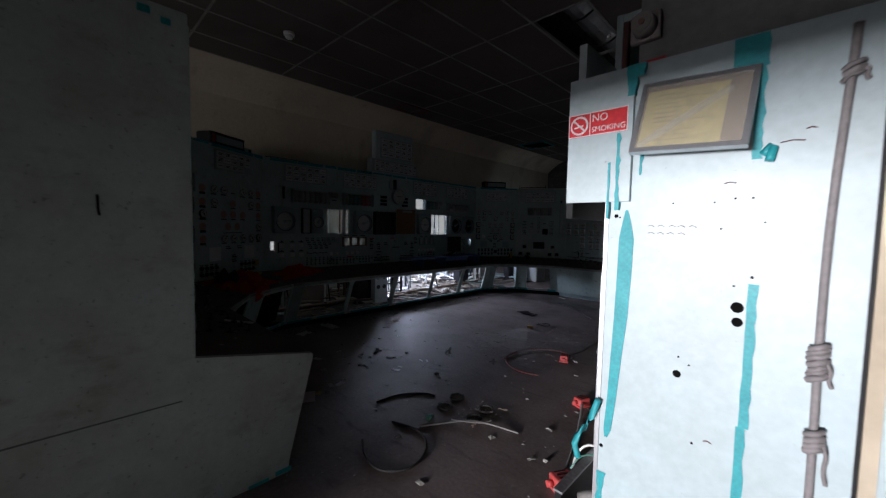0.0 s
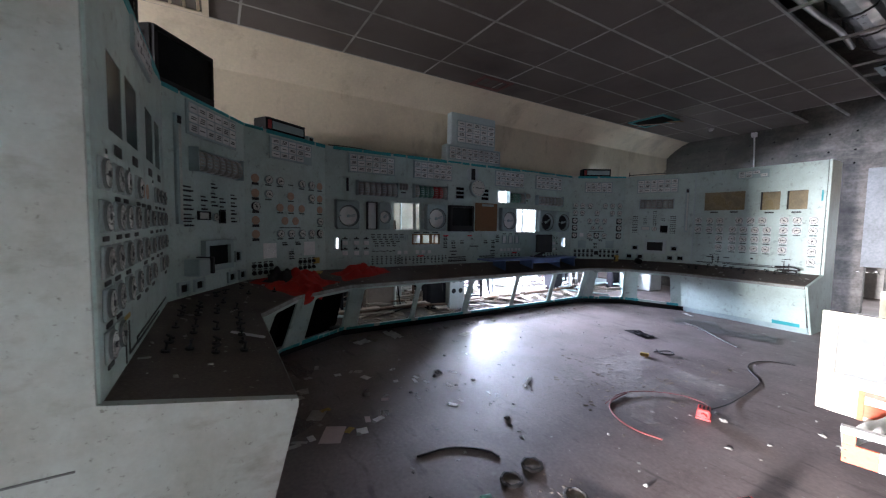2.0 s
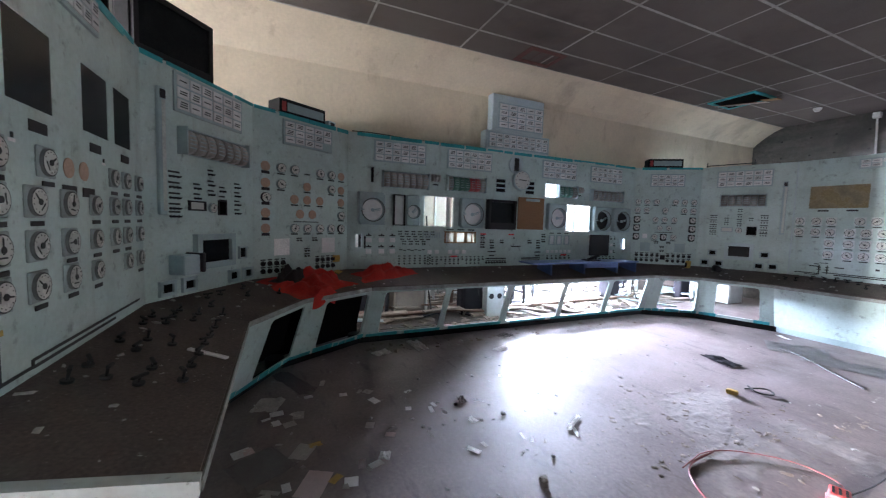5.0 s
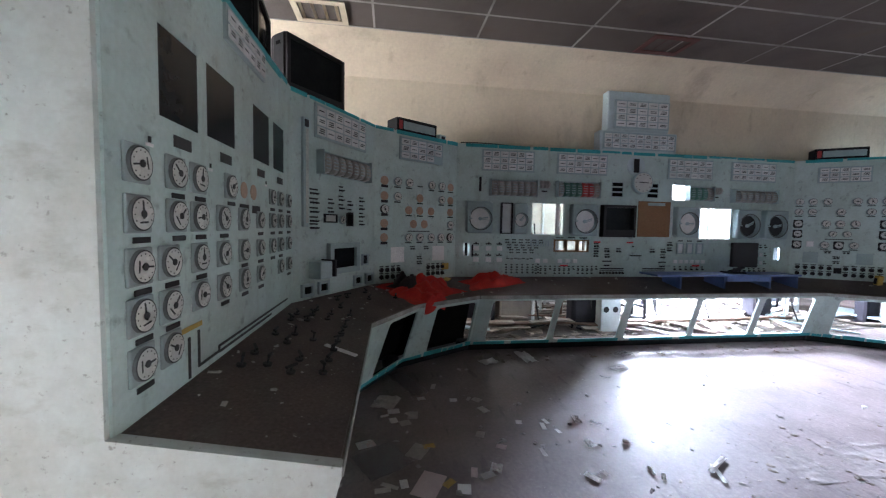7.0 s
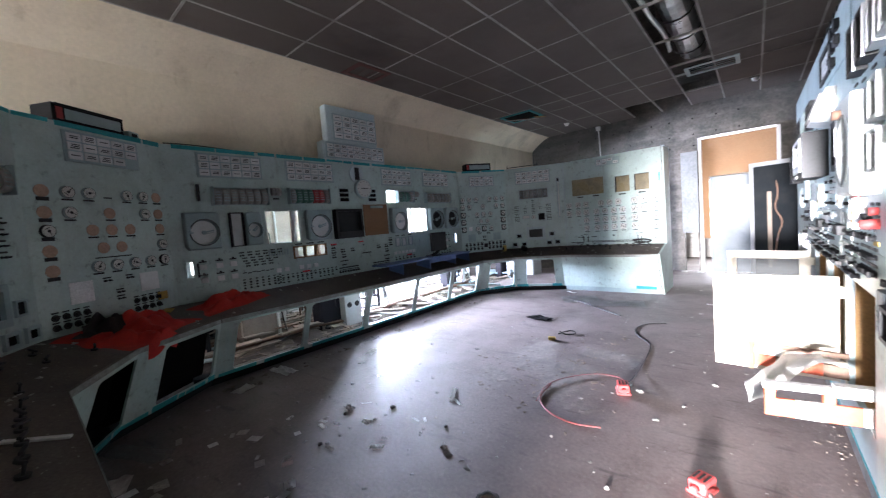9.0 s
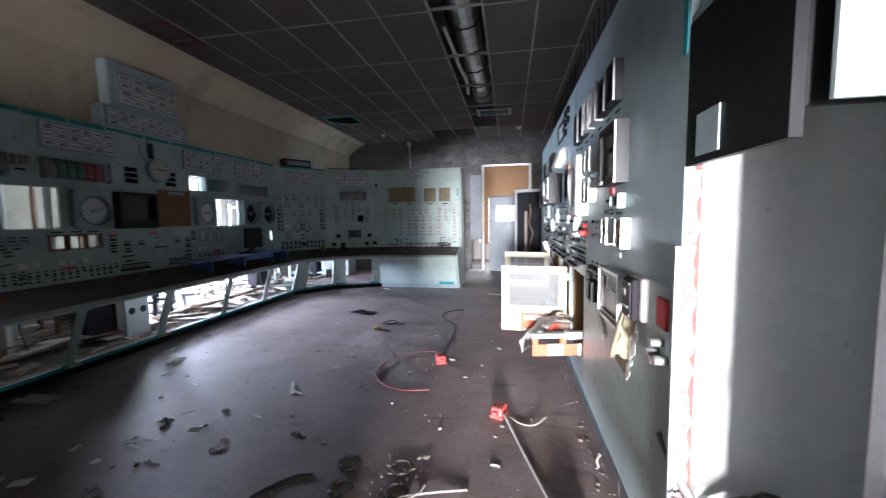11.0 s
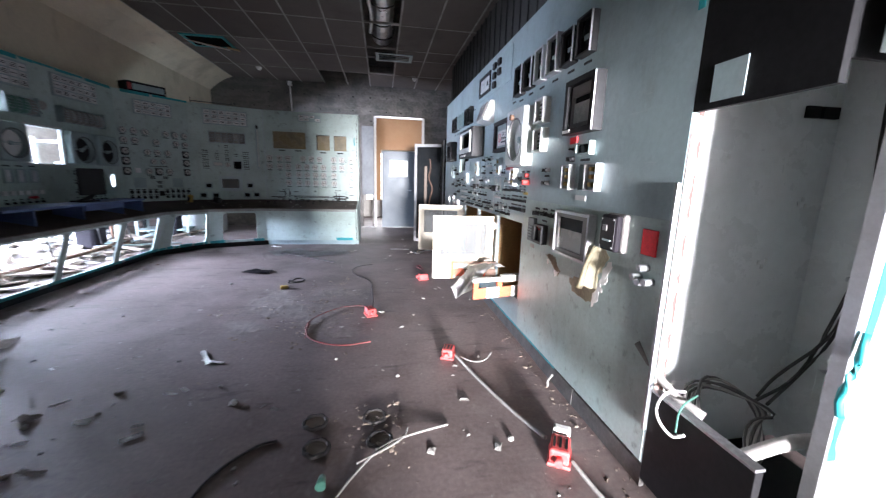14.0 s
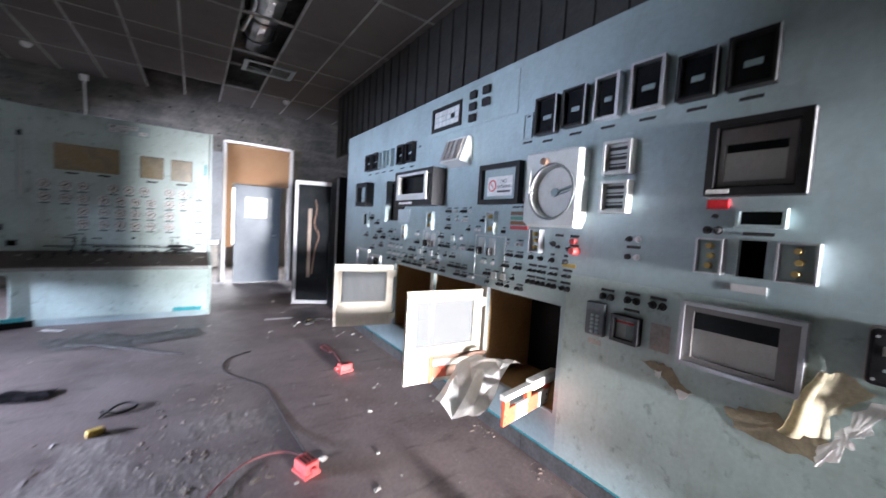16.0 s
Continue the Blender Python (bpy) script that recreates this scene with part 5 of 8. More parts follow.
part("inner_frame", holed((4.556, 4.934), (0.941, 1.189), [(4.59, 4.875, 0.965, 1.165)], lambda u, v, d: (u, d - 0.040, v), 0.018), TAUPE, f)
part("chart_paper", box(4.59, 4.875, -0.024, -0.0185, 0.965, 1.09), DIALWHITE, f, "greenish chart paper")
part("dark_strip", box(4.59, 4.875, -0.026, -0.0185, 1.09, 1.165), SCREEN, f)
f = part("keypad", box(4.06, 4.17, -0.03, 0, 0.925, 1.105, 0.006), DARKBLUE, RW, "dark blue keypad")
for i in range(2):
    for j in range(5):
        part("key", box(4.095 + 0.03 * i, 4.113 + 0.03 * i, -0.036, -0.03, 0.94 + 0.022 * j, 0.954 + 0.022 * j), CASEGREY, f)
f = framed("small_recorder", RW, 4.22, 4.36, 0.935, 1.07, 0.016, 0.05, KNOB, CASEWHITE, "small recorder with a red-edged chart")
part("red_line", box(4.236, 4.344, -0.024, -0.019, 1.03, 1.04), SIGNRED, f), part("dark_part", box(4.29, 4.33, -0.022, -0.0185, 0.955, 1.025), CASEGREY, f)
part("paper_label", box(4.40, 4.49, -0.003, 0, 0.935, 1.065), PAPER, RW), part("paper_label", box(4.07, 4.15, -0.003, 0, 0.87, 0.90), PAPER, RW)
for u, z in ((4.14, 1.145), (4.275, 1.15), (4.40, 1.15)):
    group(RW, u, z, 2, step=0.045, r=0.015)
bar(RW, 4.30, 1.10, 0.08, 0.014)
# switch field in the middle of the wall
for u, z in ((3.60, 1.14), (3.68, 1.14), (3.77, 1.14), (3.87, 1.14)):
    group(RW, u, z, 2, step=0.04, r=0.013), group(RW, u + 0.01, z + 0.075, 2, step=0.035, r=0.009)
    group(RW, u + 0.01, z + 0.16, 1, r=0.013)
part("yellow_label", box(3.86, 3.95, -0.005, 0, 1.27, 1.29), YELLOW, RW)
part("emergency_button", disc_into(bmesh.new(), 3.95, 1.37, 0, -0.06, 0.024, 16, 0.8), REDPLASTIC, RW, "red mushroom button")
part("pilot_lamp", disc_into(bmesh.new(), 3.93, 1.425, 0, -0.03, 0.018, 14), REDGLASS, RW, "pink pilot lamp")
bar(RW, 3.93, 1.455, 0.06, 0.016), bar(RW, 3.93, 1.40, 0.06, 0.012), bar(RW, 3.82, 1.455, 0.06, 0.014)
knob(RW, 3.78, 1.40, 0.014), knob(RW, 3.82, 1.385, 0.008), knob(RW, 3.90, 1.375, 0.014)
for z in (1.46, 1.37):
    knob(RW, 4.255, z, 0.012), knob(RW, 4.30, z, 0.013, True)
bar(RW, 4.28, 1.42, 0.07, 0.014)
for k, mat in enumerate((REDGLASS, BROWNBOARD, GREEN, FRAMEBROWN)):
    part("indicator_strip", box(3.40, 3.56, -0.012, 0, 1.475 + 0.033 * k, 1.50 + 0.033 * k, 0.002), mat, RW)
for q in range(4):
    bar(RW, 3.42 + 0.04 * q, 1.63, 0.03, 0.012)
bar(RW, 3.48, 1.66, 0.12, 0.016)
for u0, u1 in ((2.31, 2.41), (3.16, 3.26), (1.82, 1.90)):
    f = framed("terminal_box", RW, u0, u1, 1.43 if u0 > 2 else 1.30, 1.60 if u0 > 2 else 1.47, 0.012, 0.04, PAINT_WHITE, CASEGREY, "small terminal box with brass studs")
    for k in range(2):
        part("terminal_stud", disc_into(bmesh.new(), (u0 + u1) / 2, (1.47 if u0 > 2 else 1.34) + 0.09 * k, -0.012, -0.04, 0.018, 12, 0.8), BRASS, f)
rnd = random.Random(11)
BLOCKED = ((2.26, 2.46, 1.38, 1.64), (3.10, 3.32, 1.25, 1.66), (1.78, 1.94, 1.26, 1.50), (3.34, 3.6, 1.44, 1.7), (1.36, 1.99, 1.45, 1.96), (1.8, 2.6, 1.63, 2.0), (3.0, 3.45, 1.63, 2.0), (2.20, 2.52, 1.26, 1.42), (3.0, 3.38, 1.26, 1.42))
for r, z in enumerate((1.60, 1.53, 1.455, 1.375, 1.295, 1.215, 1.135, 1.075)):
    u = (2.62 if r < 3 else 1.48) + 0.02 * (r % 2)
    while u < 3.54:
        blocked = any(a < u < b and c < z < d for a, b, c, d in BLOCKED)
        if not blocked and rnd.random() < (0.62 if r < 4 else 0.8):
            n = rnd.choice((1, 2, 2))
            kind = rnd.random()
            bar(RW, u + 0.018 * (n - 1), z + 0.028, 0.036 * (n - 1) + 0.022, 0.009)
            if kind < 0.08:
                lampkey(RW, u, z - 0.005, 0.05, 0.045, CASEWHITE)
            else:
                for k in range(n):
                    knob(RW, u + 0.036 * k, z, 0.011, kind < 0.4)
        u += rnd.choice((0.095, 0.095, 0.12))
for u0, u1 in ((2.22, 2.50), (3.02, 3.36)):
    bm = bmesh.new()
    for a, b, c, d in ((u0, u0 + 0.006, 1.10, 1.42), (u1 - 0.006, u1, 1.10, 1.42), (u0, u1, 1.414, 1.42), (u0, u1, 1.10, 1.106)):
        box_into(bm, a, b, -0.004, 0, c, d)
    part("field_outline", bm, CASEWHITE, RW)
for u in (2.30, 2.40, 3.10, 3.22):
    g = part("selector_plate", box(u - 0.035, u + 0.035, -0.006, 0, 1.28, 1.40, 0.002), CASEWHITE, RW)
    part("selector_handle", box(u - 0.012, u + 0.012, -0.05, -0.006, 1.27, 1.33, 0.006), KNOB, g)
framed("small_meter", RW, 0.70, 0.88, 1.40, 1.60, 0.03, 0.03, CASEGREY, SCREEN, "small meter")
for u, z in ((0.95, 1.52), (1.12, 1.46), (1.2, 1.36), (1.08, 1.28), (1.3, 1.3), (0.8, 1.3), (1.25, 1.2), (1.0, 1.15)):
    group(RW, u, z, 2, step=0.05, r=0.016)
framed("socket", RW, 0.55, 0.95, 0.88, 1.12, 0.03, 0.03, SILVER, CASEGREY, "silver-framed socket plate")
framed("socket", RW, 1.05, 1.30, 0.92, 1.08, 0.03, 0.03, SILVER, SCREEN, "silver-framed socket plate")
# horn, red plate, push buttons near the wall's end
g = part("alarm_unit", box(5.085, 5.235, -0.035, 0, 1.045, 1.235, 0.014), TAUPE, RW, "dark rounded alarm unit with a recessed face")
part("unit_cover", box(5.092, 5.228, -0.07, -0.036, 1.05, 1.23, 0.016), RUBBER, g)
part("unit_face", box(5.105, 5.215, -0.074, -0.0705, 1.065, 1.215, 0.001), KNOB, g)
part("unit_window", box(5.125, 5.16, -0.078, -0.0745, 1.15, 1.18, 0.001), TAUPE, g)
part("unit_slot", box(5.13, 5.195, -0.078, -0.0745, 1.10, 1.11, 0.001), CASEGREY, g)
for k in range(4):
    part("unit_screw", disc_into(bmesh.new(), 5.112 + 0.096 * (k % 2), 1.072 + 0.136 * (k // 2), -0.0745, -0.077, 0.005, 8), SILVER, g)
part("red_plate", box(5.33, 5.42, -0.012, 0, 1.07, 1.185, 0.003), SIGNRED, RW, "dark red plate")
for u, z in ((5.38, 1.015), (5.34, 0.965), (5.42, 0.96), (5.38, 0.95)):
    part("chrome_button", disc_into(bmesh.new(), u, z, 0, -0.05, 0.016, 14), SILVER, RW, "chrome push button")
part("edge_angle", box(5.487, 5.503, -0.02, -0.002, 0.30, 1.39, 0.002), STEEL, RW, "silver angle strip at the wall's end")
part("teal_chip", box(5.46, 5.49, -0.004, -0.001, 2.02, 2.24), TEAL, RW)


def torn_film(outline, seed, mat, lift, label):
    """A torn patch of lining film: a jagged outline on the wall, its far rim curling off."""
    rr = random.Random(seed)
    rim = []
    for p, q in zip(outline, outline[1:] + outline[:1]):
        for k in range(4):
            s = k / 4
            jit = 0.0 if k == 0 else 0.009
            rim.append((p[0] + (q[0] - p[0]) * s + rr.uniform(-jit, jit), p[1] + (q[1] - p[1]) * s + rr.uniform(-jit, jit)))
    cu, cz = sum(p[0] for p in rim) / len(rim), sum(p[1] for p in rim) / len(rim)
    bm = bmesh.new()
    jig = {k: 0.0015 * rr.random() for k in range(3 * len(rim))}
    shells = []
    for back in (0.0, 0.0016):
        shells.append([[bm.verts.new((cu + (u - cu) * f, -0.004 - lift(cu + (u - cu) * f, cz + (z - cz) * f) - jig[r * len(rim) + k] + back, cz + (z - cz) * f)) for k, (u, z) in enumerate(rim)] for r, f in enumerate((0.35, 0.7, 1.0))])
    m = len(rim)
    for rings in shells:
        bm.faces.new(rings[0])
        for a, b in zip(rings, rings[1:]):
            for k in range(m):
                bm.faces.new((a[k], b[k], b[(k + 1) % m], a[(k + 1) % m]))
    for k in range(m):
        bm.faces.new((shells[0][2][k], shells[1][2][k], shells[1][2][(k + 1) % m], shells[0][2][(k + 1) % m]))
    bmesh.ops.recalc_face_normals(bm, faces=bm.faces[:])
    part("peeled_film", bm, mat, RW, label)


PEEL_DARK = material("bare primer under the film", (0.30, 0.255, 0.17), 0.6, dirt=(0.17, 0.14, 0.09), dirt_scale=14, dirt_amount=0.7, bump=0.1)
torn_film([(4.72, 0.79), (4.80, 0.815), (4.88, 0.84), (4.93, 0.81), (5.01, 0.845), (5.03, 0.80), (5.0, 0.71), (4.90, 0.71), (4.76, 0.72)], 3, PEEL_DARK, lambda u, z: 0.0, "brown bared patch where the film was torn off")
torn_film([(4.93, 0.80), (4.965, 0.93), (4.995, 1.04), (5.05, 1.05), (5.12, 1.01), (5.08, 0.965), (5.03, 0.90), (5.00, 0.85), (5.03, 0.815), (4.98, 0.80)], 4, PEEL, lambda u, z: 0.04 * max(0.0, 5.03 - u) / 0.10 + 0.012 * max(0.0, u - 5.05) / 0.07, "yellowed film curling off the wall")
torn_film([(5.0, 0.70), (5.015, 0.735), (5.055, 0.745), (5.045, 0.79), (5.09, 0.81), (5.075, 0.85), (5.125, 0.88), (5.11, 0.93), (5.155, 0.965), (5.13, 0.985), (5.085, 0.94), (5.075, 0.89), (5.04, 0.845), (5.03, 0.80), (5.0, 0.76)], 15, SHEET, lambda u, z: 0.012, "white sawtooth edge of the torn film")
bm = bmesh.new()
curl = [[bm.verts.new((4.935 + 0.058 * k / 8 - r * math.cos(a) + 0.006 * math.sin(k), -0.012 - r * (1 + math.sin(a)), 0.79 + 0.25 * k / 8 + 0.004 * math.cos(3 * k))) for a in [math.pi * (-0.5 + 1.35 * q / 7) for q in range(8)]] for k, r in enumerate((0.034, 0.032, 0.03, 0.027, 0.024, 0.022, 0.019, 0.016, 0.013))]
for p, q in zip(curl, curl[1:]):
    for k in range(7):
        bm.faces.new((p[k], p[k + 1], q[k + 1], q[k]))
bmesh.ops.solidify(bm, geom=bm.faces[:], thickness=0.0015)
part("film_curl", bm, PEEL, RW, "rolled edge of the torn film", smooth=True)
torn_film([(4.36, 0.87), (4.44, 0.885), (4.51, 0.88), (4.55, 0.82), (4.60, 0.80), (4.56, 0.755), (4.52, 0.79), (4.46, 0.83)], 7, PEEL_DARK, lambda u, z: 0.0, "small bared patch on the wall")
torn_film([(4.45, 0.85), (4.48, 0.86), (4.49, 0.83), (4.46, 0.82)], 8, SHEET, lambda u, z: 0.03, "white scrap of torn film"), torn_film([(4.54, 0.79), (4.62, 0.805), (4.56, 0.755)], 9, SHEET, lambda u, z: 0.02, "white scrap of torn film")

# ---- gap with the open cabinet beside the wall's end ----
OC = thing("open_cabinet", "open white steel cabinet with black header and loose cables", "cabinet")
part("inner_sheet", box(-0.655, 0.20, 2.04, 2.07, 0.08, 2.2), WHITEGLOSS, OC, "glossy white inner sheet")
part("inner_return", box(0.20, 0.23, 1.44, 2.07, 0.08, 2.6), WHITEGLOSS, OC)
part("header", box(-0.69, -0.664, 1.44, 1.898, 1.652, 2.10), BLACK, OC, "black header panel")
part("header_plate", box(-0.6945, -0.6905, 1.70, 1.825, 1.675, 1.80), CASEGREY, OC, "pale square plate")
part("header_clip", box(-0.70, -0.66, 1.60, 1.64, 2.09, 2.125, 0.004), BLACK, OC)
part("header_return", box(-0.663, -0.40, 1.44, 1.452, 1.715, 2.10), BLACK, OC)
part("header_ledge", box(-0.688, -0.640, 1.44, 1.898, 2.101, 2.125), PAINT_GREY, OC)
part("upper_sheet", box(-0.66, -0.63, 1.44, 1.898, 2.13, 2.33), PAINT_WHITE, OC)
for x0, x1 in ((0.0, 0.065), (0.085, 0.17)):
    part("latch", box(x0, x1, 2.022, 2.039, 1.69, 1.74), BLACK, OC)
# Pale specks modelled on the sheet for reflections in its gloss.
for x, z in ((-0.10, 1.02), (-0.08, 1.00), (-0.06, 1.03), (0.06, 1.30), (0.08, 1.32), (0.10, 1.29), (-0.36, 1.50)):
    part("scuff", box(x, x + 0.014, 2.036, 2.0395, z, z + 0.02), LAMPWHITE, OC, "pale painted glint")
rr = random.Random(44)
bm = bmesh.new()
pts = [(-0.688, -0.648 + 0.005 * math.sin(9 * q) + rr.uniform(-0.009, 0.009), 0.14 + 1.50 * q / 40) for q in range(41)]
pair = [(bm.verts.new((a, 1.893, z)), bm.verts.new((b, 1.893, z)), bm.verts.new((a, 1.897, z)), bm.verts.new((b, 1.897, z))) for a, b, z in pts]
for p, q in zip(pair, pair[1:]):
    bm.faces.new((p[0], p[1], q[1], q[0])), bm.faces.new((p[1], p[3], q[3], q[1]))
part("bare_edge", bm, RUSTFLAKE, OC, "flaked red-oxide cut edge")
part("sill", box(-0.69, -0.66, 1.435, 1.90, 0.05, 0.49, 0.003), BLACK, OC, "black kick panel with a raised lip")
part("sill_lip", box(-0.695, -0.655, 1.435, 1.90, 0.49, 0.50), STEEL, OC)
part("floor_tray", box(-0.655, 0.10, 1.44, 2.04, 0.05, 0.078), BLACK, OC)
part("side_sheet", box(-0.40, 0.198, 1.434, 1.46, 0.10, 1.70), PAINT_WHITE, OC, "white side sheet with clipped cables")
for k, (y, s) in enumerate(((1.50, 0.0), (1.53, 0.03), (1.56, -0.02))):
    part("cable", tube([(0.185 - 0.012 * k, 1.86 + 0.25 * s, 2.1), (0.187 - 0.012 * k, 1.84 + s, 1.65), (0.185 - 0.01 * k, 1.82, 1.1), (0.17 - 0.02 * k, 1.84 + s, 0.75), (0.05 - 0.05 * k, 1.88 - s, 0.52), (-0.2 - s, y + 0.3, 0.45)], 0.007, 8, 2), CABLEBLACK, OC)
part("cable_clip", box(0.175, 0.199, 1.79, 1.87, 0.98, 1.0, 0.003), STEEL, OC)
part("small_box", box(0.12, 0.199, 1.72, 1.86, 0.42, 0.56, 0.004), CASEWHITE, OC, "small white box with a red label")
part("red_label", box(0.1165, 0.1195, 1.75, 1.82, 0.50, 0.525), SIGNRED, OC)
for k in range(7):
    a = 0.9 * k
    part("cable", tube([(-0.55, 1.78 + 0.02 * k, 0.40), (-0.42 + 0.03 * math.sin(a), 1.95, 0.52 + 0.03 * math.cos(a)), (-0.25, 1.85 - 0.03 * k, 0.48), (-0.35, 1.65 + 0.02 * k, 0.36 + 0.01 * k), (-0.5, 1.6, 0.30)], 0.006, 8, 2), CABLEGREY if k % 2 else CABLEBLACK, OC)
part("hanging_wire", tube([(-0.56, 1.86, 0.50), (-0.70, 1.82, 0.54), (-0.76, 1.80, 0.46), (-0.74, 1.72, 0.40), (-0.72, 1.68, 0.44)], 0.006, 8, 2), SIGNWHITE, OC, "white cable loop with bared ends")
part("hanging_wire", tube([(-0.56, 1.80, 0.52), (-0.70, 1.74, 0.52), (-0.74, 1.70, 0.44)], 0.004, 8, 2), GREEN, OC, "green wire")
part("conduit_stub", tube([(-0.69, 2.02, 0.66), (-0.66, 1.85, 0.52), (-0.60, 1.72, 0.48)], 0.018, 10, 1), CABLEGREY, OC, "grey conduit stub")
part("conduit_stub", tube([(-0.62, 1.55, 0.44), (-0.50, 1.50, 0.53), (-0.42, 1.46, 0.56)], 0.024, 10, 1), CABLEGREY, OC, "grey conduit stub")

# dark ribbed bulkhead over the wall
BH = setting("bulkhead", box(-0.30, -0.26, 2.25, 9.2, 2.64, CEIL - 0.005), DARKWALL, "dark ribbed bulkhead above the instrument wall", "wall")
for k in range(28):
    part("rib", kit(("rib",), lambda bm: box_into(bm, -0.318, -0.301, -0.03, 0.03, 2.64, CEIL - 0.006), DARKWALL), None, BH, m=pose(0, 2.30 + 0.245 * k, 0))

# ---- cabinet end with the notices ----
CE = thing("cabinet_end", "light blue cabinet end wall with scraped paint and teal streaks", "cabinet")
part("end_sheet", holed((-0.50, 0.135), (0.0, 2.175), [], lambda u, v, d: (u, 1.39 + d, v), 0.035), PAINT_WHITE, CE)
part("edge_post", box(0.145, 0.175, 1.385, 1.44, 0.0, 2.3), CREAM, CE, "cream edge post")
part("gap_seal", box(0.135, 0.145, 1.40, 1.44, 0.0, 2.175), BLACK, CE)
part("side_edge", box(-0.515, -0.501, 1.388, 1.43, 0.0, 1.71), SILVER, CE)
part("sign_plate", box(-0.66, -0.43, 1.372, 1.387, 1.71, 2.17, 0.002), PAINT_WHITE, CE, "proud white sign plate")


def streak(name, rows, mat, d=0.003):
    """A torn strip on the cabinet end: rows of x0, x1, z."""
    bm = bmesh.new()
    vs = [(bm.verts.new((a, 1.39 - d, z)), bm.verts.new((b, 1.39 - d, z)), bm.verts.new((a, 1.3895, z)), bm.verts.new((b, 1.3895, z))) for a, b, z in rows]
    for p, q in zip(vs, vs[1:]):
        bm.faces.new((p[0], p[1], q[1], q[0])), bm.faces.new((p[0], q[0], q[2], p[2])), bm.faces.new((p[1], p[3], q[3], q[1]))
    part(name, bm, mat, CE, "torn teal strip")


def torn(a, b, z0, z1, seed, wob=0.008, n=14):
    rr = random.Random(seed)
    return [(a + rr.uniform(-wob, wob) * 0.4, b + rr.uniform(-wob, wob), z0 + (z1 - z0) * k / n) for k in range(n + 1)]


streak("teal_strip", torn(-0.165, -0.085, 2.08, 2.172, 1, 0.003, 4), TEAL)
streak("teal_strip", torn(-0.110, -0.088, 1.82, 2.08, 2, 0.004), TEAL)
streak("teal_strip", torn(-0.098, -0.074, 1.03, 1.46, 3, 0.003), TEAL)
streak("teal_strip", torn(-0.104, -0.080, 0.3, 1.03, 4, 0.004), TEAL)
streak("teal_strip", [(-0.444, -0.436, 1.68), (-0.452, -0.425, 1.64), (-0.462, -0.413, 1.58), (-0.463, -0.415, 1.45), (-0.466, -0.421, 1.30), (-0.471, -0.434, 1.15), (-0.476, -0.445, 1.0), (-0.484, -0.458, 0.87), (-0.480, -0.470, 0.84)], TEAL)
streak("teal_strip", torn(-0.478, -0.466, 1.68, 1.95, 5, 0.004), TEAL, 0.021)
streak("teal_strip", torn(-0.408, -0.396, 1.80, 1.95, 15, 0.004, 8), TEAL)
rr = random.Random(61)
for k in range(9):
    x, z = -0.375 + 0.03 * (k % 5) + rr.uniform(0, 0.008), 1.625 - 0.024 * (k // 5)
    part("scribble", tube([(x, 1.389, z), (x + 0.010, 1.389, z + 0.004), (x + 0.020, 1.389, z - 0.002)], 0.0012, 5), CONDUIT, CE)
streak("teal_strip", torn(-0.455, -0.40, 2.13, 2.172, 6, 0.006, 4), TEAL, 0.02)
streak("teal_strip", torn(-0.45, -0.42, 2.07, 2.13, 7, 0.008, 4), TEAL, 0.02)
streak("teal_strip", torn(-0.50, -0.475, 0.55, 0.70, 8, 0.01, 6), TEAL)
streak("teal_strip", torn(-0.505, -0.497, 1.65, 1.85, 9, 0.002, 6), TEAL, 0.021)
part("torn_tail", tube([(-0.50, 1.37, 0.98), (-0.53, 1.36, 0.88), (-0.58, 1.35, 0.80), (-0.56, 1.35, 0.74)], 0.012, 6, 1), TEAL, CE, "hanging teal tail")
part("torn_tail", tube([(-0.085, 1.386, 1.83), (-0.06, 1.38, 1.86), (-0.07, 1.375, 1.81)], 0.012, 6, 1), TEAL, CE, "hanging teal tail")
for x, z, r in ((-0.119, 1.387, 0.016), (-0.117, 1.343, 0.014), (-0.262, 1.143, 0.012), (-0.475, 1.66, 0.007), (-0.463, 1.655, 0.003), (-0.30, 1.70, 0.003), (-0.19, 1.70, 0.003), (-0.14, 1.71, 0.003), (-0.10, 1.71, 0.003), (-0.07, 1.64, 0.003), (-0.17, 1.62, 0.003), (-0.26, 1.20, 0.003), (-0.23, 1.18, 0.003), (-0.21, 0.93, 0.004), (-0.09, 1.48, 0.004), (-0.13, 1.45, 0.003), (0.06, 1.47, 0.005), (-0.49, 0.80, 0.007)):
    part("screw_hole", disc_into(bmesh.new(), x, z, 1.395, 1.3888, r, 14), RECESS_SHADE, CE)
for x0, z0, x1 in ((-0.17, 1.755, -0.14), (-0.05, 1.86, 0.0), (-0.18, 0.95, -0.16), (0.0, 1.89, 0.02)):
    part("scratch", tube([(x0, 1.389, z0), ((x0 + x1) / 2, 1.389, z0 + 0.004), (x1, 1.389, z0)], 0.0018, 5), RUST, CE)
part("conduit", tube([(0.078, 1.375, 2.13), (0.07, 1.375, 1.95), (0.058, 1.375, 1.7), (0.054, 1.375, 1.4), (0.06, 1.375, 0.95), (0.06, 1.375, 0.0)], 0.0095, 10, 1), CONDUIT, CE, "grey conduit bound with tape")
rr = random.Random(12)
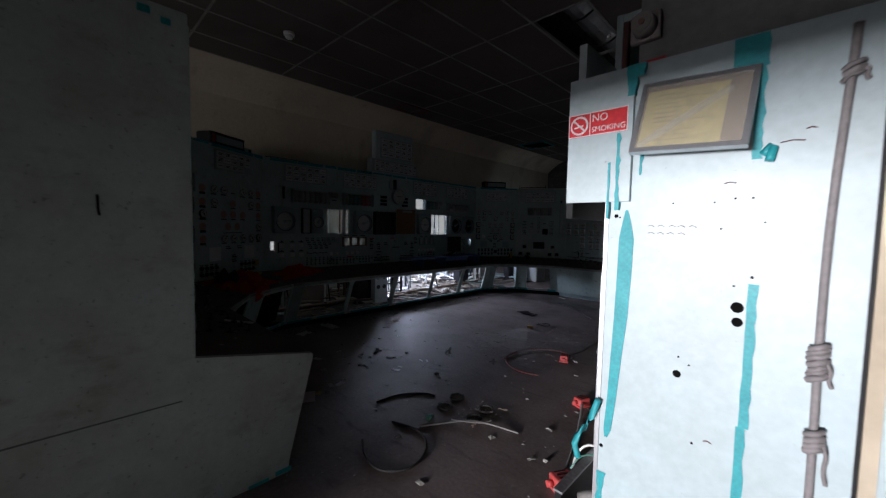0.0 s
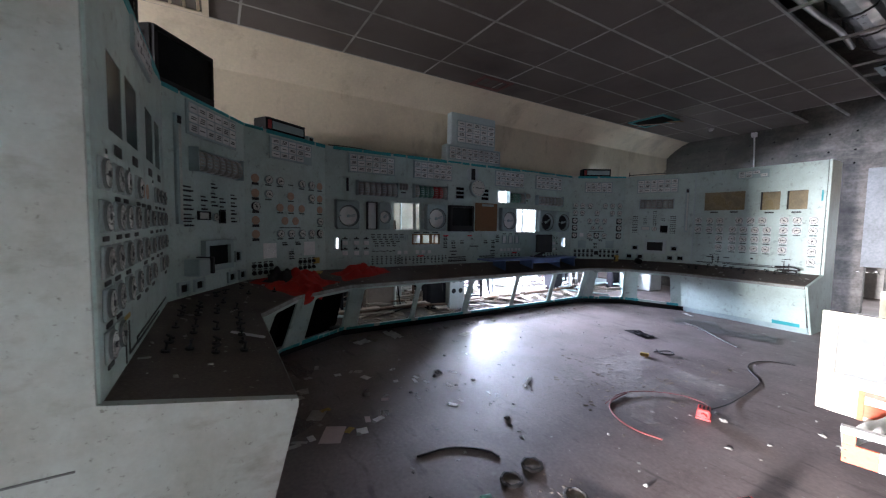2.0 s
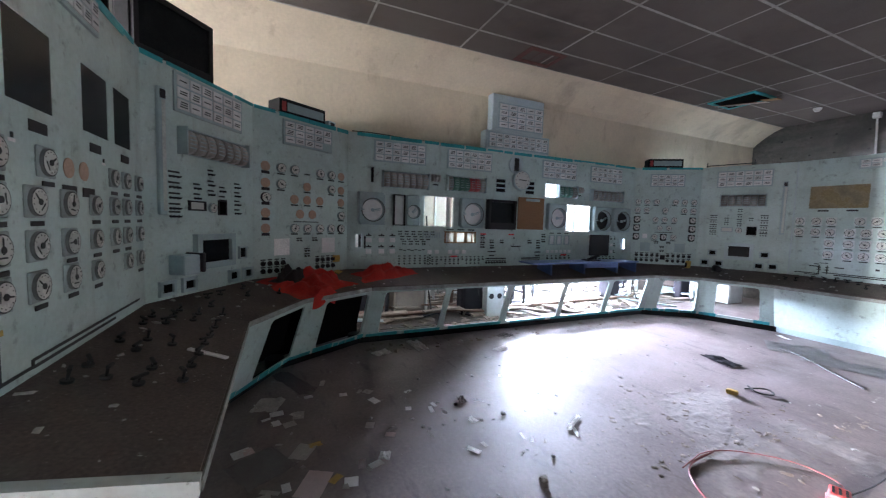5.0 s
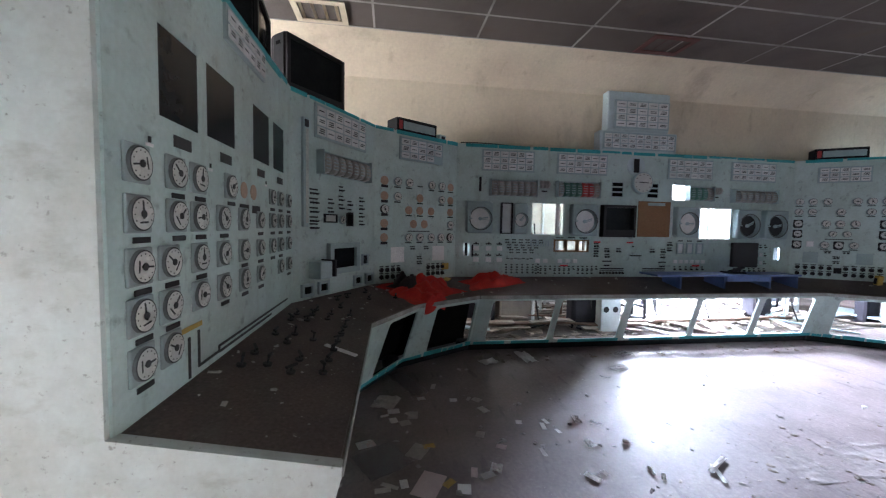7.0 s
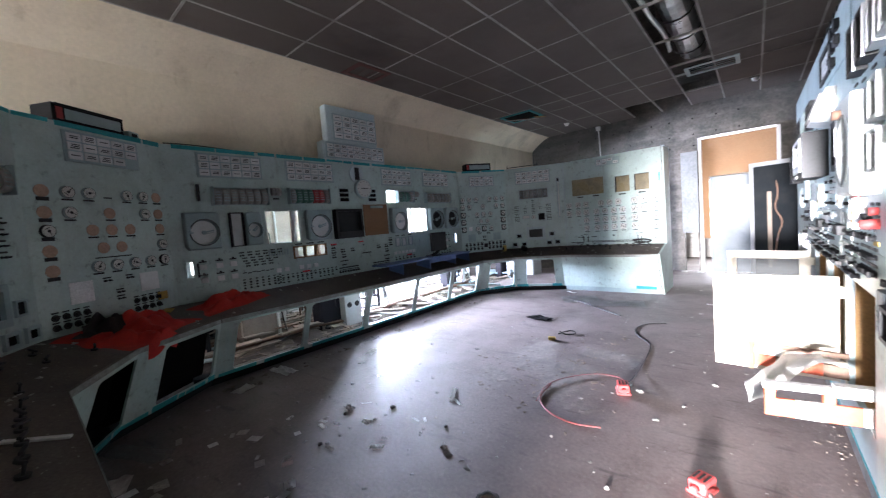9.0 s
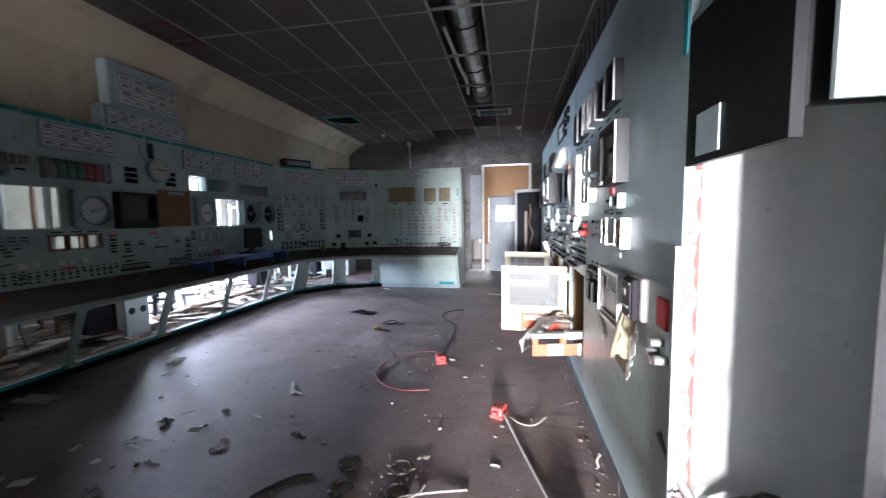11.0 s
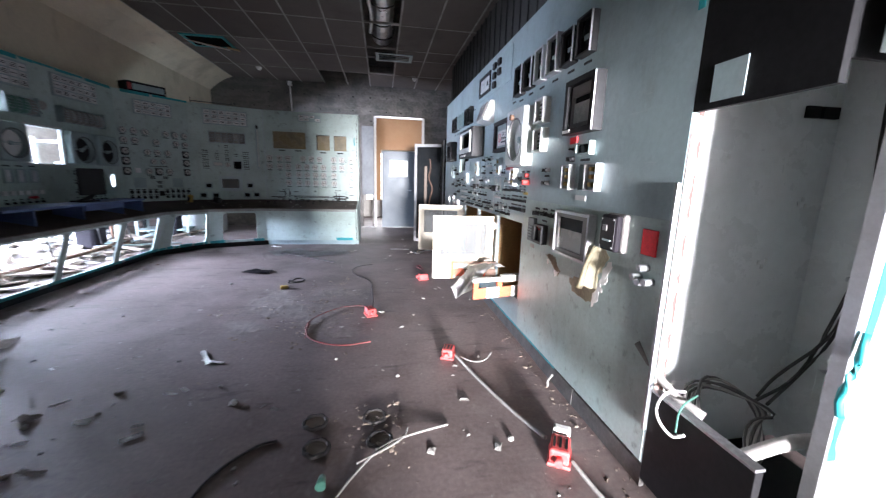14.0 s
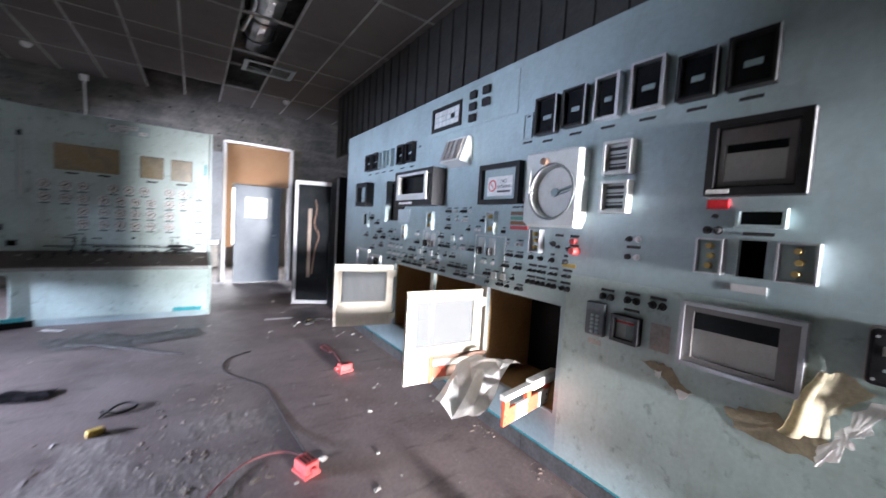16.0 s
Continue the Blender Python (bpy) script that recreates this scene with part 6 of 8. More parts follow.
for x, z, n, tail in ((0.054, 1.28, 7, 0.07), (0.058, 1.07, 4, 0.12), (0.074, 2.02, 3, 0.03)):
    for k in range(n):
        a, zz = rr.uniform(-0.007, 0.007), z + 0.014 * (k - n / 2)
        part("tape_wrap", tube([(x - 0.016, 1.368 + a, zz - 0.008), (x - 0.006, 1.358, zz + a), (x + 0.007, 1.357, zz + 0.004), (x + 0.018, 1.370, zz + 0.010 + a)], rr.uniform(0.006, 0.010), 7, 2), CONDUIT, CE)
    part("tape_tail", tube([(x + 0.014, 1.365, z), (x + 0.028, 1.362, z - tail * 0.3), (x + 0.022, 1.37, z - tail * 0.7), (x + 0.03, 1.375, z - tail)], 0.005, 6, 2), CONDUIT, CE)
# framed notice, leaning out at its foot
CLEARFILM = glass("clear scratched film", (0.75, 0.72, 0.62), 0.15, 0.22)
NF = thing("framed_notice", "tilted aluminium-framed yellow notice with cracked cover", "notice board", pose(-0.255, 1.335, 1.965, -20, 3, 0))
part("notice_frame", holed((-0.15, 0.15), (-0.125, 0.125), [(-0.135, 0.135, -0.11, 0.11)], lambda u, v, d: (u, d - 0.015, v), 0.02), SILVER, NF)
part("notice_back", box(-0.135, 0.135, -0.004, 0.004, -0.11, 0.11), FRAMEBROWN, NF)
part("notice_paper", box(-0.13, 0.085, -0.0065, -0.0045, -0.105, 0.095), YELLOWPAPER, NF, "yellow printed sheet")
rr = random.Random(8)
for k in range(11):
    part("print_line", box(-0.10, -0.10 + rr.uniform(0.05, 0.16), -0.0078, -0.0067, 0.075 - 0.016 * k, 0.0764 - 0.016 * k), BROWNBOARD, NF)
part("fold", box(-0.15, 0.13, -0.0086, -0.0079, -0.012, 0.012), CLEARFILM, NF, "pale crease across the cover", pose(-0.01, 0, -0.01, 0, -38, 0))
part("cover", box(-0.135, 0.135, -0.0115, -0.0105, -0.11, 0.11), CLEARFILM, NF, "clear scratched cover")
# no smoking sign
NS = thing("no_smoking_sign", "red and white no smoking sign on the cabinet end", "sign", pose(-0.66, 1.371, 1.955, 0, 0, 0))
part("sign_board", box(0.002, 0.215, -0.0025, 0, 0.0, 0.085), SIGNRED, NS)
part("sign_edge", holed((0.002, 0.215), (0.0, 0.085), [(0.005, 0.212, 0.003, 0.082)], lambda u, v, d: (u, d - 0.0035, v), 0.001), SIGNWHITE, NS)
part("sign_divider", box(0.082, 0.085, -0.0035, -0.0025, 0.0, 0.085), SIGNWHITE, NS)
bm = bmesh.new()
disc_into(bm, 0.043, 0.042, -0.0025, -0.0035, 0.034, 28)
part("sign_disc", bm, SIGNWHITE, NS)
part("ban_field", disc_into(bmesh.new(), 0.043, 0.042, -0.0035, -0.0041, 0.0275, 28), SIGNRED, NS)
part("ban_bar", box(-0.028, 0.028, -0.0046, -0.0041, -0.003, 0.003), SIGNWHITE, NS, "", pose(0.043, 0, 0.042, 0, 45, 0))
part("cigarette", box(-0.018, 0.016, -0.0044, -0.0041, -0.0028, 0.0028), SIGNWHITE, NS, "", pose(0.043, 0, 0.038, 0, -10, 0))


def lettering(text, parent, x, y, z, size, mat):
    c = bpy.data.curves.new("lettering", "FONT")
    c.body, c.size, c.extrude = text, size, 0.0004
    o = bpy.data.objects.new("lettering", c)
    me = bpy.data.meshes.new_from_object(o)
    bpy.data.objects.remove(o)
    me.materials.append(mat)
    ob = new("lettering", me)
    ob.parent = parent
    ob.matrix_basis = pose(x, y, z, 90, 0, 0)
    return ob


lettering("NO", NS, 0.09, -0.0035, 0.049, 0.036, SIGNWHITE)
lettering("SMOKING", NS, 0.09, -0.0035, 0.012, 0.0265, SIGNWHITE)
# the wall sheet's own notice
g = thing("no_smoking_notice", "small white no smoking notice in the black frame", "sign", panel_frame(RA, RB) @ pose(3.15, -0.0262, 1.71))
part("notice_card", box(0.0, 0.26, -0.001, 0.0, 0.0, 0.14), SIGNWHITE, g)
part("ban_disc", disc_into(bmesh.new(), 0.055, 0.075, -0.001, -0.002, 0.042, 24), SIGNRED, g)
part("ban_disc", disc_into(bmesh.new(), 0.055, 0.075, -0.002, -0.003, 0.032, 24), SIGNWHITE, g)
part("ban_bar", box(-0.035, 0.035, -0.0036, -0.003, -0.004, 0.004), SIGNRED, g, "", pose(0.055, 0, 0.075, 0, 45, 0))
lettering("NO", g, 0.14, -0.0015, 0.09, 0.04, INK), lettering("SMOKING", g, 0.105, -0.0015, 0.055, 0.032, INK)
part("print_line", box(0.11, 0.24, -0.002, -0.001, 0.025, 0.038), INK, g)
# grey pillar above, with the fire alarm sounder
PL = setting("pillar", box(-0.46, 1.45, 1.50, 1.9, 2.18, CEIL + 0.3), GREYWALL, "grey painted downstand beside the cabinet", "wall")
FA = thing("fire_alarm", "round dusty metal fire alarm sounder on a square box", "alarm", pose(-0.435, 1.497, 2.335))
part("back_box", box(-0.05, 0.05, -0.03, 0.0, -0.05, 0.05, 0.008), CONDUIT, FA)
part("sounder", disc_into(bmesh.new(), 0, 0, -0.03, -0.07, 0.042, 24, 0.85), TAUPE, FA)
part("sounder_face", disc_into(bmesh.new(), 0, 0, -0.07, -0.074, 0.03, 24), TAUPE, FA)
part("sounder_boss", disc_into(bmesh.new(), 0, 0, -0.074, -0.078, 0.010, 14), FRAMEBROWN, FA)
part("red_label", box(-0.45, -0.37, 1.494, 1.499, 2.205, 2.225), SIGNRED, PL, "small red label")

# ---- things on the console ----
def on_panel(i, u, y, z, turn=0.0):
    return panel_frame(JOINTS[i], JOINTS[i + 1]) @ pose(u, y, z, 0, 0, turn)


def monitor(m, w, h, d, label):
    """A picture-tube monitor: tapered case, bezel and bulging glass."""
    t = thing("monitor", label, "monitor", m)
    bm = bmesh.new()
    fr = [bm.verts.new((x, 0, z)) for x, z in ((-w / 2, 0), (w / 2, 0), (w / 2, h), (-w / 2, h))]
    md = [bm.verts.new((x, d * 0.35, z)) for x, z in ((-w / 2, 0), (w / 2, 0), (w / 2, h), (-w / 2, h))]
    bk = [bm.verts.new((x, d, z)) for x, z in ((-w * 0.36, 0), (w * 0.36, 0), (w * 0.36, h * 0.82), (-w * 0.36, h * 0.82))]
    for p, q in ((fr, md), (md, bk)):
        for k in range(4):
            bm.faces.new((p[k], p[(k + 1) % 4], q[(k + 1) % 4], q[k]))
    bm.faces.new(fr[::-1]), bm.faces.new(bk)
    bmesh.ops.bevel(bm, geom=bm.edges[:], offset=0.012, segments=2, affect="EDGES")
    c = part("case", bm, BLACK, t)
    part("bezel", holed((-w / 2 + 0.01, w / 2 - 0.01), (0.01, h - 0.01), [(-w / 2 + 0.045, w / 2 - 0.045, 0.07, h - 0.045)], lambda u, v, k: (u, k - 0.02, v), 0.019), KNOB, t)
    bm = bmesh.new()
    n = 6
    g = [[bm.verts.new((-w / 2 + 0.045 + (w - 0.09) * i / n, -0.003 - 0.012 * (1 - (2 * i / n - 1) ** 2) * (1 - (2 * j / n - 1) ** 2), 0.07 + (h - 0.115) * j / n)) for j in range(n + 1)] for i in range(n + 1)]
    for i in range(n):
        for j in range(n):
            bm.faces.new((g[i][j], g[i + 1][j], g[i + 1][j + 1], g[i][j + 1])).smooth = True
    part("tube_glass", bm, SCREEN, t)
    part("handle_recess", box(-w / 2 - 0.002, -w / 2 + 0.004, d * 0.12, d * 0.25, h * 0.8, h * 0.86), RECESS_SHADE, t)
    return t


monitor(on_panel(1, 0.36, 0.06, TOP + 0.002, -6), 0.66, 0.47, 0.42, "large black picture-tube monitor standing on the panel top")
monitor(on_panel(0, 1.62, 0.10, TOP + 0.002, 8), 0.50, 0.44, 0.42, "black picture-tube monitor standing on the panel top")


def readout(m, label):
    t = thing("digital_readout", label, "display", m, "readout boxes on the console")
    part("case", box(-0.29, 0.29, 0.0, 0.22, 0, 0.16, 0.008), BLACK, t)
    part("lens", box(-0.20, 0.26, -0.006, -0.001, 0.035, 0.125), CASEGREY, t, "pale grey readout lens")
    part("red_edge", box(-0.262, -0.215, -0.006, -0.001, 0.03, 0.13), REDGLASS, t)
    bm = bmesh.new()
    box_into(bm, -0.275, 0.275, -0.018, 0.0, 0.14, 0.155), box_into(bm, -0.275, 0.275, -0.018, 0.0, 0.005, 0.02)
    part("rim", bm, BLACK, t)


readout(on_panel(2, 0.60, 0.04, TOP + 0.008, 0), "black readout box with grey lens on the panel top")
readout(on_panel(4, 0.50, 0.03, TOP + 0.004, 0), "dusty black readout box with pale lens on the panel top")
t = thing("junction_box", "small grey junction box beside the readout", "box", on_panel(2, 1.0, 0.05, TOP + 0.006, 10))
part("shell", box(-0.06, 0.06, 0, 0.08, 0, 0.07, 0.006), CASEGREY, t), part("clip", box(-0.03, 0.03, -0.008, -0.001, 0.015, 0.05), KNOB, t)
t = thing("cable_run", "thin black cable lying along the panel top", "cable")
part("wire", tube([on_panel(3, u, 0.02, TOP + 0.012 + 0.012 * math.sin(5 * u)).translation for u in (0.05, 0.25, 0.5, 0.7, 0.9, 1.2)], 0.006, 6, 1), CABLEBLACK, t)
# stacked indicator boxes on the main panel
t = thing("indicator_cabinet", "pale blue stacked indicator cabinet with printed windows", "cabinet", on_panel(3, 0, 0, TOP + 0.002))
part("lower_case", box(1.96, 3.12, -0.03, 0.12, 0.0, 0.27, 0.006), PAINT_WHITE, t)
part("upper_case", box(2.06, 3.0, -0.02, 0.12, 0.273, 0.81, 0.02), PAINT_WHITE, t)
annunciator(t, 2.0, 3.09, 0.02, 0.25, 9, 3)
for k, o in enumerate([c for c in t.children if c.name.startswith("warning_bank")]):
    o.location.y -= 0.031
annunciator(t, 2.16, 2.98, 0.31, 0.69, 5, 4)
[c for c in t.children if c.name.startswith("warning_bank")][-1].location.y -= 0.021
t = thing("rail", "thin dark metal rail on the panel top", "rail", on_panel(5, 0, 0, TOP))
part("bar", tube([(0.05, 0.03, 0.03), (0.72, 0.03, 0.035)], 0.008), KNOB, t)
for u in (0.06, 0.70):
    part("foot", tube([(u, 0.03, 0.0), (u, 0.03, 0.09)], 0.006), KNOB, t)


BLACKCLOTH = material("black jacket cloth", (0.02, 0.018, 0.02), 0.9, dirt=(0.05, 0.04, 0.04), dirt_scale=8, bump=0.1)


def cloth(m, w, l, seed, label, hang=0.0, mat=None):
    """A heap of crumpled red cloth."""
    bm = bmesh.new()
    n = 34
    g = [[None] * (n + 1) for _ in range(n + 1)]
    for i in range(n + 1):
        for j in range(n + 1):
            x, y = (i / n - 0.5), (j / n - 0.5)
            r = math.hypot(x, y) * 2
            ang = math.atan2(y, x)
            edge = 0.75 + 0.25 * noise.noise(Vector((math.cos(ang) * 1.5, math.sin(ang) * 1.5, seed)))
            px, py = x * w * edge, y * l * edge
            fold = abs(noise.noise(Vector((px * 6, py * 6, seed * 3)))) * 0.19 + (0.5 - abs(noise.noise(Vector((px * 13, py * 13, seed * 5))))) * 0.05
            z = max(0.0, (1 - r ** 2)) * (0.035 + fold) + 0.004
            g[i][j] = bm.verts.new((px, py, z))
    for i in range(n):
        for j in range(n):
            bm.faces.new((g[i][j], g[i + 1][j], g[i + 1][j + 1], g[i][j + 1])).smooth = True
    if hang:
        for v in bm.verts:
            if v.co.y < -hang:
                d = -hang - v.co.y
                v.co.z -= d * 0.9
                v.co.y = -hang - d * 0.12
    t = thing("red_overalls", label, "cloth", m)
    part("cloth", bm, mat or REDCLOTH, t)
    return t


slope = -math.degrees(math.atan2(BACK_Z - FRONT_Z, 0.66))


def on_desk(i, u, d, turn=0.0, lift=0.0):
    """On the sloping desktop, d metres in front of panel i."""
    return on_panel(i, u, -d, desk_z(d) + 0.003 + lift) @ pose(0, 0, 0, -slope, 0, 0) @ pose(0, 0, 0, 0, 0, turn)


cloth(on_desk(2, 0.45, 0.32, 10), 1.15, 0.78, 2, "crumpled bright red overalls thrown on the desk")
cloth(on_desk(2, 0.30, 0.20, 40, 0.03), 0.55, 0.42, 13, "dark jacket lying on the red overalls", mat=BLACKCLOTH)
cloth(on_desk(3, 0.45, 0.24, 20), 1.10, 0.48, 5, "second heap of red cloth on the desk")
cloth(on_desk(2, 0.36, 0.60, 5), 0.38, 0.52, 9, "red cloth sleeve hanging over the desk edge", hang=0.06)
t = thing("yellow_tag", "crumpled yellow paper tag on the desk", "tag", on_desk(2, 1.0, 0.08, 30))
part("sheet", box(-0.06, 0.06, -0.04, 0.04, 0, 0.012, 0.003), YELLOW, t)
# blue tray on supports
t = thing("blue_tray", "long blue painted shelf board standing on the desk", "shelf", on_panel(3, 0, 0, 0))
part("board", box(2.55, 4.72, -0.52, -0.16, 0.94, 0.965, 0.004), BLUETRAY, t)
for u in (2.90, 3.55, 4.25, 4.68):
    z = desk_z(0.34) + 0.0
    part("bracket", box(u - 0.012, u + 0.012, -0.50, -0.18, desk_z(0.34) - 0.035, 0.94), BLUETRAY, t)
part("front_lip", box(3.56, 4.24, -0.524, -0.50, 0.875, 0.94, 0.003), BLUETRAY, t)
t = thing("desk_monitor", "black flat panel on a bent arm standing on the tray", "monitor", on_panel(3, 4.02, -0.30, 0.967, -8))
part("slab", box(-0.19, 0.17, -0.05, 0.0, 0.08, 0.42, 0.012), KNOB, t)
part("arm", tube([(-0.25, -0.08, 0.015), (-0.1, -0.05, 0.05), (0.02, -0.02, 0.1), (0.05, -0.01, 0.2)], 0.025, 8, 1), KNOB, t)
part("foot", box(-0.3, -0.05, -0.14, 0.02, 0.0, 0.02, 0.006), KNOB, t)


# levers on the wing desks
def lever(m, kind):
    t = thing("lever", "black T-handled control lever on the desk", "lever", m, "control levers on the desk")
    part("stem", kit(("stem", kind), lambda bm: (disc_into(bm, 0, 0, 0, -0.012, 0.022, 12), disc_into(bm, 0, 0, -0.012, -0.032 - 0.012 * kind, 0.006, 8)), KNOB), None, t, m=pose(0, 0, 0, -90, 0, 0))
    part("handle", kit(("handle", kind), lambda bm: box_into(bm, -0.040 + 0.034 * kind, 0.040, -0.008, 0.008, 0.030 + 0.012 * kind, 0.043 + 0.012 * kind, 0.004), KNOB), None, t)


rnd = random.Random(21)
for r, d in enumerate((0.12, 0.22, 0.34, 0.48)):
    for k in range(8):
        u = 0.62 + 0.17 * k + 0.05 * (r % 2)
        if rnd.random() < 0.72:
            lever(on_desk(0, u, d, rnd.uniform(-40, 40)), rnd.choice((0, 0, 1)))
for k in range(12):
    lever(on_desk(6, 0.10 + 0.12 * k, rnd.choice((0.10, 0.14, 0.30)), rnd.uniform(-40, 40)), rnd.choice((0, 1)))
for k in range(6):
    lever(on_desk(1, 0.25 + 0.14 * k, rnd.choice((0.15, 0.3, 0.42)), rnd.uniform(-60, 60)), 0)
t = thing("cable_coil", "coil of dark cable lying on the far desk", "cable", on_desk(6, 1.48, 0.22))
pts = [(0.13 * math.cos(a) * (1 + 0.2 * math.sin(a * 1.7)), 0.07 * math.sin(a) * (1 + 0.2 * math.cos(a * 2.3)), 0.014 + 0.004 * k) for k, a in enumerate(0.5 * q for q in range(36))]
part("coil", tube(pts, 0.010, 7, 1), CABLEBLACK, t)
t = thing("desk_tool", "yellow plastic tool standing on the desk", "tool", on_desk(4, 0.90, 0.16, 20))
part("body", box(-0.035, 0.035, -0.03, 0.03, 0, 0.13, 0.01), YELLOW, t), part("grip", box(-0.05, -0.03, -0.015, 0.015, 0.02, 0.10, 0.005), KNOB, t)
t = thing("dark_lump", "crushed black cup on the desk", "cup", on_desk(5, 0.32, 0.22, 20))
part("cup", disc_into(bmesh.new(), 0, 0, 0, -0.10, 0.06, 14, 0.8), KNOB, t, m=pose(0, 0, 0.055, 0, 0, 20))
t = thing("glass_tube", "pale green glass strip lying on the desk", "strip", on_desk(0, 1.02, 0.52, 62))
part("strip", box(-0.11, 0.11, -0.014, 0.014, 0, 0.012, 0.003), LAMPWHITE, t)


def crumbs(name, label, place, count, lo, hi, mat, seed, flat=0.5):
    """Many small broken bits as one heap of stuff."""
    rr = random.Random(seed)
    verts, faces = [], []
    for _ in range(count):
        m = place(rr)
        s = lo * (hi / lo) ** (rr.random() ** 2.5)
        q = Matrix.Rotation(rr.uniform(0, 6.28), 4, "Z") @ Matrix.Rotation(rr.uniform(-0.3, 0.3), 4, "X")
        b = len(verts)
        a, c, d = s * rr.uniform(0.6, 1.4), s * rr.uniform(0.4, 1.0), s * rr.uniform(0.25, 1.0) * flat
        for x, y, z in ((-1, -0.7, 0), (0.9, -1, 0), (1, 0.8, 0), (-0.6, 1, 0), (-0.5, -0.5, 1), (0.6, -0.3, 0.8), (0.3, 0.6, 1)):
            verts.append(m @ (q @ Vector((x * a, y * c, z * d))))
        faces += [tuple(b + k for k in f) for f in ((0, 1, 5, 4), (1, 2, 6, 5), (2, 3, 6), (3, 0, 4, 6), (4, 5, 6), (3, 2, 1, 0))]
    me = bpy.data.meshes.new(name)
    me.from_pydata([tuple(v) for v in verts], [], faces)
    me.materials.append(mat)
    return tagged(new(name, me), label, "debris", kind="stuff")


crumbs("desk_debris", "plaster crumbs and broken bits scattered on the desktops", lambda rr: (lambda i: on_desk(i, rr.uniform(0.05, (JOINTS[i + 1] - JOINTS[i]).length - 0.05), rr.uniform(0.04, 0.62)))(rr.choice((0, 0, 1, 2, 3, 3, 3, 4, 5, 6))), 260, 0.004, 0.028, CRUMB, 3)

# ---- floor: rubble, papers, cables and plugs ----
def floor_spot(rr):
    while True:
        x, y = rr.uniform(-5.4, -0.75), rr.uniform(0.9, 10.8)
        if x > -5.0 - 0.2 * rr.random() or 2.4 < y < 7.2:
            if not (y < 1.3 and x < -2.4) and not (y > 7.8 and x < -2.5):
                return pose(x, y, 0.0)


crumbs("rubble", "small plaster crumbs strewn over the floor", floor_spot, 650, 0.004, 0.03, CRUMB, 8)
crumbs("rubble_by_desk", "plaster bits and scraps scattered near the desk", lambda rr: pose(rr.gauss(-3.85, 0.5), rr.gauss(2.4, 0.6), 0), 80, 0.006, 0.026, CRUMB, 21, 0.6)
crumbs("rubble_along_desk", "heaped dirt and flakes along the console foot", lambda rr: (lambda s: pose(*(FOOT[3].lerp(FOOT[4], s) + Vector((rr.uniform(0.0, 0.35), 0))), 0))(rr.random()), 260, 0.006, 0.045, WOOD, 9)
crumbs("rubble_along_wall", "fine grit along the instrument wall's foot", lambda rr: pose(-0.69 - abs(rr.gauss(0, 0.06)), rr.uniform(1.4, 7.3), 0), 420, 0.004, 0.02, WOOD, 10)
crumbs("rough_patch", "rough patch of broken screed on the floor", lambda rr: pose(rr.gauss(-2.75, 0.35), rr.gauss(4.35, 0.5), 0), 500, 0.006, 0.028, WOOD, 12, 0.25)
crumbs("screed_edge", "ridge of broken screed on the floor", lambda rr: (lambda s: pose(-2.6 + rr.gauss(0, 0.06) + 0.25 * s, 3.6 + 2.2 * s, 0))(rr.random()), 200, 0.006, 0.026, WOOD, 14, 0.3)


SCREED = material("bared rough screed", (0.20, 0.168, 0.155), 0.85, dirt=(0.10, 0.082, 0.075), dirt_scale=7, dirt_amount=0.7, grain=28, grain_amount=0.25, bump=0.35)
bm = bmesh.new()
nx, ny = 46, 40
def screed(i, j):
    x, y = -3.30 + 1.30 * i / nx, 3.70 + 1.45 * j / ny
    p = Vector((x * 3, y * 3, 0.5))
    keep = 0.62 - max(abs(i / nx - 0.5), abs(j / ny - 0.5)) * 1.25 + 0.5 * noise.noise(p) + 0.22 * noise.noise(p * 4)
    return x, y, keep, 0.001 + 0.005 * max(0.0, noise.noise(Vector((x * 14, y * 9, 2))) + 0.35 * noise.noise(Vector((x * 45, y * 45, 7))))
sv = {}
for i in range(nx + 1):
    for j in range(ny + 1):
        x, y, keep, z = screed(i, j)
        sv[i, j] = (bm.verts.new((x, y, z)), keep)
for i in range(nx):
    for j in range(ny):
        q = [sv[i, j], sv[i + 1, j], sv[i + 1, j + 1], sv[i, j + 1]]
        if min(k for _, k in q) > 0.10:
            bm.faces.new([v for v, _ in q])
bmesh.ops.delete(bm, geom=[v for v in bm.verts if not v.link_faces], context="VERTS")
tagged(part("bared_screed", bm, SCREED), "rough bared screed where the floor covering is gone", "floor", kind="stuff")


def litter(x, y, w, l, turn, mat, seed, name, label, cat, curl=0.02, lift=0.0):
    """A crumpled sheet lying on the floor."""
    bm = bmesh.new()
    n = 10
    rr = random.Random(seed)
    g = [[bm.verts.new(((i / n - 0.5) * w * (1 + 0.1 * noise.noise(Vector((j, seed, 0)))), (j / n - 0.5) * l * (1 + 0.15 * noise.noise(Vector((i, seed, 4)))), 0.003 + lift + max(0, 0.32 * curl * (noise.noise(Vector((i * 0.45, j * 0.45, seed))) + 0.45)))) for j in range(n + 1)] for i in range(n + 1)]
    for i in range(n):
        for j in range(n):
            bm.faces.new((g[i][j], g[i + 1][j], g[i + 1][j + 1], g[i][j + 1]))
    bmesh.ops.solidify(bm, geom=bm.faces[:], thickness=0.0015)
    t = thing(name, label, cat, pose(x, y, 0.002, 0, 0, turn), "litter on the floor")
    part("sheet", bm, mat, t)


PINK = material("pinkish paper", (0.64, 0.53, 0.51), 0.8, dirt=(0.5, 0.40, 0.38), dirt_scale=9, dirt_amount=0.4, grain_amount=0.05, bump=0.02)
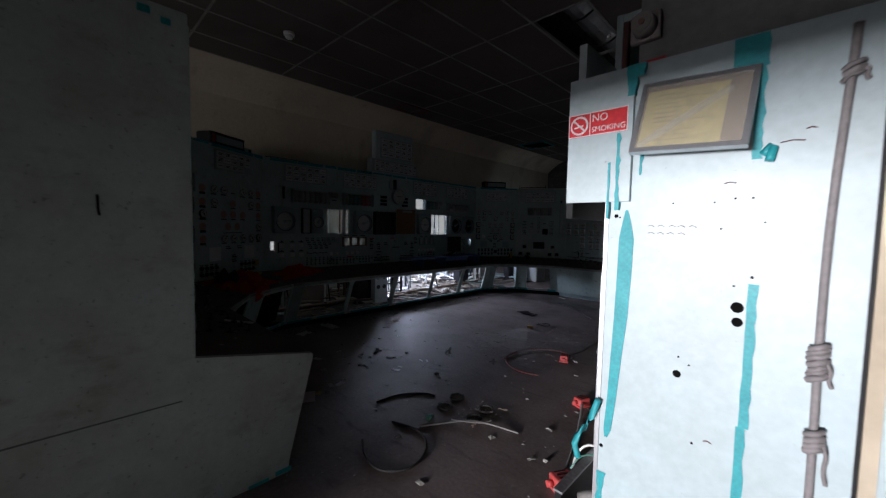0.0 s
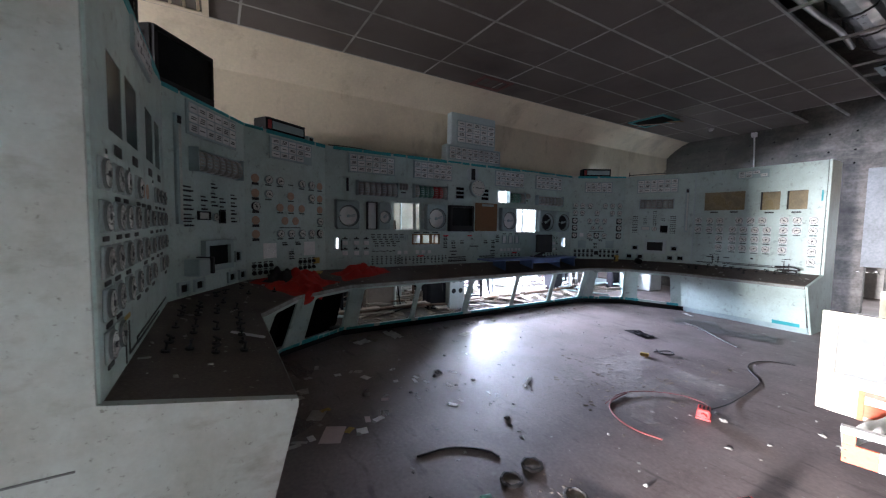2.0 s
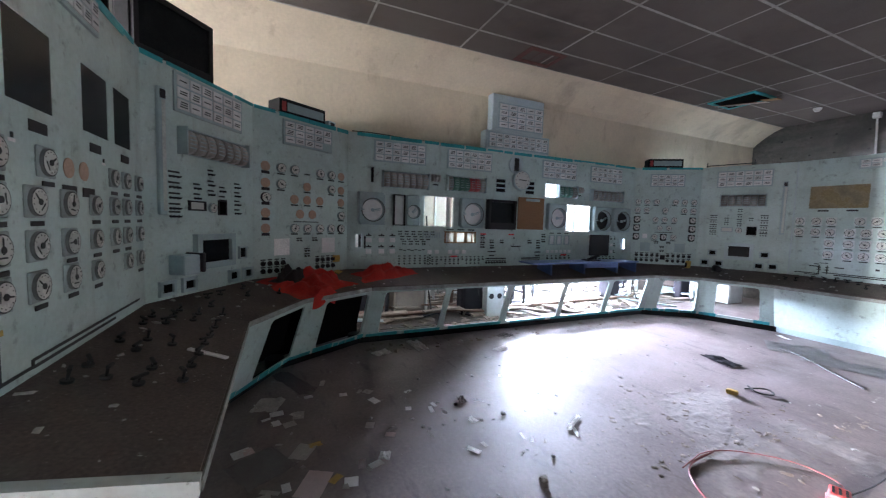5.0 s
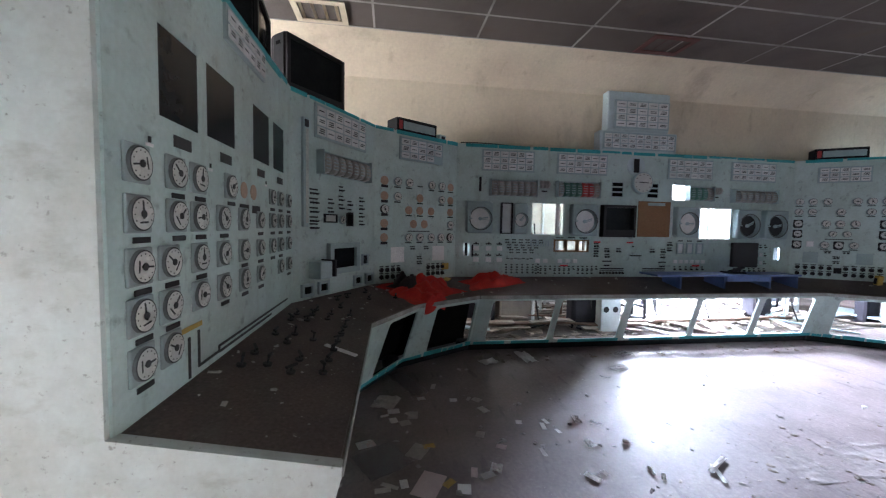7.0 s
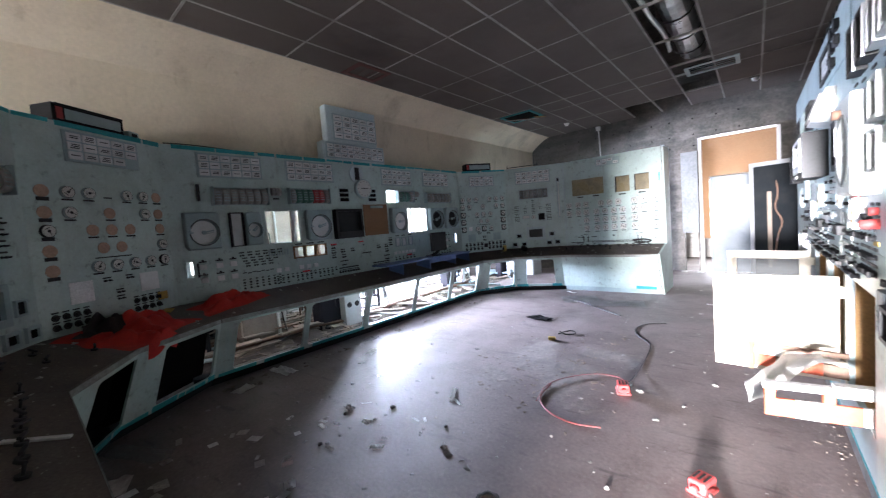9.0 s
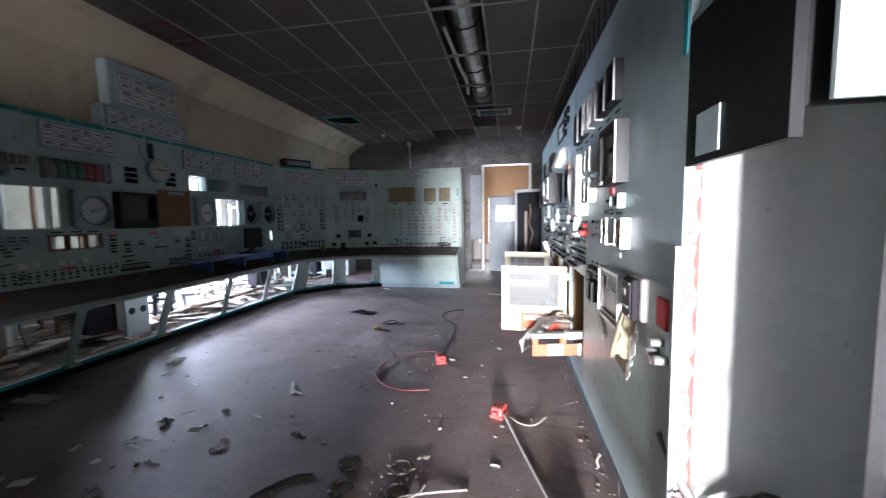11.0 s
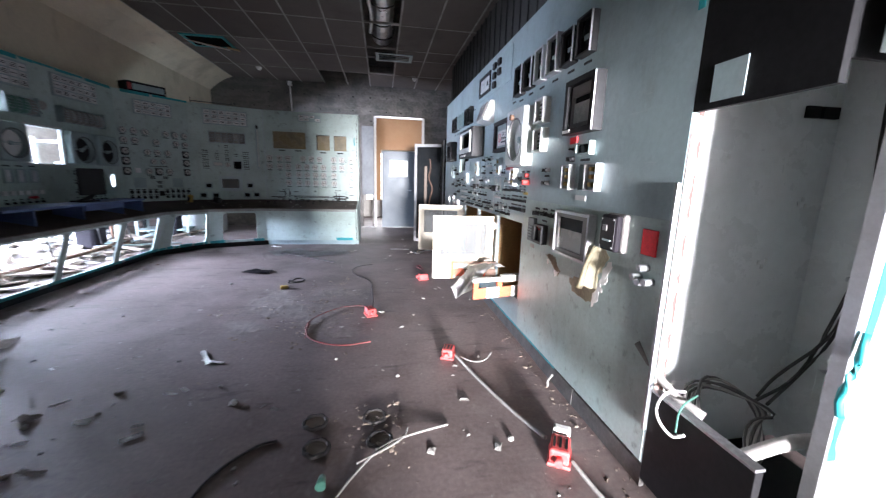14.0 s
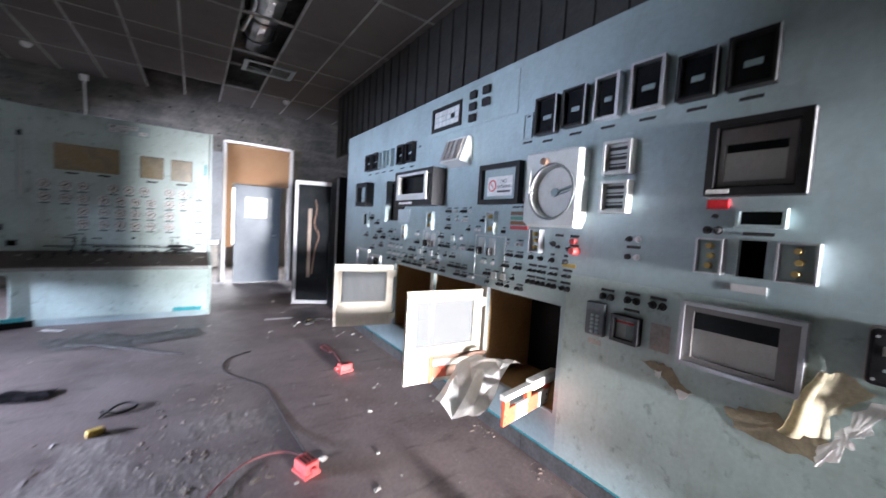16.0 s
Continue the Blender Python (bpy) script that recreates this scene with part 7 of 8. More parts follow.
litter(-3.20, 1.54, 0.15, 0.22, 62, PINK, 1, "paper_sheet", "pinkish sheet of paper lying flat on the floor", "paper", 0.005)
litter(-3.46, 1.26, 0.30, 0.30, 30, MESHGLASS, 2, "plastic_bag", "clear crumpled plastic bag on the floor", "bag", 0.03)
litter(-3.65, 1.14, 0.09, 0.11, 20, SIGNWHITE, 3, "paper_card", "small white printed card on the floor", "paper", 0.004)
litter(-3.53, 1.50, 0.12, 0.16, 60, PAPER, 4, "paper_sheet", "folded paper scrap beside a yellow wrapper", "paper", 0.02)
litter(-3.58, 1.58, 0.05, 0.08, 10, YELLOW, 5, "wrapper", "yellow wrapper on the floor", "wrapper", 0.02)
litter(-3.20, 1.66, 0.05, 0.08, 40, YELLOW, 15, "wrapper", "yellow paper scrap under a sheet", "wrapper", 0.005)
litter(-4.61, 1.48, 0.16, 0.55, 115, MESHGLASS, 6, "plastic_film", "torn strip of clear film by the desk foot", "film", 0.08)
litter(-4.25, 1.28, 0.20, 0.22, 70, PAPER, 7, "paper_sheet", "crumpled paper by the desk foot", "paper", 0.05)
litter(-5.10, 2.42, 0.14, 0.20, 20, SHEET, 8, "plastic_film", "crumpled white film by the desk foot", "film", 0.08)
litter(-5.22, 2.90, 0.16, 0.34, 95, SHEET, 9, "paper_sheet", "white sheet against the desk foot", "paper", 0.06)
litter(-5.20, 4.15, 0.16, 0.22, 15, MESHGLASS, 10, "plastic_film", "clear crumpled film at the desk foot", "film", 0.10)
litter(-3.30, 1.98, 0.07, 0.08, 65, SHEET, 11, "plastic_film", "crumpled film on the dark floor", "film", 0.05)
litter(-4.79, 3.83, 0.12, 0.22, 20, PAPER, 12, "paper_sheet", "curled paper sheet on the floor", "paper", 0.03)
litter(-3.60, 6.05, 0.20, 0.38, 75, RUBBER, 13, "rubber_mat", "dark rubber sheet curling on the floor", "mat", 0.06)
litter(-3.86, 8.02, 0.06, 0.22, 60, SHEET, 14, "paper_roll", "white paper strip by the far desk", "paper", 0.03)
litter(-3.50, 7.50, 0.6, 0.5, 30, CABLEGREY, 16, "floor_flap", "lifted grey flap of floor covering", "flooring", 0.03)
litter(-2.90, 7.35, 0.9, 0.4, 15, CABLEGREY, 17, "floor_flap", "lifted grey flap of floor covering", "flooring", 0.03)
rr_bits = random.Random(63)
for k in range(22):
    x, y = rr_bits.uniform(-4.55, -3.1), rr_bits.uniform(1.15, 2.1)
    litter(x, y, rr_bits.uniform(0.03, 0.08), rr_bits.uniform(0.05, 0.12), rr_bits.uniform(0, 180), rr_bits.choice((PAPER, SHEET, PINK, SIGNWHITE)), 40 + k, "paper_scrap", "small torn paper scrap on the dark floor", "paper", rr_bits.uniform(0.003, 0.012))
for k in range(14):
    x, y = rr_bits.uniform(-4.3, -3.0), rr_bits.uniform(2.2, 3.4)
    litter(x, y, rr_bits.uniform(0.02, 0.05), rr_bits.uniform(0.04, 0.10), rr_bits.uniform(0, 180), rr_bits.choice((SHEET, PAPER, SHEET)), 70 + k, "plaster_flake", "curled white flake lying on the floor", "flake", rr_bits.uniform(0.004, 0.014))
litter(-3.17, 3.43, 0.035, 0.26, 30, SHEET, 18, "paper_strip", "bent white strip on the floor", "paper", 0.03)
litter(-3.09, 3.36, 0.03, 0.18, 68, SHEET, 28, "paper_strip", "bent white strip on the floor", "paper", 0.02)
litter(-3.80, 2.78, 0.06, 0.12, 80, PAPER, 19, "paper_scrap", "crumpled paper scraps on the floor", "paper", 0.04)
litter(-1.50, 7.72, 0.08, 0.36, 85, SHEET, 20, "white_strip", "white strip lying by the cabinet door", "strip", 0.005)
t = thing("plastic_bottle_piece", "green broken bottle piece on the floor", "bottle", pose(-2.13, 2.10, 0.022))
part("shard", disc_into(bmesh.new(), 0, 0, -0.03, 0.03, 0.024, 9, 0.6), GREEN, t)
t = thing("yellow_block", "yellow rubber block on the floor", "block", pose(-3.03, 5.22, 0, 0, 0, 20))
part("block", box(-0.05, 0.04, -0.028, 0.028, 0, 0.04, 0.012), YELLOW, t)


def lump(x, y, s, seed, label="broken plaster lump on the floor"):
    bm = bmesh.new()
    bmesh.ops.create_icosphere(bm, subdivisions=2, radius=s)
    for v in bm.verts:
        v.co *= 0.6 + 0.7 * abs(noise.noise(v.co / s * 1.6 + Vector((seed, seed * 2, 0))))
        v.co.z = max(v.co.z * 0.7 + s * 0.3, 0)
    t = thing("plaster_lump", label, "rubble", pose(x, y, 0.0, 0, 0, seed * 40), "loose lumps on the floor")
    part("lump", bm, CRUMB, t)


for k, (x, y, s) in enumerate(((-2.75, 2.80, 0.055), (-3.53, 2.33, 0.04), (-3.48, 2.99, 0.05), (-3.46, 2.78, 0.03), (-1.17, 2.28, 0.04), (-3.75, 2.70, 0.04), (-4.2, 3.1, 0.04), (-2.55, 2.25, 0.03), (-1.10, 3.22, 0.03), (-2.2, 3.3, 0.025), (-1.75, 3.0, 0.03), (-2.9, 3.0, 0.03), (-4.3, 4.4, 0.03), (-1.3, 7.4, 0.05))):
    lump(x, y, s * 0.6, k + 1)


def fitting(x, y):
    """A round floor box with its broken ring and dirt inside."""
    t = thing("floor_socket", "broken round floor socket full of dirt", "socket", pose(x, y, 0.002), "round floor sockets")
    bm = bmesh.new()
    n = 24
    rings = [[bm.verts.new((r * math.cos(2 * math.pi * k / n), r * math.sin(2 * math.pi * k / n), z + 0.004 * math.sin(k * 1.7))) for k in range(n)] for r, z in ((0.072, 0.0), (0.068, 0.014), (0.056, 0.016), (0.05, 0.003))]
    for p, q in zip(rings, rings[1:]):
        for k in range(n):
            bm.faces.new((p[k], p[(k + 1) % n], q[(k + 1) % n], q[k]))
    part("ring", bm, CABLEBLACK, t)
    part("dirt", disc_into(bmesh.new(), 0, 0, 0.0, -0.006, 0.051, 18), WOOD, t, m=pose(0, 0, 0, -90, 0, 0))


for x, y in ((-2.23, 2.55), (-2.19, 2.34), (-1.90, 2.56), (-1.87, 2.36)):
    fitting(x, y)
crumbs("socket_rubble", "broken screed heaped round the floor sockets", lambda rr: pose(rr.gauss(-1.88, 0.07), rr.gauss(2.44, 0.12), 0.01), 90, 0.006, 0.024, WOOD, 15)


def plug_block(x, y, turn, s=1.0, label="red plastic cable coupler lying on the floor"):
    t = thing("cable_coupler", label, "coupler", pose(x, y, 0.0, 0, 0, turn), "red couplers on the floor")
    part("housing", box(-0.07 * s, 0.07 * s, -0.05 * s, 0.05 * s, 0.012, 0.09 * s, 0.012), REDPLASTIC, t)
    part("skirt", box(-0.078 * s, 0.078 * s, -0.058 * s, 0.058 * s, 0.0, 0.02, 0.006), REDPLASTIC, t)
    for k in (-0.03, 0.0, 0.03):
        part("slot", box(-0.04 * s, 0.04 * s, k * s - 0.006, k * s + 0.006, 0.0895 * s, 0.0925 * s), KNOB, t)
    part("gland", tube([(-0.07 * s, 0, 0.045), (-0.11 * s, 0, 0.045)], 0.02 * s, 10), REDPLASTIC, t)
    return t


plug_block(-1.97, 4.22, 110, 0.9), plug_block(-1.34, 3.26, 70, 0.88), plug_block(-1.29, 5.53, 10, 0.9, "red coupler with a white end lying on the floor")
g = plug_block(-0.97, 2.12, 60, 0.98, "large red coupler with a white socket end")
part("white_end", box(0.085, 0.14, -0.045, 0.045, 0.01, 0.10, 0.012), SHEET, g)


def floor_cable(points, r, mat, label, seed=0):
    t = thing("loose_cable", label, "cable")
    part("cable", tube([(x, y, r + z) for x, y, z in points], r, 7, 2), mat, t)


floor_cable([(-1.30, 3.18, 0.04), (-1.20, 2.9, 0.0), (-1.08, 2.5, 0.0), (-1.0, 2.22, 0.03)], 0.011, CABLEGREY, "grey cable between two red couplers")
floor_cable([(-0.95, 2.04, 0.04), (-0.90, 1.85, 0.0), (-0.82, 1.60, 0.0), (-0.78, 1.2, 0.0)], 0.011, CABLEGREY, "grey cable running under the cabinet")
floor_cable([(-1.26, 3.2, 0.02), (-1.18, 3.14, 0), (-1.08, 3.12, 0.01), (-1.0, 3.22, 0.03)], 0.006, CABLEGREY, "short curl of grey wire")
floor_cable([(-2.5, 3.69, 0.01), (-2.57, 4.06, 0.02), (-2.3, 4.46, 0.01), (-2.05, 4.48, 0.01), (-1.97, 4.3, 0.04)], 0.0035, CABLERED, "red wire curving to the coupler")
floor_cable([(-2.53, 4.05, 0.01), (-2.52, 3.75, 0), (-2.35, 3.58, 0), (-2.15, 3.52, 0.0), (-1.95, 3.56, 0.01)], 0.006, CABLERED, "thick reddish cable on the floor")
floor_cable([(-1.95, 4.30, 0.05), (-1.95, 4.55, 0.02), (-1.96, 4.75, 0), (-1.98, 5.3, 0), (-2.02, 5.55, 0), (-2.21, 5.78, 0), (-2.30, 6.04, 0), (-2.24, 6.33, 0), (-2.0, 6.45, 0)], 0.0045, CABLEBLACK, "dusty cable snaking over the floor")
floor_cable([(-1.28, 5.6, 0.04), (-1.25, 5.8, 0), (-1.22, 6.1, 0), (-1.25, 6.38, 0), (-1.32, 6.28, 0), (-1.26, 6.05, 0.01)], 0.006, CABLERED, "red cable loop beside the coupler")
floor_cable([(-2.26, 1.52, 0), (-2.05, 1.40, 0), (-1.85, 1.40, 0), (-1.74, 1.58, 0), (-1.86, 1.83, 0), (-2.08, 1.92, 0), (-2.31, 1.84, 0)], 0.008, CABLEBLACK, "loop of dark cable on the floor")
floor_cable([(-2.67, 1.95, 0), (-2.66, 2.2, 0), (-2.5, 2.4, 0), (-2.4, 2.42, 0)], 0.007, CABLEBLACK, "bent dark cable on the floor")
floor_cable([(-2.1, 1.95, 0), (-1.98, 2.16, 0), (-1.85, 2.30, 0.02), (-1.7, 2.36, 0.02), (-1.49, 2.44, 0)], 0.007, CABLEGREY, "dusty cable by the floor sockets")
floor_cable([(-1.98, 2.2, 0.01), (-1.85, 2.26, 0.02), (-1.74, 2.34, 0.02), (-1.72, 2.4, 0.03)], 0.006, CABLEGREY, "thin wire by the floor sockets")
floor_cable([(-3.05, 5.45, 0), (-2.95, 5.62, 0.02), (-2.83, 5.53, 0.01), (-2.95, 5.45, 0), (-3.05, 5.5, 0.02)], 0.008, CABLEBLACK, "tangle of dark wire on the floor")
floor_cable([(-0.74, 2.75, 0), (-0.76, 2.72, 0.06), (-0.75, 2.68, 0.12)], 0.008, CABLEGREY, "stub of cable by the wall")
floor_cable([(-3.6, 7.35, 0), (-3.3, 7.2, 0.01), (-3.0, 6.9, 0.01), (-2.6, 6.6, 0)], 0.008, CABLEBLACK, "dark cable across the far floor")

# ---- striped barrier and sheeting by the lockers ----
t = thing("barrier_board", "orange and white striped barrier board lying in the locker", "barrier", pose(-1.08, 3.565, 0.362, 0, 0, 11))
for k in range(4):
    part("stripe", box(0.125 * k, 0.125 * k + 0.1245, -0.010, 0.010, 0.0, 0.095, 0.002), ORANGE if k % 2 == 0 else SIGNWHITE, t)
for x in (0.0, 0.23, 0.455):
    part("clip", box(x, x + 0.045, -0.014, 0.014, 0.096, 0.15, 0.002), ORANGE, t)
part("top_rail", box(-0.01, 0.27, -0.022, 0.022, 0.15, 0.185, 0.004), SIGNWHITE, t), part("top_rail", box(0.27, 0.58, -0.03, 0.03, 0.142, 0.20, 0.004), SIGNWHITE, t)
for x in (0.012, 0.24, 0.47):
    for z in (0.02, 0.06):
        part("rivet", disc_into(bmesh.new(), x, z, -0.010, -0.014, 0.006, 8), FRAMEBROWN, t)
t = thing("barrier_board", "second orange barrier board behind the sheeting", "barrier", pose(-1.12, 4.25, 0.362, 0, 0, -8))
for k in range(4):
    part("stripe", box(0.11 * k, 0.11 * k + 0.1095, -0.010, 0.010, 0.03, 0.11, 0.002), (ORANGE, FRAMEBROWN)[k % 2], t)
part("end_post", box(-0.03, 0.0, -0.015, 0.015, 0.0, 0.19, 0.004), BROWNBOARD, t), part("top_rail", box(0.0, 0.44, -0.015, 0.015, 0.16, 0.19, 0.004), FRAMEBROWN, t)
part("plate", box(0.03, 0.14, -0.006, 0.006, 0.111, 0.159), SHEET, t)
bm = bmesh.new()
n = 7
corner = [Vector(p) for p in ((-0.84, 4.16, 0.545), (-0.74, 3.78, 0.60), (-1.08, 3.70, 0.37), (-1.15, 4.10, 0.31))]
g = [[None] * (n + 1) for _ in range(n + 1)]
for i in range(n + 1):
    for j in range(n + 1):
        a, b = i / n, j / n
        p = corner[0].lerp(corner[1], a).lerp(corner[3].lerp(corner[2], a), b)
        p.z += 0.10 * math.sin(math.pi * min(1, b * 1.15)) * (0.6 + 0.4 * a) - 0.07 * b * b * math.sin(math.pi * a) + 0.05 * noise.noise(Vector((a * 3.3, b * 3.3, 5.1)))
        p.x -= 0.03 * noise.noise(Vector((a * 4, b * 4, 9.3))) + 0.03 * b
        p.y += 0.03 * noise.noise(Vector((a * 4, b * 4, 1.7)))
        g[i][j] = bm.verts.new(p)
for i in range(n):
    for j in range(n):
        if (i + j) % 2:
            bm.faces.new((g[i][j], g[i + 1][j], g[i + 1][j + 1])), bm.faces.new((g[i][j], g[i + 1][j + 1], g[i][j + 1]))
        else:
            bm.faces.new((g[i][j], g[i + 1][j], g[i][j + 1])), bm.faces.new((g[i + 1][j], g[i + 1][j + 1], g[i][j + 1]))
bmesh.ops.solidify(bm, geom=bm.faces[:], thickness=0.002)
t = thing("plastic_sheeting", "stiff creased white sheeting draped over the barrier boards", "sheeting")
part("sheet", bm, SHEET, t)

# ---- far end: door, lining, cabinet door ----
D1 = thing("door_1", "blue-grey door standing ajar with a small bright window", "door", pose(-1.83, 10.95, 0.02, 0, 0, 3), kind="structure")
part("leaf", holed((0, 0.90), (0, 2.06), [(0.20, 0.70, 1.38, 1.82)], lambda u, v, d: (u, d, v), 0.045), DARKBLUE, D1)
part("pane", box(0.19, 0.71, 0.02, 0.024, 1.37, 1.83), MESHGLASS, D1).visible_shadow = False
part("handle", tube([(0.80, -0.01, 1.02), (0.80, -0.05, 1.02), (0.72, -0.05, 1.02)], 0.01), SILVER, D1)
part("kick_plate", box(0.03, 0.87, -0.004, -0.001, 0.02, 0.22), DARKBLUE, D1)
FRM = setting("door_frame", box(-2.04, -1.98, 11.10, 11.36, 0.0, 2.98), PLASTER, "chipped whitewashed door reveal", "door frame")
part("frame_side", box(-0.74, -0.68, 11.10, 11.36, 0.0, 2.98), PLASTER, FRM)
part("frame_head", box(-1.98, -0.74, 11.08, 11.3, 2.94, 2.985), SILVER, FRM)
part("head_board", box(-1.98, -0.74, 11.18, 11.21, 2.12, 2.94), BROWNBOARD, FRM, "brown hardboard above the door")
part("side_board", box(-1.98, -1.86, 11.17, 11.20, 0.75, 2.12), BROWNBOARD, FRM)
setting("pier", box(-2.36, -2.05, 10.98, 11.195, 0.9, 2.7), GREYWALL, "rough grey plastered pier beside the door", "wall")
crumbs("pier_rubble", "broken blocks round the hole in the wall", lambda rr: pose(rr.uniform(-2.4, -2.0), rr.uniform(10.9, 11.2), rr.choice((0, 0, 0, 0.8))), 40, 0.02, 0.07, PLASTER, 18)
t = thing("glazed_screen", "tall dark glass screen in a steel frame, standing askew", "screen", pose(-1.16, 8.55, 0.03, 0, 0, -22))
part("frame", holed((0, 0.62), (0, 2.05), [(0.05, 0.57, 0.06, 1.99)], lambda u, v, d: (u, d, v), 0.04), SILVER, t)
part("dark_glass", box(0.04, 0.58, 0.015, 0.022, 0.05, 2.0), SCREEN, t)
part("cable_loom", tube([(0.33, 0.0, 1.75), (0.36, -0.01, 1.55), (0.30, -0.01, 1.35), (0.42, -0.015, 1.15), (0.34, -0.01, 0.95), (0.30, -0.01, 0.5)], 0.010, 7, 2), FRAMEBROWN, t)
part("rail", box(0.22, 0.27, 0.0, 0.013, 0.45, 1.6), WOOD, t)
t = thing("tall_cabinet", "tall dark cabinet standing at the wall's far end", "cabinet", pose(-0.55, 7.95, 0))
part("body", box(-0.08, 0.9, 0.0, 0.9, 0.0, 2.15, 0.01), BLACK, t), part("trim", box(-0.10, -0.081, 0.0, 0.03, 0.0, 2.12), SILVER, t)
t = thing("wire_pile", "small heap of dark wire and yellow bits on the floor", "wire", pose(-1.08, 7.35, 0))
for k in range(4):
    part("wire", tube([(0.18 * math.cos(k + a), 0.12 * math.sin(2 * k + a), 0.015 + 0.02 * abs(math.sin(a * 3 + k))) for a in (0, 0.7, 1.4, 2.1, 2.8, 3.5)], 0.012, 6, 1), CABLEBLACK, t)
part("bit", box(-0.1, -0.04, 0.02, 0.07, 0, 0.04, 0.008), YELLOW, t)
t = thing("wall_pipe", "thin white pipe hanging on the concrete wall", "pipe", pose(-4.15, 11.17, 0))
part("pipe", tube([(0, 0, 3.70), (0, -0.01, 3.62), (0.01, 0, 3.4), (0.03, 0, 2.7)], 0.016, 8, 1), SIGNWHITE, t), part("bracket", box(-0.05, 0.05, -0.06, 0.02, 3.62, 3.72, 0.006), SIGNWHITE, t)
# tie holes in the concrete
CW = thing("concrete_marks", "rows of dark tie holes in the concrete wall", "wall")
for x in [-5.5 + 0.42 * k for k in range(11)]:
    for z in (2.85, 3.10, 3.45):
        part("tie_hole", disc_into(bmesh.new(), x + 0.03 * math.sin(x * 9 + z), z, FARY - 0.0005, FARY - 0.002, 0.018, 10), RECESS_SHADE, CW)
for z in (2.95, 3.28, 3.6):
    part("board_joint", box(-5.9, -2.1, FARY - 0.004, FARY - 0.0005, z, z + 0.008), CONCRETE, CW)

# ---- ceiling fittings ----
def detector(x, y):
    t = thing("smoke_detector", "white round smoke detector on the ceiling", "detector", pose(x, y, CEIL - 0.004, 90, 0, 0), "ceiling detectors")
    part("base", disc_into(bmesh.new(), 0, 0, 0, -0.03, 0.06, 20, 0.95), SIGNWHITE, t), part("head", disc_into(bmesh.new(), 0, 0, -0.03, -0.06, 0.045, 20, 0.8), SIGNWHITE, t)


for x, y in ((-4.57, 10.11), (-1.05, 10.12), (-4.25, 1.85)):
    detector(x, y)


def vent(x0, x1, y0, y1, mat, label):
    t = thing("ceiling_vent", label, "vent", pose(0, 0, CEIL - 0.006))
    part("frame", holed((x0, x1), (y0, y1), [(x0 + 0.06, x1 - 0.06, y0 + 0.06, y1 - 0.06)], lambda u, v, d: (u, v, -0.012 + d), 0.012), mat, t)
    # Black sheet in place of the shaded space above the vent.
    part("backing", box(x0 + 0.05, x1 - 0.05, y0 + 0.05, y1 - 0.05, 0.02, 0.03), RECESS_SHADE, t)
    n = 4
    for k in range(n):
        y = y0 + 0.09 + (y1 - y0 - 0.18) * k / (n - 1)
        part("slat", box(x0 + 0.06, x1 - 0.06, -0.02, 0.02, -0.002, 0.002), mat, t, "", pose(0, y, 0.005, 35, 0, 0))


vent(-1.95, -1.23, 8.42, 8.90, CASEGREY, "grey square ceiling vent with slats")
t = thing("ceiling_vent", "teal ceiling vent with its grille hanging down", "vent", pose(0, 0, CEIL - 0.006))
part("frame", holed((-5.32, -4.60), (8.24, 8.86), [(-5.27, -4.65, 8.29, 8.81)], lambda u, v, d: (u, v, -0.02 + d), 0.02), TEAL, t)
# Black sheet in place of the shaded opening.
part("backing", box(-5.27, -4.65, 8.29, 8.81, -0.012, -0.008), RECESS_SHADE, t)
vent(-5.46, -5.05, 4.25, 4.82, RUST, "rusty ceiling vent in the tiles")
vent(-5.48, -5.06, 0.28, 0.82, CREAM, "ceiling vent with peeling rim")
t = thing("hanging_grille", "bent vent grille hanging from the ceiling", "vent", pose(-5.0, 8.6, CEIL - 0.06, 10, 6, 14))
for k in range(4):
    part("blade", box(-0.36, 0.36, -0.15 + 0.09 * k, -0.11 + 0.09 * k, -0.003, 0.003), SILVER if k % 2 else BROWNBOARD, t)
part("tile_stub", box(0.32, 0.52, -0.2, 0.14, 0.02, 0.03), OCHRE, t)
t = thing("duct", "foil-wrapped air duct above the missing tiles", "duct", pose(0, 0, CEIL + 0.09))
bm = bmesh.new()
n, segs = 14, 46
rings = []
for s in range(segs):
    y = 3.3 + 5.2 * s / (segs - 1)
    rr = 0.17 + 0.012 * (s % 2) + 0.015 * noise.noise(Vector((y * 2, 0, 0)))
    rings.append([bm.verts.new((-1.82 + rr * math.cos(2 * math.pi * k / n), y, 0.2 + rr * 0.8 * math.sin(2 * math.pi * k / n))) for k in range(n)])
for p, q in zip(rings, rings[1:]):
    for k in range(n):
        bm.faces.new((p[k], p[(k + 1) % n], q[(k + 1) % n], q[k]))
part("duct_skin", bm, FOIL, t)
for k, y in enumerate((3.9, 4.6, 5.3, 6.0, 6.7, 7.4, 8.0)):
    part("strap", tube([(-2.06, y, 0.3), (-2.03, y, 0.05), (-1.82, y + 0.03, -0.01), (-1.62, y, 0.06), (-1.6, y, 0.3)], 0.012, 6, 1), CABLEBLACK, t)
part("lagging", tube([(-2.07, 5.2, 0.02), (-2.02, 5.8, -0.03), (-2.05, 6.4, 0.03), (-1.98, 7.0, 0.0), (-2.04, 7.8, 0.04)], 0.03, 7, 2), SILVER, t)

# ---- the room behind the console ----
KHAKI = material("cream painted board", (0.42, 0.37, 0.30), 0.7, dirt=(0.27, 0.22, 0.16), dirt_scale=3)
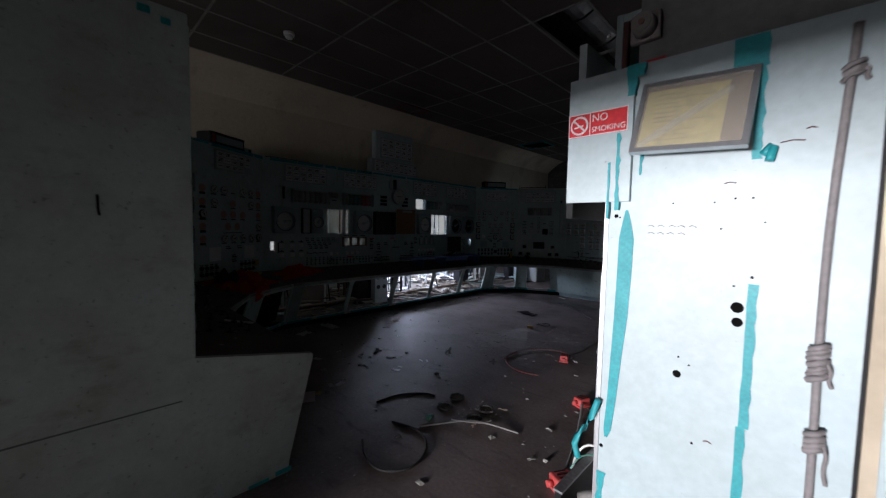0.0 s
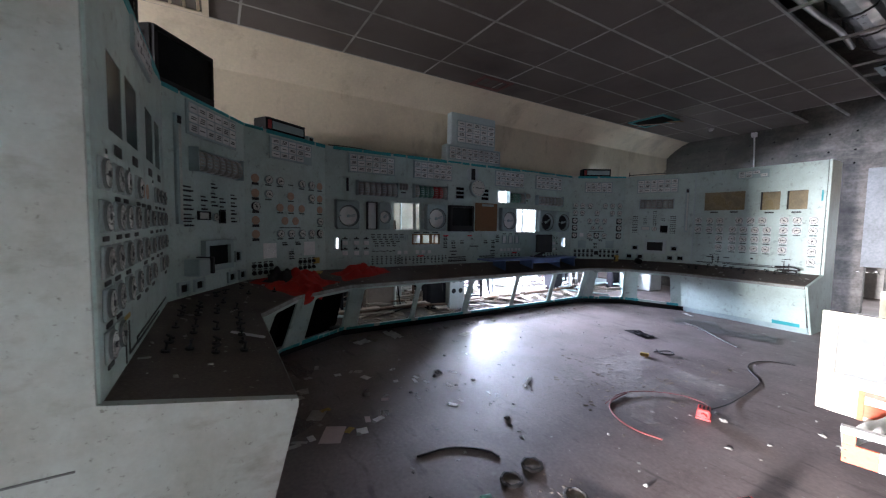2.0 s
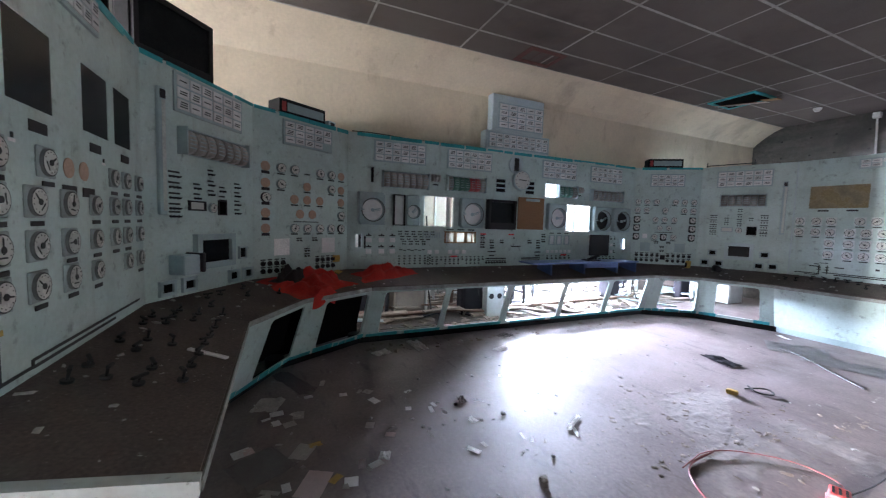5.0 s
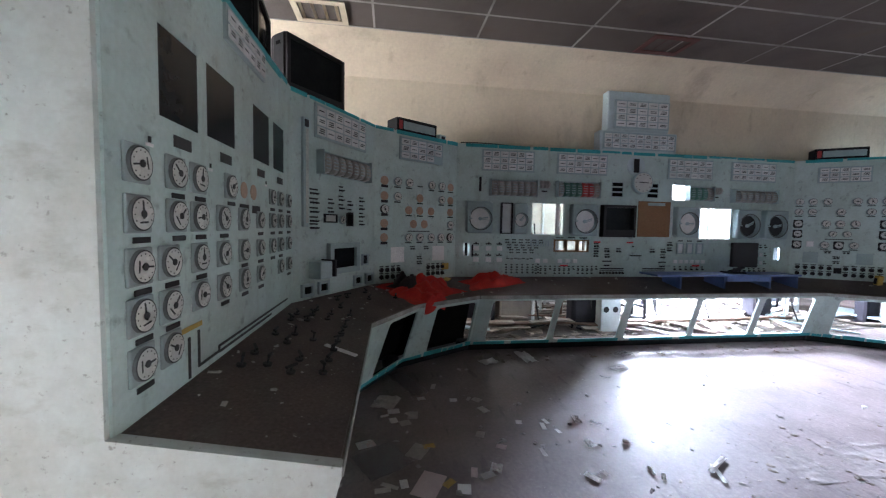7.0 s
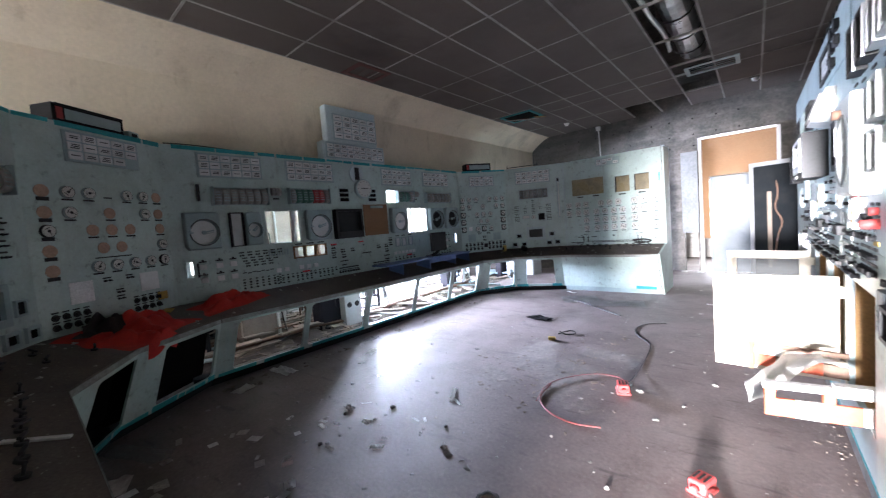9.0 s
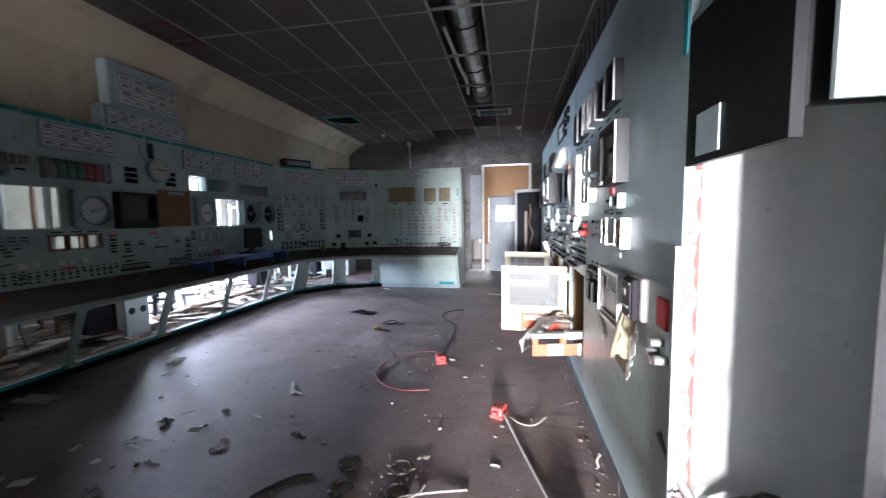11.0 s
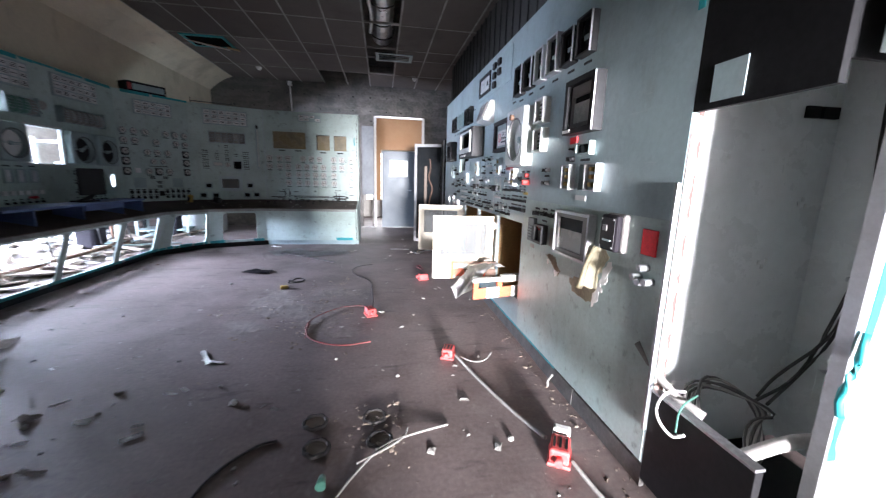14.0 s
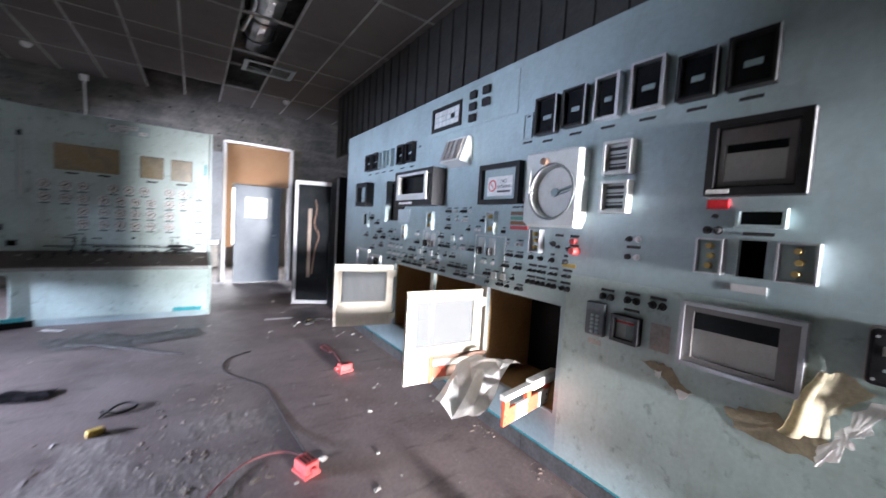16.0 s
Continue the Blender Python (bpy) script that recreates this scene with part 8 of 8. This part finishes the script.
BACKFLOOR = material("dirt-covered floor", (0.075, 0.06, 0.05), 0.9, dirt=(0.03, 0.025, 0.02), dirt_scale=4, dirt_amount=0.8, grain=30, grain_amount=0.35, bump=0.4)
t = thing("partition", "cream partition panel seen through the console", "partition", pose(-6.95, 3.25, 0))
part("panel", box(-0.03, 0.03, 0, 1.6, 1.10, 2.7, 0.004), KHAKI, t)
for y in (0.30, 0.52, 0.80, 1.25):
    part("batten", box(0.031, 0.055, y, y + 0.03, 1.10, 2.7), CASEWHITE if y < 0.6 else FRAMEBROWN, t)
for y in (0.02, 1.57):
    part("post", box(-0.03, 0.03, y - 0.03, y + 0.03, 0.0, 2.75), CASEWHITE, t)
setting("backdrop", box(-12.4, -12.3, -3.0, 14.0, -0.5, 6.0), SKYPANE, "bright overcast sky outside the windows", "sky")
setting("backdrop_passage", box(-4.2, 1.2, 15.4, 15.5, -0.5, 4.0), SKYPANE, "bright daylight outside the passage", "sky")


def rack(x, y, w, h, d, mat, label, turn=0.0, shelves=4):
    t = thing("equipment_rack", label, "rack", pose(x, y, 0, 0, 0, turn), "racks in the back room")
    for a in (0, w):
        for b in (0, d):
            part("upright", box(a - 0.025, a + 0.025, b - 0.025, b + 0.025, 0, h), mat, t)
    for k in range(shelves):
        part("shelf", box(-0.02, w + 0.02, -0.02, d + 0.02, 0.12 + (h - 0.2) * k / (shelves - 1), 0.15 + (h - 0.2) * k / (shelves - 1)), mat, t)
    return t


# Added screen: keeps slanting window light off the southern leg openings.
t = thing("partition", "tall dark screen added to block slanting window light", "partition", pose(-9.0, 4.73, 0))
part("panel", box(0, 2.6, -0.02, 0.02, 0.0, 2.75, 0.004), GREYWALL, t)
for x in (0.035, 1.3, 2.6):
    part("post", box(x - 0.03, x + 0.03, -0.03, 0.03, 0.0, 2.78), CASEGREY, t)
rack(-7.6, 1.0, 0.5, 2.2, 1.6, CASEGREY, "grey steel rack in the back room", 0)
rack(-8.3, 3.75, 0.5, 2.2, 1.3, CASEWHITE, "white steel rack in the back room", 0)
rack(-7.8, 8.3, 0.45, 1.9, 1.0, CASEWHITE, "white steel rack behind the main panel", -6)
rack(-6.9, 9.2, 0.9, 2.0, 0.6, CASEGREY, "grey rack behind the corner panel", 12)
for x0, y0, w, l, h, mat, lab in ((-8.3, 2.05, 0.4, 0.8, 1.9, BLACK, "dark cabinet in the back room"), (-6.32, 4.42, 0.16, 0.32, 0.64, CASEWHITE, "white box with four round holes"), (-8.9, 3.9, 0.5, 0.6, 1.0, CASEWHITE, "white cabinet by the windows"), (-6.9, 3.0, 0.3, 0.55, 0.62, WOOD, "grey crate in the back room"), (-8.0, 8.9, 0.5, 0.5, 1.5, DARKBLUE, "blue cabinet behind the corner"), (-6.4, 9.9, 0.8, 0.5, 1.3, CASEWHITE, "white cabinet behind the far wing")):
    t = thing("cabinet", lab, "cabinet", pose(x0, y0, 0))
    part("body", box(0, w, 0, l, 0.0, h, 0.01), mat, t)
    if "four" in lab:
        for b in (0.085, 0.235):
            for c in (0.34, 0.54):
                part("round_hole", disc_into(bmesh.new(), 0, 0, 0, -0.004, 0.045, 18), KNOB, t, m=pose(w, b, c, 0, 0, 90))
    else:
        part("door", box(w, w + 0.012, 0.03, l - 0.03, 0.08, h - 0.06), mat, t)
for k in range(9):
    t = thing("vertical_blind", "hanging strip of dark blind in the back room", "blind", pose(-7.3, 2.2 + 0.08 * k if k < 5 else 6.9 + 0.16 * (k - 5), 0.42, 0, 0, 20), "hanging blind strips")
    part("strip", box(-0.004, 0.004, -0.05, 0.05, 0, CEIL - 0.52), DARKBLUE if k % 2 else SHEET, t)
rnd = random.Random(77)
for k in range(90):
    x, y = rnd.uniform(-8.9, -6.1), rnd.uniform(2.2, 9.2)
    t = thing("fallen_board", rnd.choice(("broken grey board lying in the back room", "splintered pale board in the rubble", "bent strip of sheet metal in the rubble")), "board", pose(x, y, rnd.uniform(0.01, 0.12), rnd.uniform(-8, 8), rnd.uniform(-8, 8), rnd.uniform(0, 180)), "boards in the back room")
    l = rnd.uniform(0.15, 0.7)
    part("plank", box(-l, l, -0.05, 0.05, 0.0, 0.02, 0.003), rnd.choice((WOOD, SHEET, CASEGREY, PLASTER, WOOD)) if y > 4.9 else rnd.choice((WOOD, WOOD, FRAMEBROWN, WOOD, CASEGREY)), t)
crumbs("back_rubble", "rubble and broken plaster over the back room floor", lambda rr: pose(rr.uniform(-9.0, -5.9), rr.uniform(4.6, 9.4), 0), 400, 0.015, 0.08, PLASTER, 31)
crumbs("back_dirt", "dark dirt and splinters over the back room floor", lambda rr: pose(rr.uniform(-9.0, -5.9), rr.uniform(1.2, 9.4), 0), 1100, 0.02, 0.14, WOOD, 33, 0.35)
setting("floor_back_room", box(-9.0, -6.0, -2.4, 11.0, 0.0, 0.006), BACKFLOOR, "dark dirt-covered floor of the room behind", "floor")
t = thing("pipe_run", "rusty pipe lying along the console's back", "pipe")
part("pipe", tube([(-6.35, 2.0, 0.10), (-6.38, 4.0, 0.11), (-6.33, 6.0, 0.10), (-6.36, 8.0, 0.12)], 0.03, 10, 2), FRAMEBROWN, t)
for y in (2.3, 4.1, 5.9, 7.7):
    part("pipe_rest", box(-6.42, -6.30, y - 0.03, y + 0.03, 0.006, 0.085), WOOD, t)
for k, (x, y, h) in enumerate(((-6.7, 2.75, 0.75), (-6.75, 3.2, 0.75), (-6.7, 3.5, 0.75), (-7.2, 3.9, 0.6), (-6.6, 5.1, 0.62), (-6.6, 5.35, 0.62), (-7.4, 6.3, 0.9), (-7.5, 7.0, 0.8))):
    t = thing("steel_trestle", "white steel trestle frame standing in the rubble", "trestle", pose(x, y, 0.006, 0, 0, 15 * (k % 3) - 15), "trestles in the back room")
    m = BLACK if k in (4, 5) else CASEWHITE
    for a in (-0.12, 0.12):
        part("leg", box(a - 0.02, a + 0.02, -0.02, 0.02, 0, h, 0.003), m, t)
    for z in (h * 0.45, h * 0.9):
        part("rail", box(-0.10, 0.10, -0.015, 0.015, z, z + 0.04, 0.003), m, t)
for k, (x, y, w, l, h) in enumerate(((-6.55, 4.05, 0.25, 0.5, 0.75), (-6.9, 2.3, 0.4, 0.3, 0.8), (-7.0, 7.7, 0.3, 0.35, 0.7), (-6.4, 9.3, 0.2, 0.3, 0.75))):
    t = thing("wrapped_equipment", "dark equipment wrapped in dusty film behind the console", "equipment", pose(x, y, 0.006))
    part("body", box(0, w, 0, l, 0, h, 0.05), RUBBER, t)
rnd = random.Random(91)
for k in range(46):
    t = thing("fallen_board", "dark splintered board lying behind the console", "board", pose(rnd.uniform(-6.9, -6.15), rnd.uniform(2.3, 5.3), rnd.uniform(0.02, 0.16), rnd.uniform(-14, 14), rnd.uniform(-10, 10), rnd.uniform(60, 120)), "dark boards behind the console")
    l = rnd.uniform(0.12, 0.4)
    part("plank", box(-l, l, -0.045, 0.045, 0.0, 0.025, 0.003), rnd.choice((WOOD, FRAMEBROWN, RUBBER, WOOD)), t)
crumbs("back_heap", "heap of dark splinters and torn lagging behind the console", lambda rr: pose(rr.uniform(-7.3, -6.2), rr.uniform(4.9, 8.6), 0), 160, 0.03, 0.16, WOOD, 35, 0.9)
rnd = random.Random(17)
for k in range(26):
    x, y, h = rnd.uniform(-8.0, -6.3), rnd.uniform(2.4, 9.6), rnd.uniform(0.5, 1.1)
    t = thing("loose_post", rnd.choice(("white steel post still standing in the back room", "dark steel post still standing in the back room")), "post", pose(x, y, 0.006, rnd.uniform(-3, 3), rnd.uniform(-3, 3), rnd.uniform(0, 90)), "posts in the back room")
    w = rnd.uniform(0.012, 0.03)
    part("shaft", box(-w, w, -w, w, 0, h, 0.003), rnd.choice((BLACK, RUBBER, CASEWHITE, DARKBLUE, FRAMEBROWN)), t)
    part("foot", box(-0.05, 0.05, -0.05, 0.05, 0, 0.01), BLACK, t)
for k in range(7):
    y = 2.5 + 0.9 * k + rnd.uniform(-0.2, 0.2)
    t = thing("hanging_cable", "dark cable hanging down behind the console", "cable", pose(-6.25, y, 0))
    part("cable", tube([(0, 0, 1.6), (0.02, 0.03, 1.1), (-0.03, 0.05 * (k % 3), 0.7), (-0.05, 0.10, 0.35), (-0.12, 0.16 + 0.03 * k, 0.05)], 0.011, 7, 2), CABLEBLACK, t)
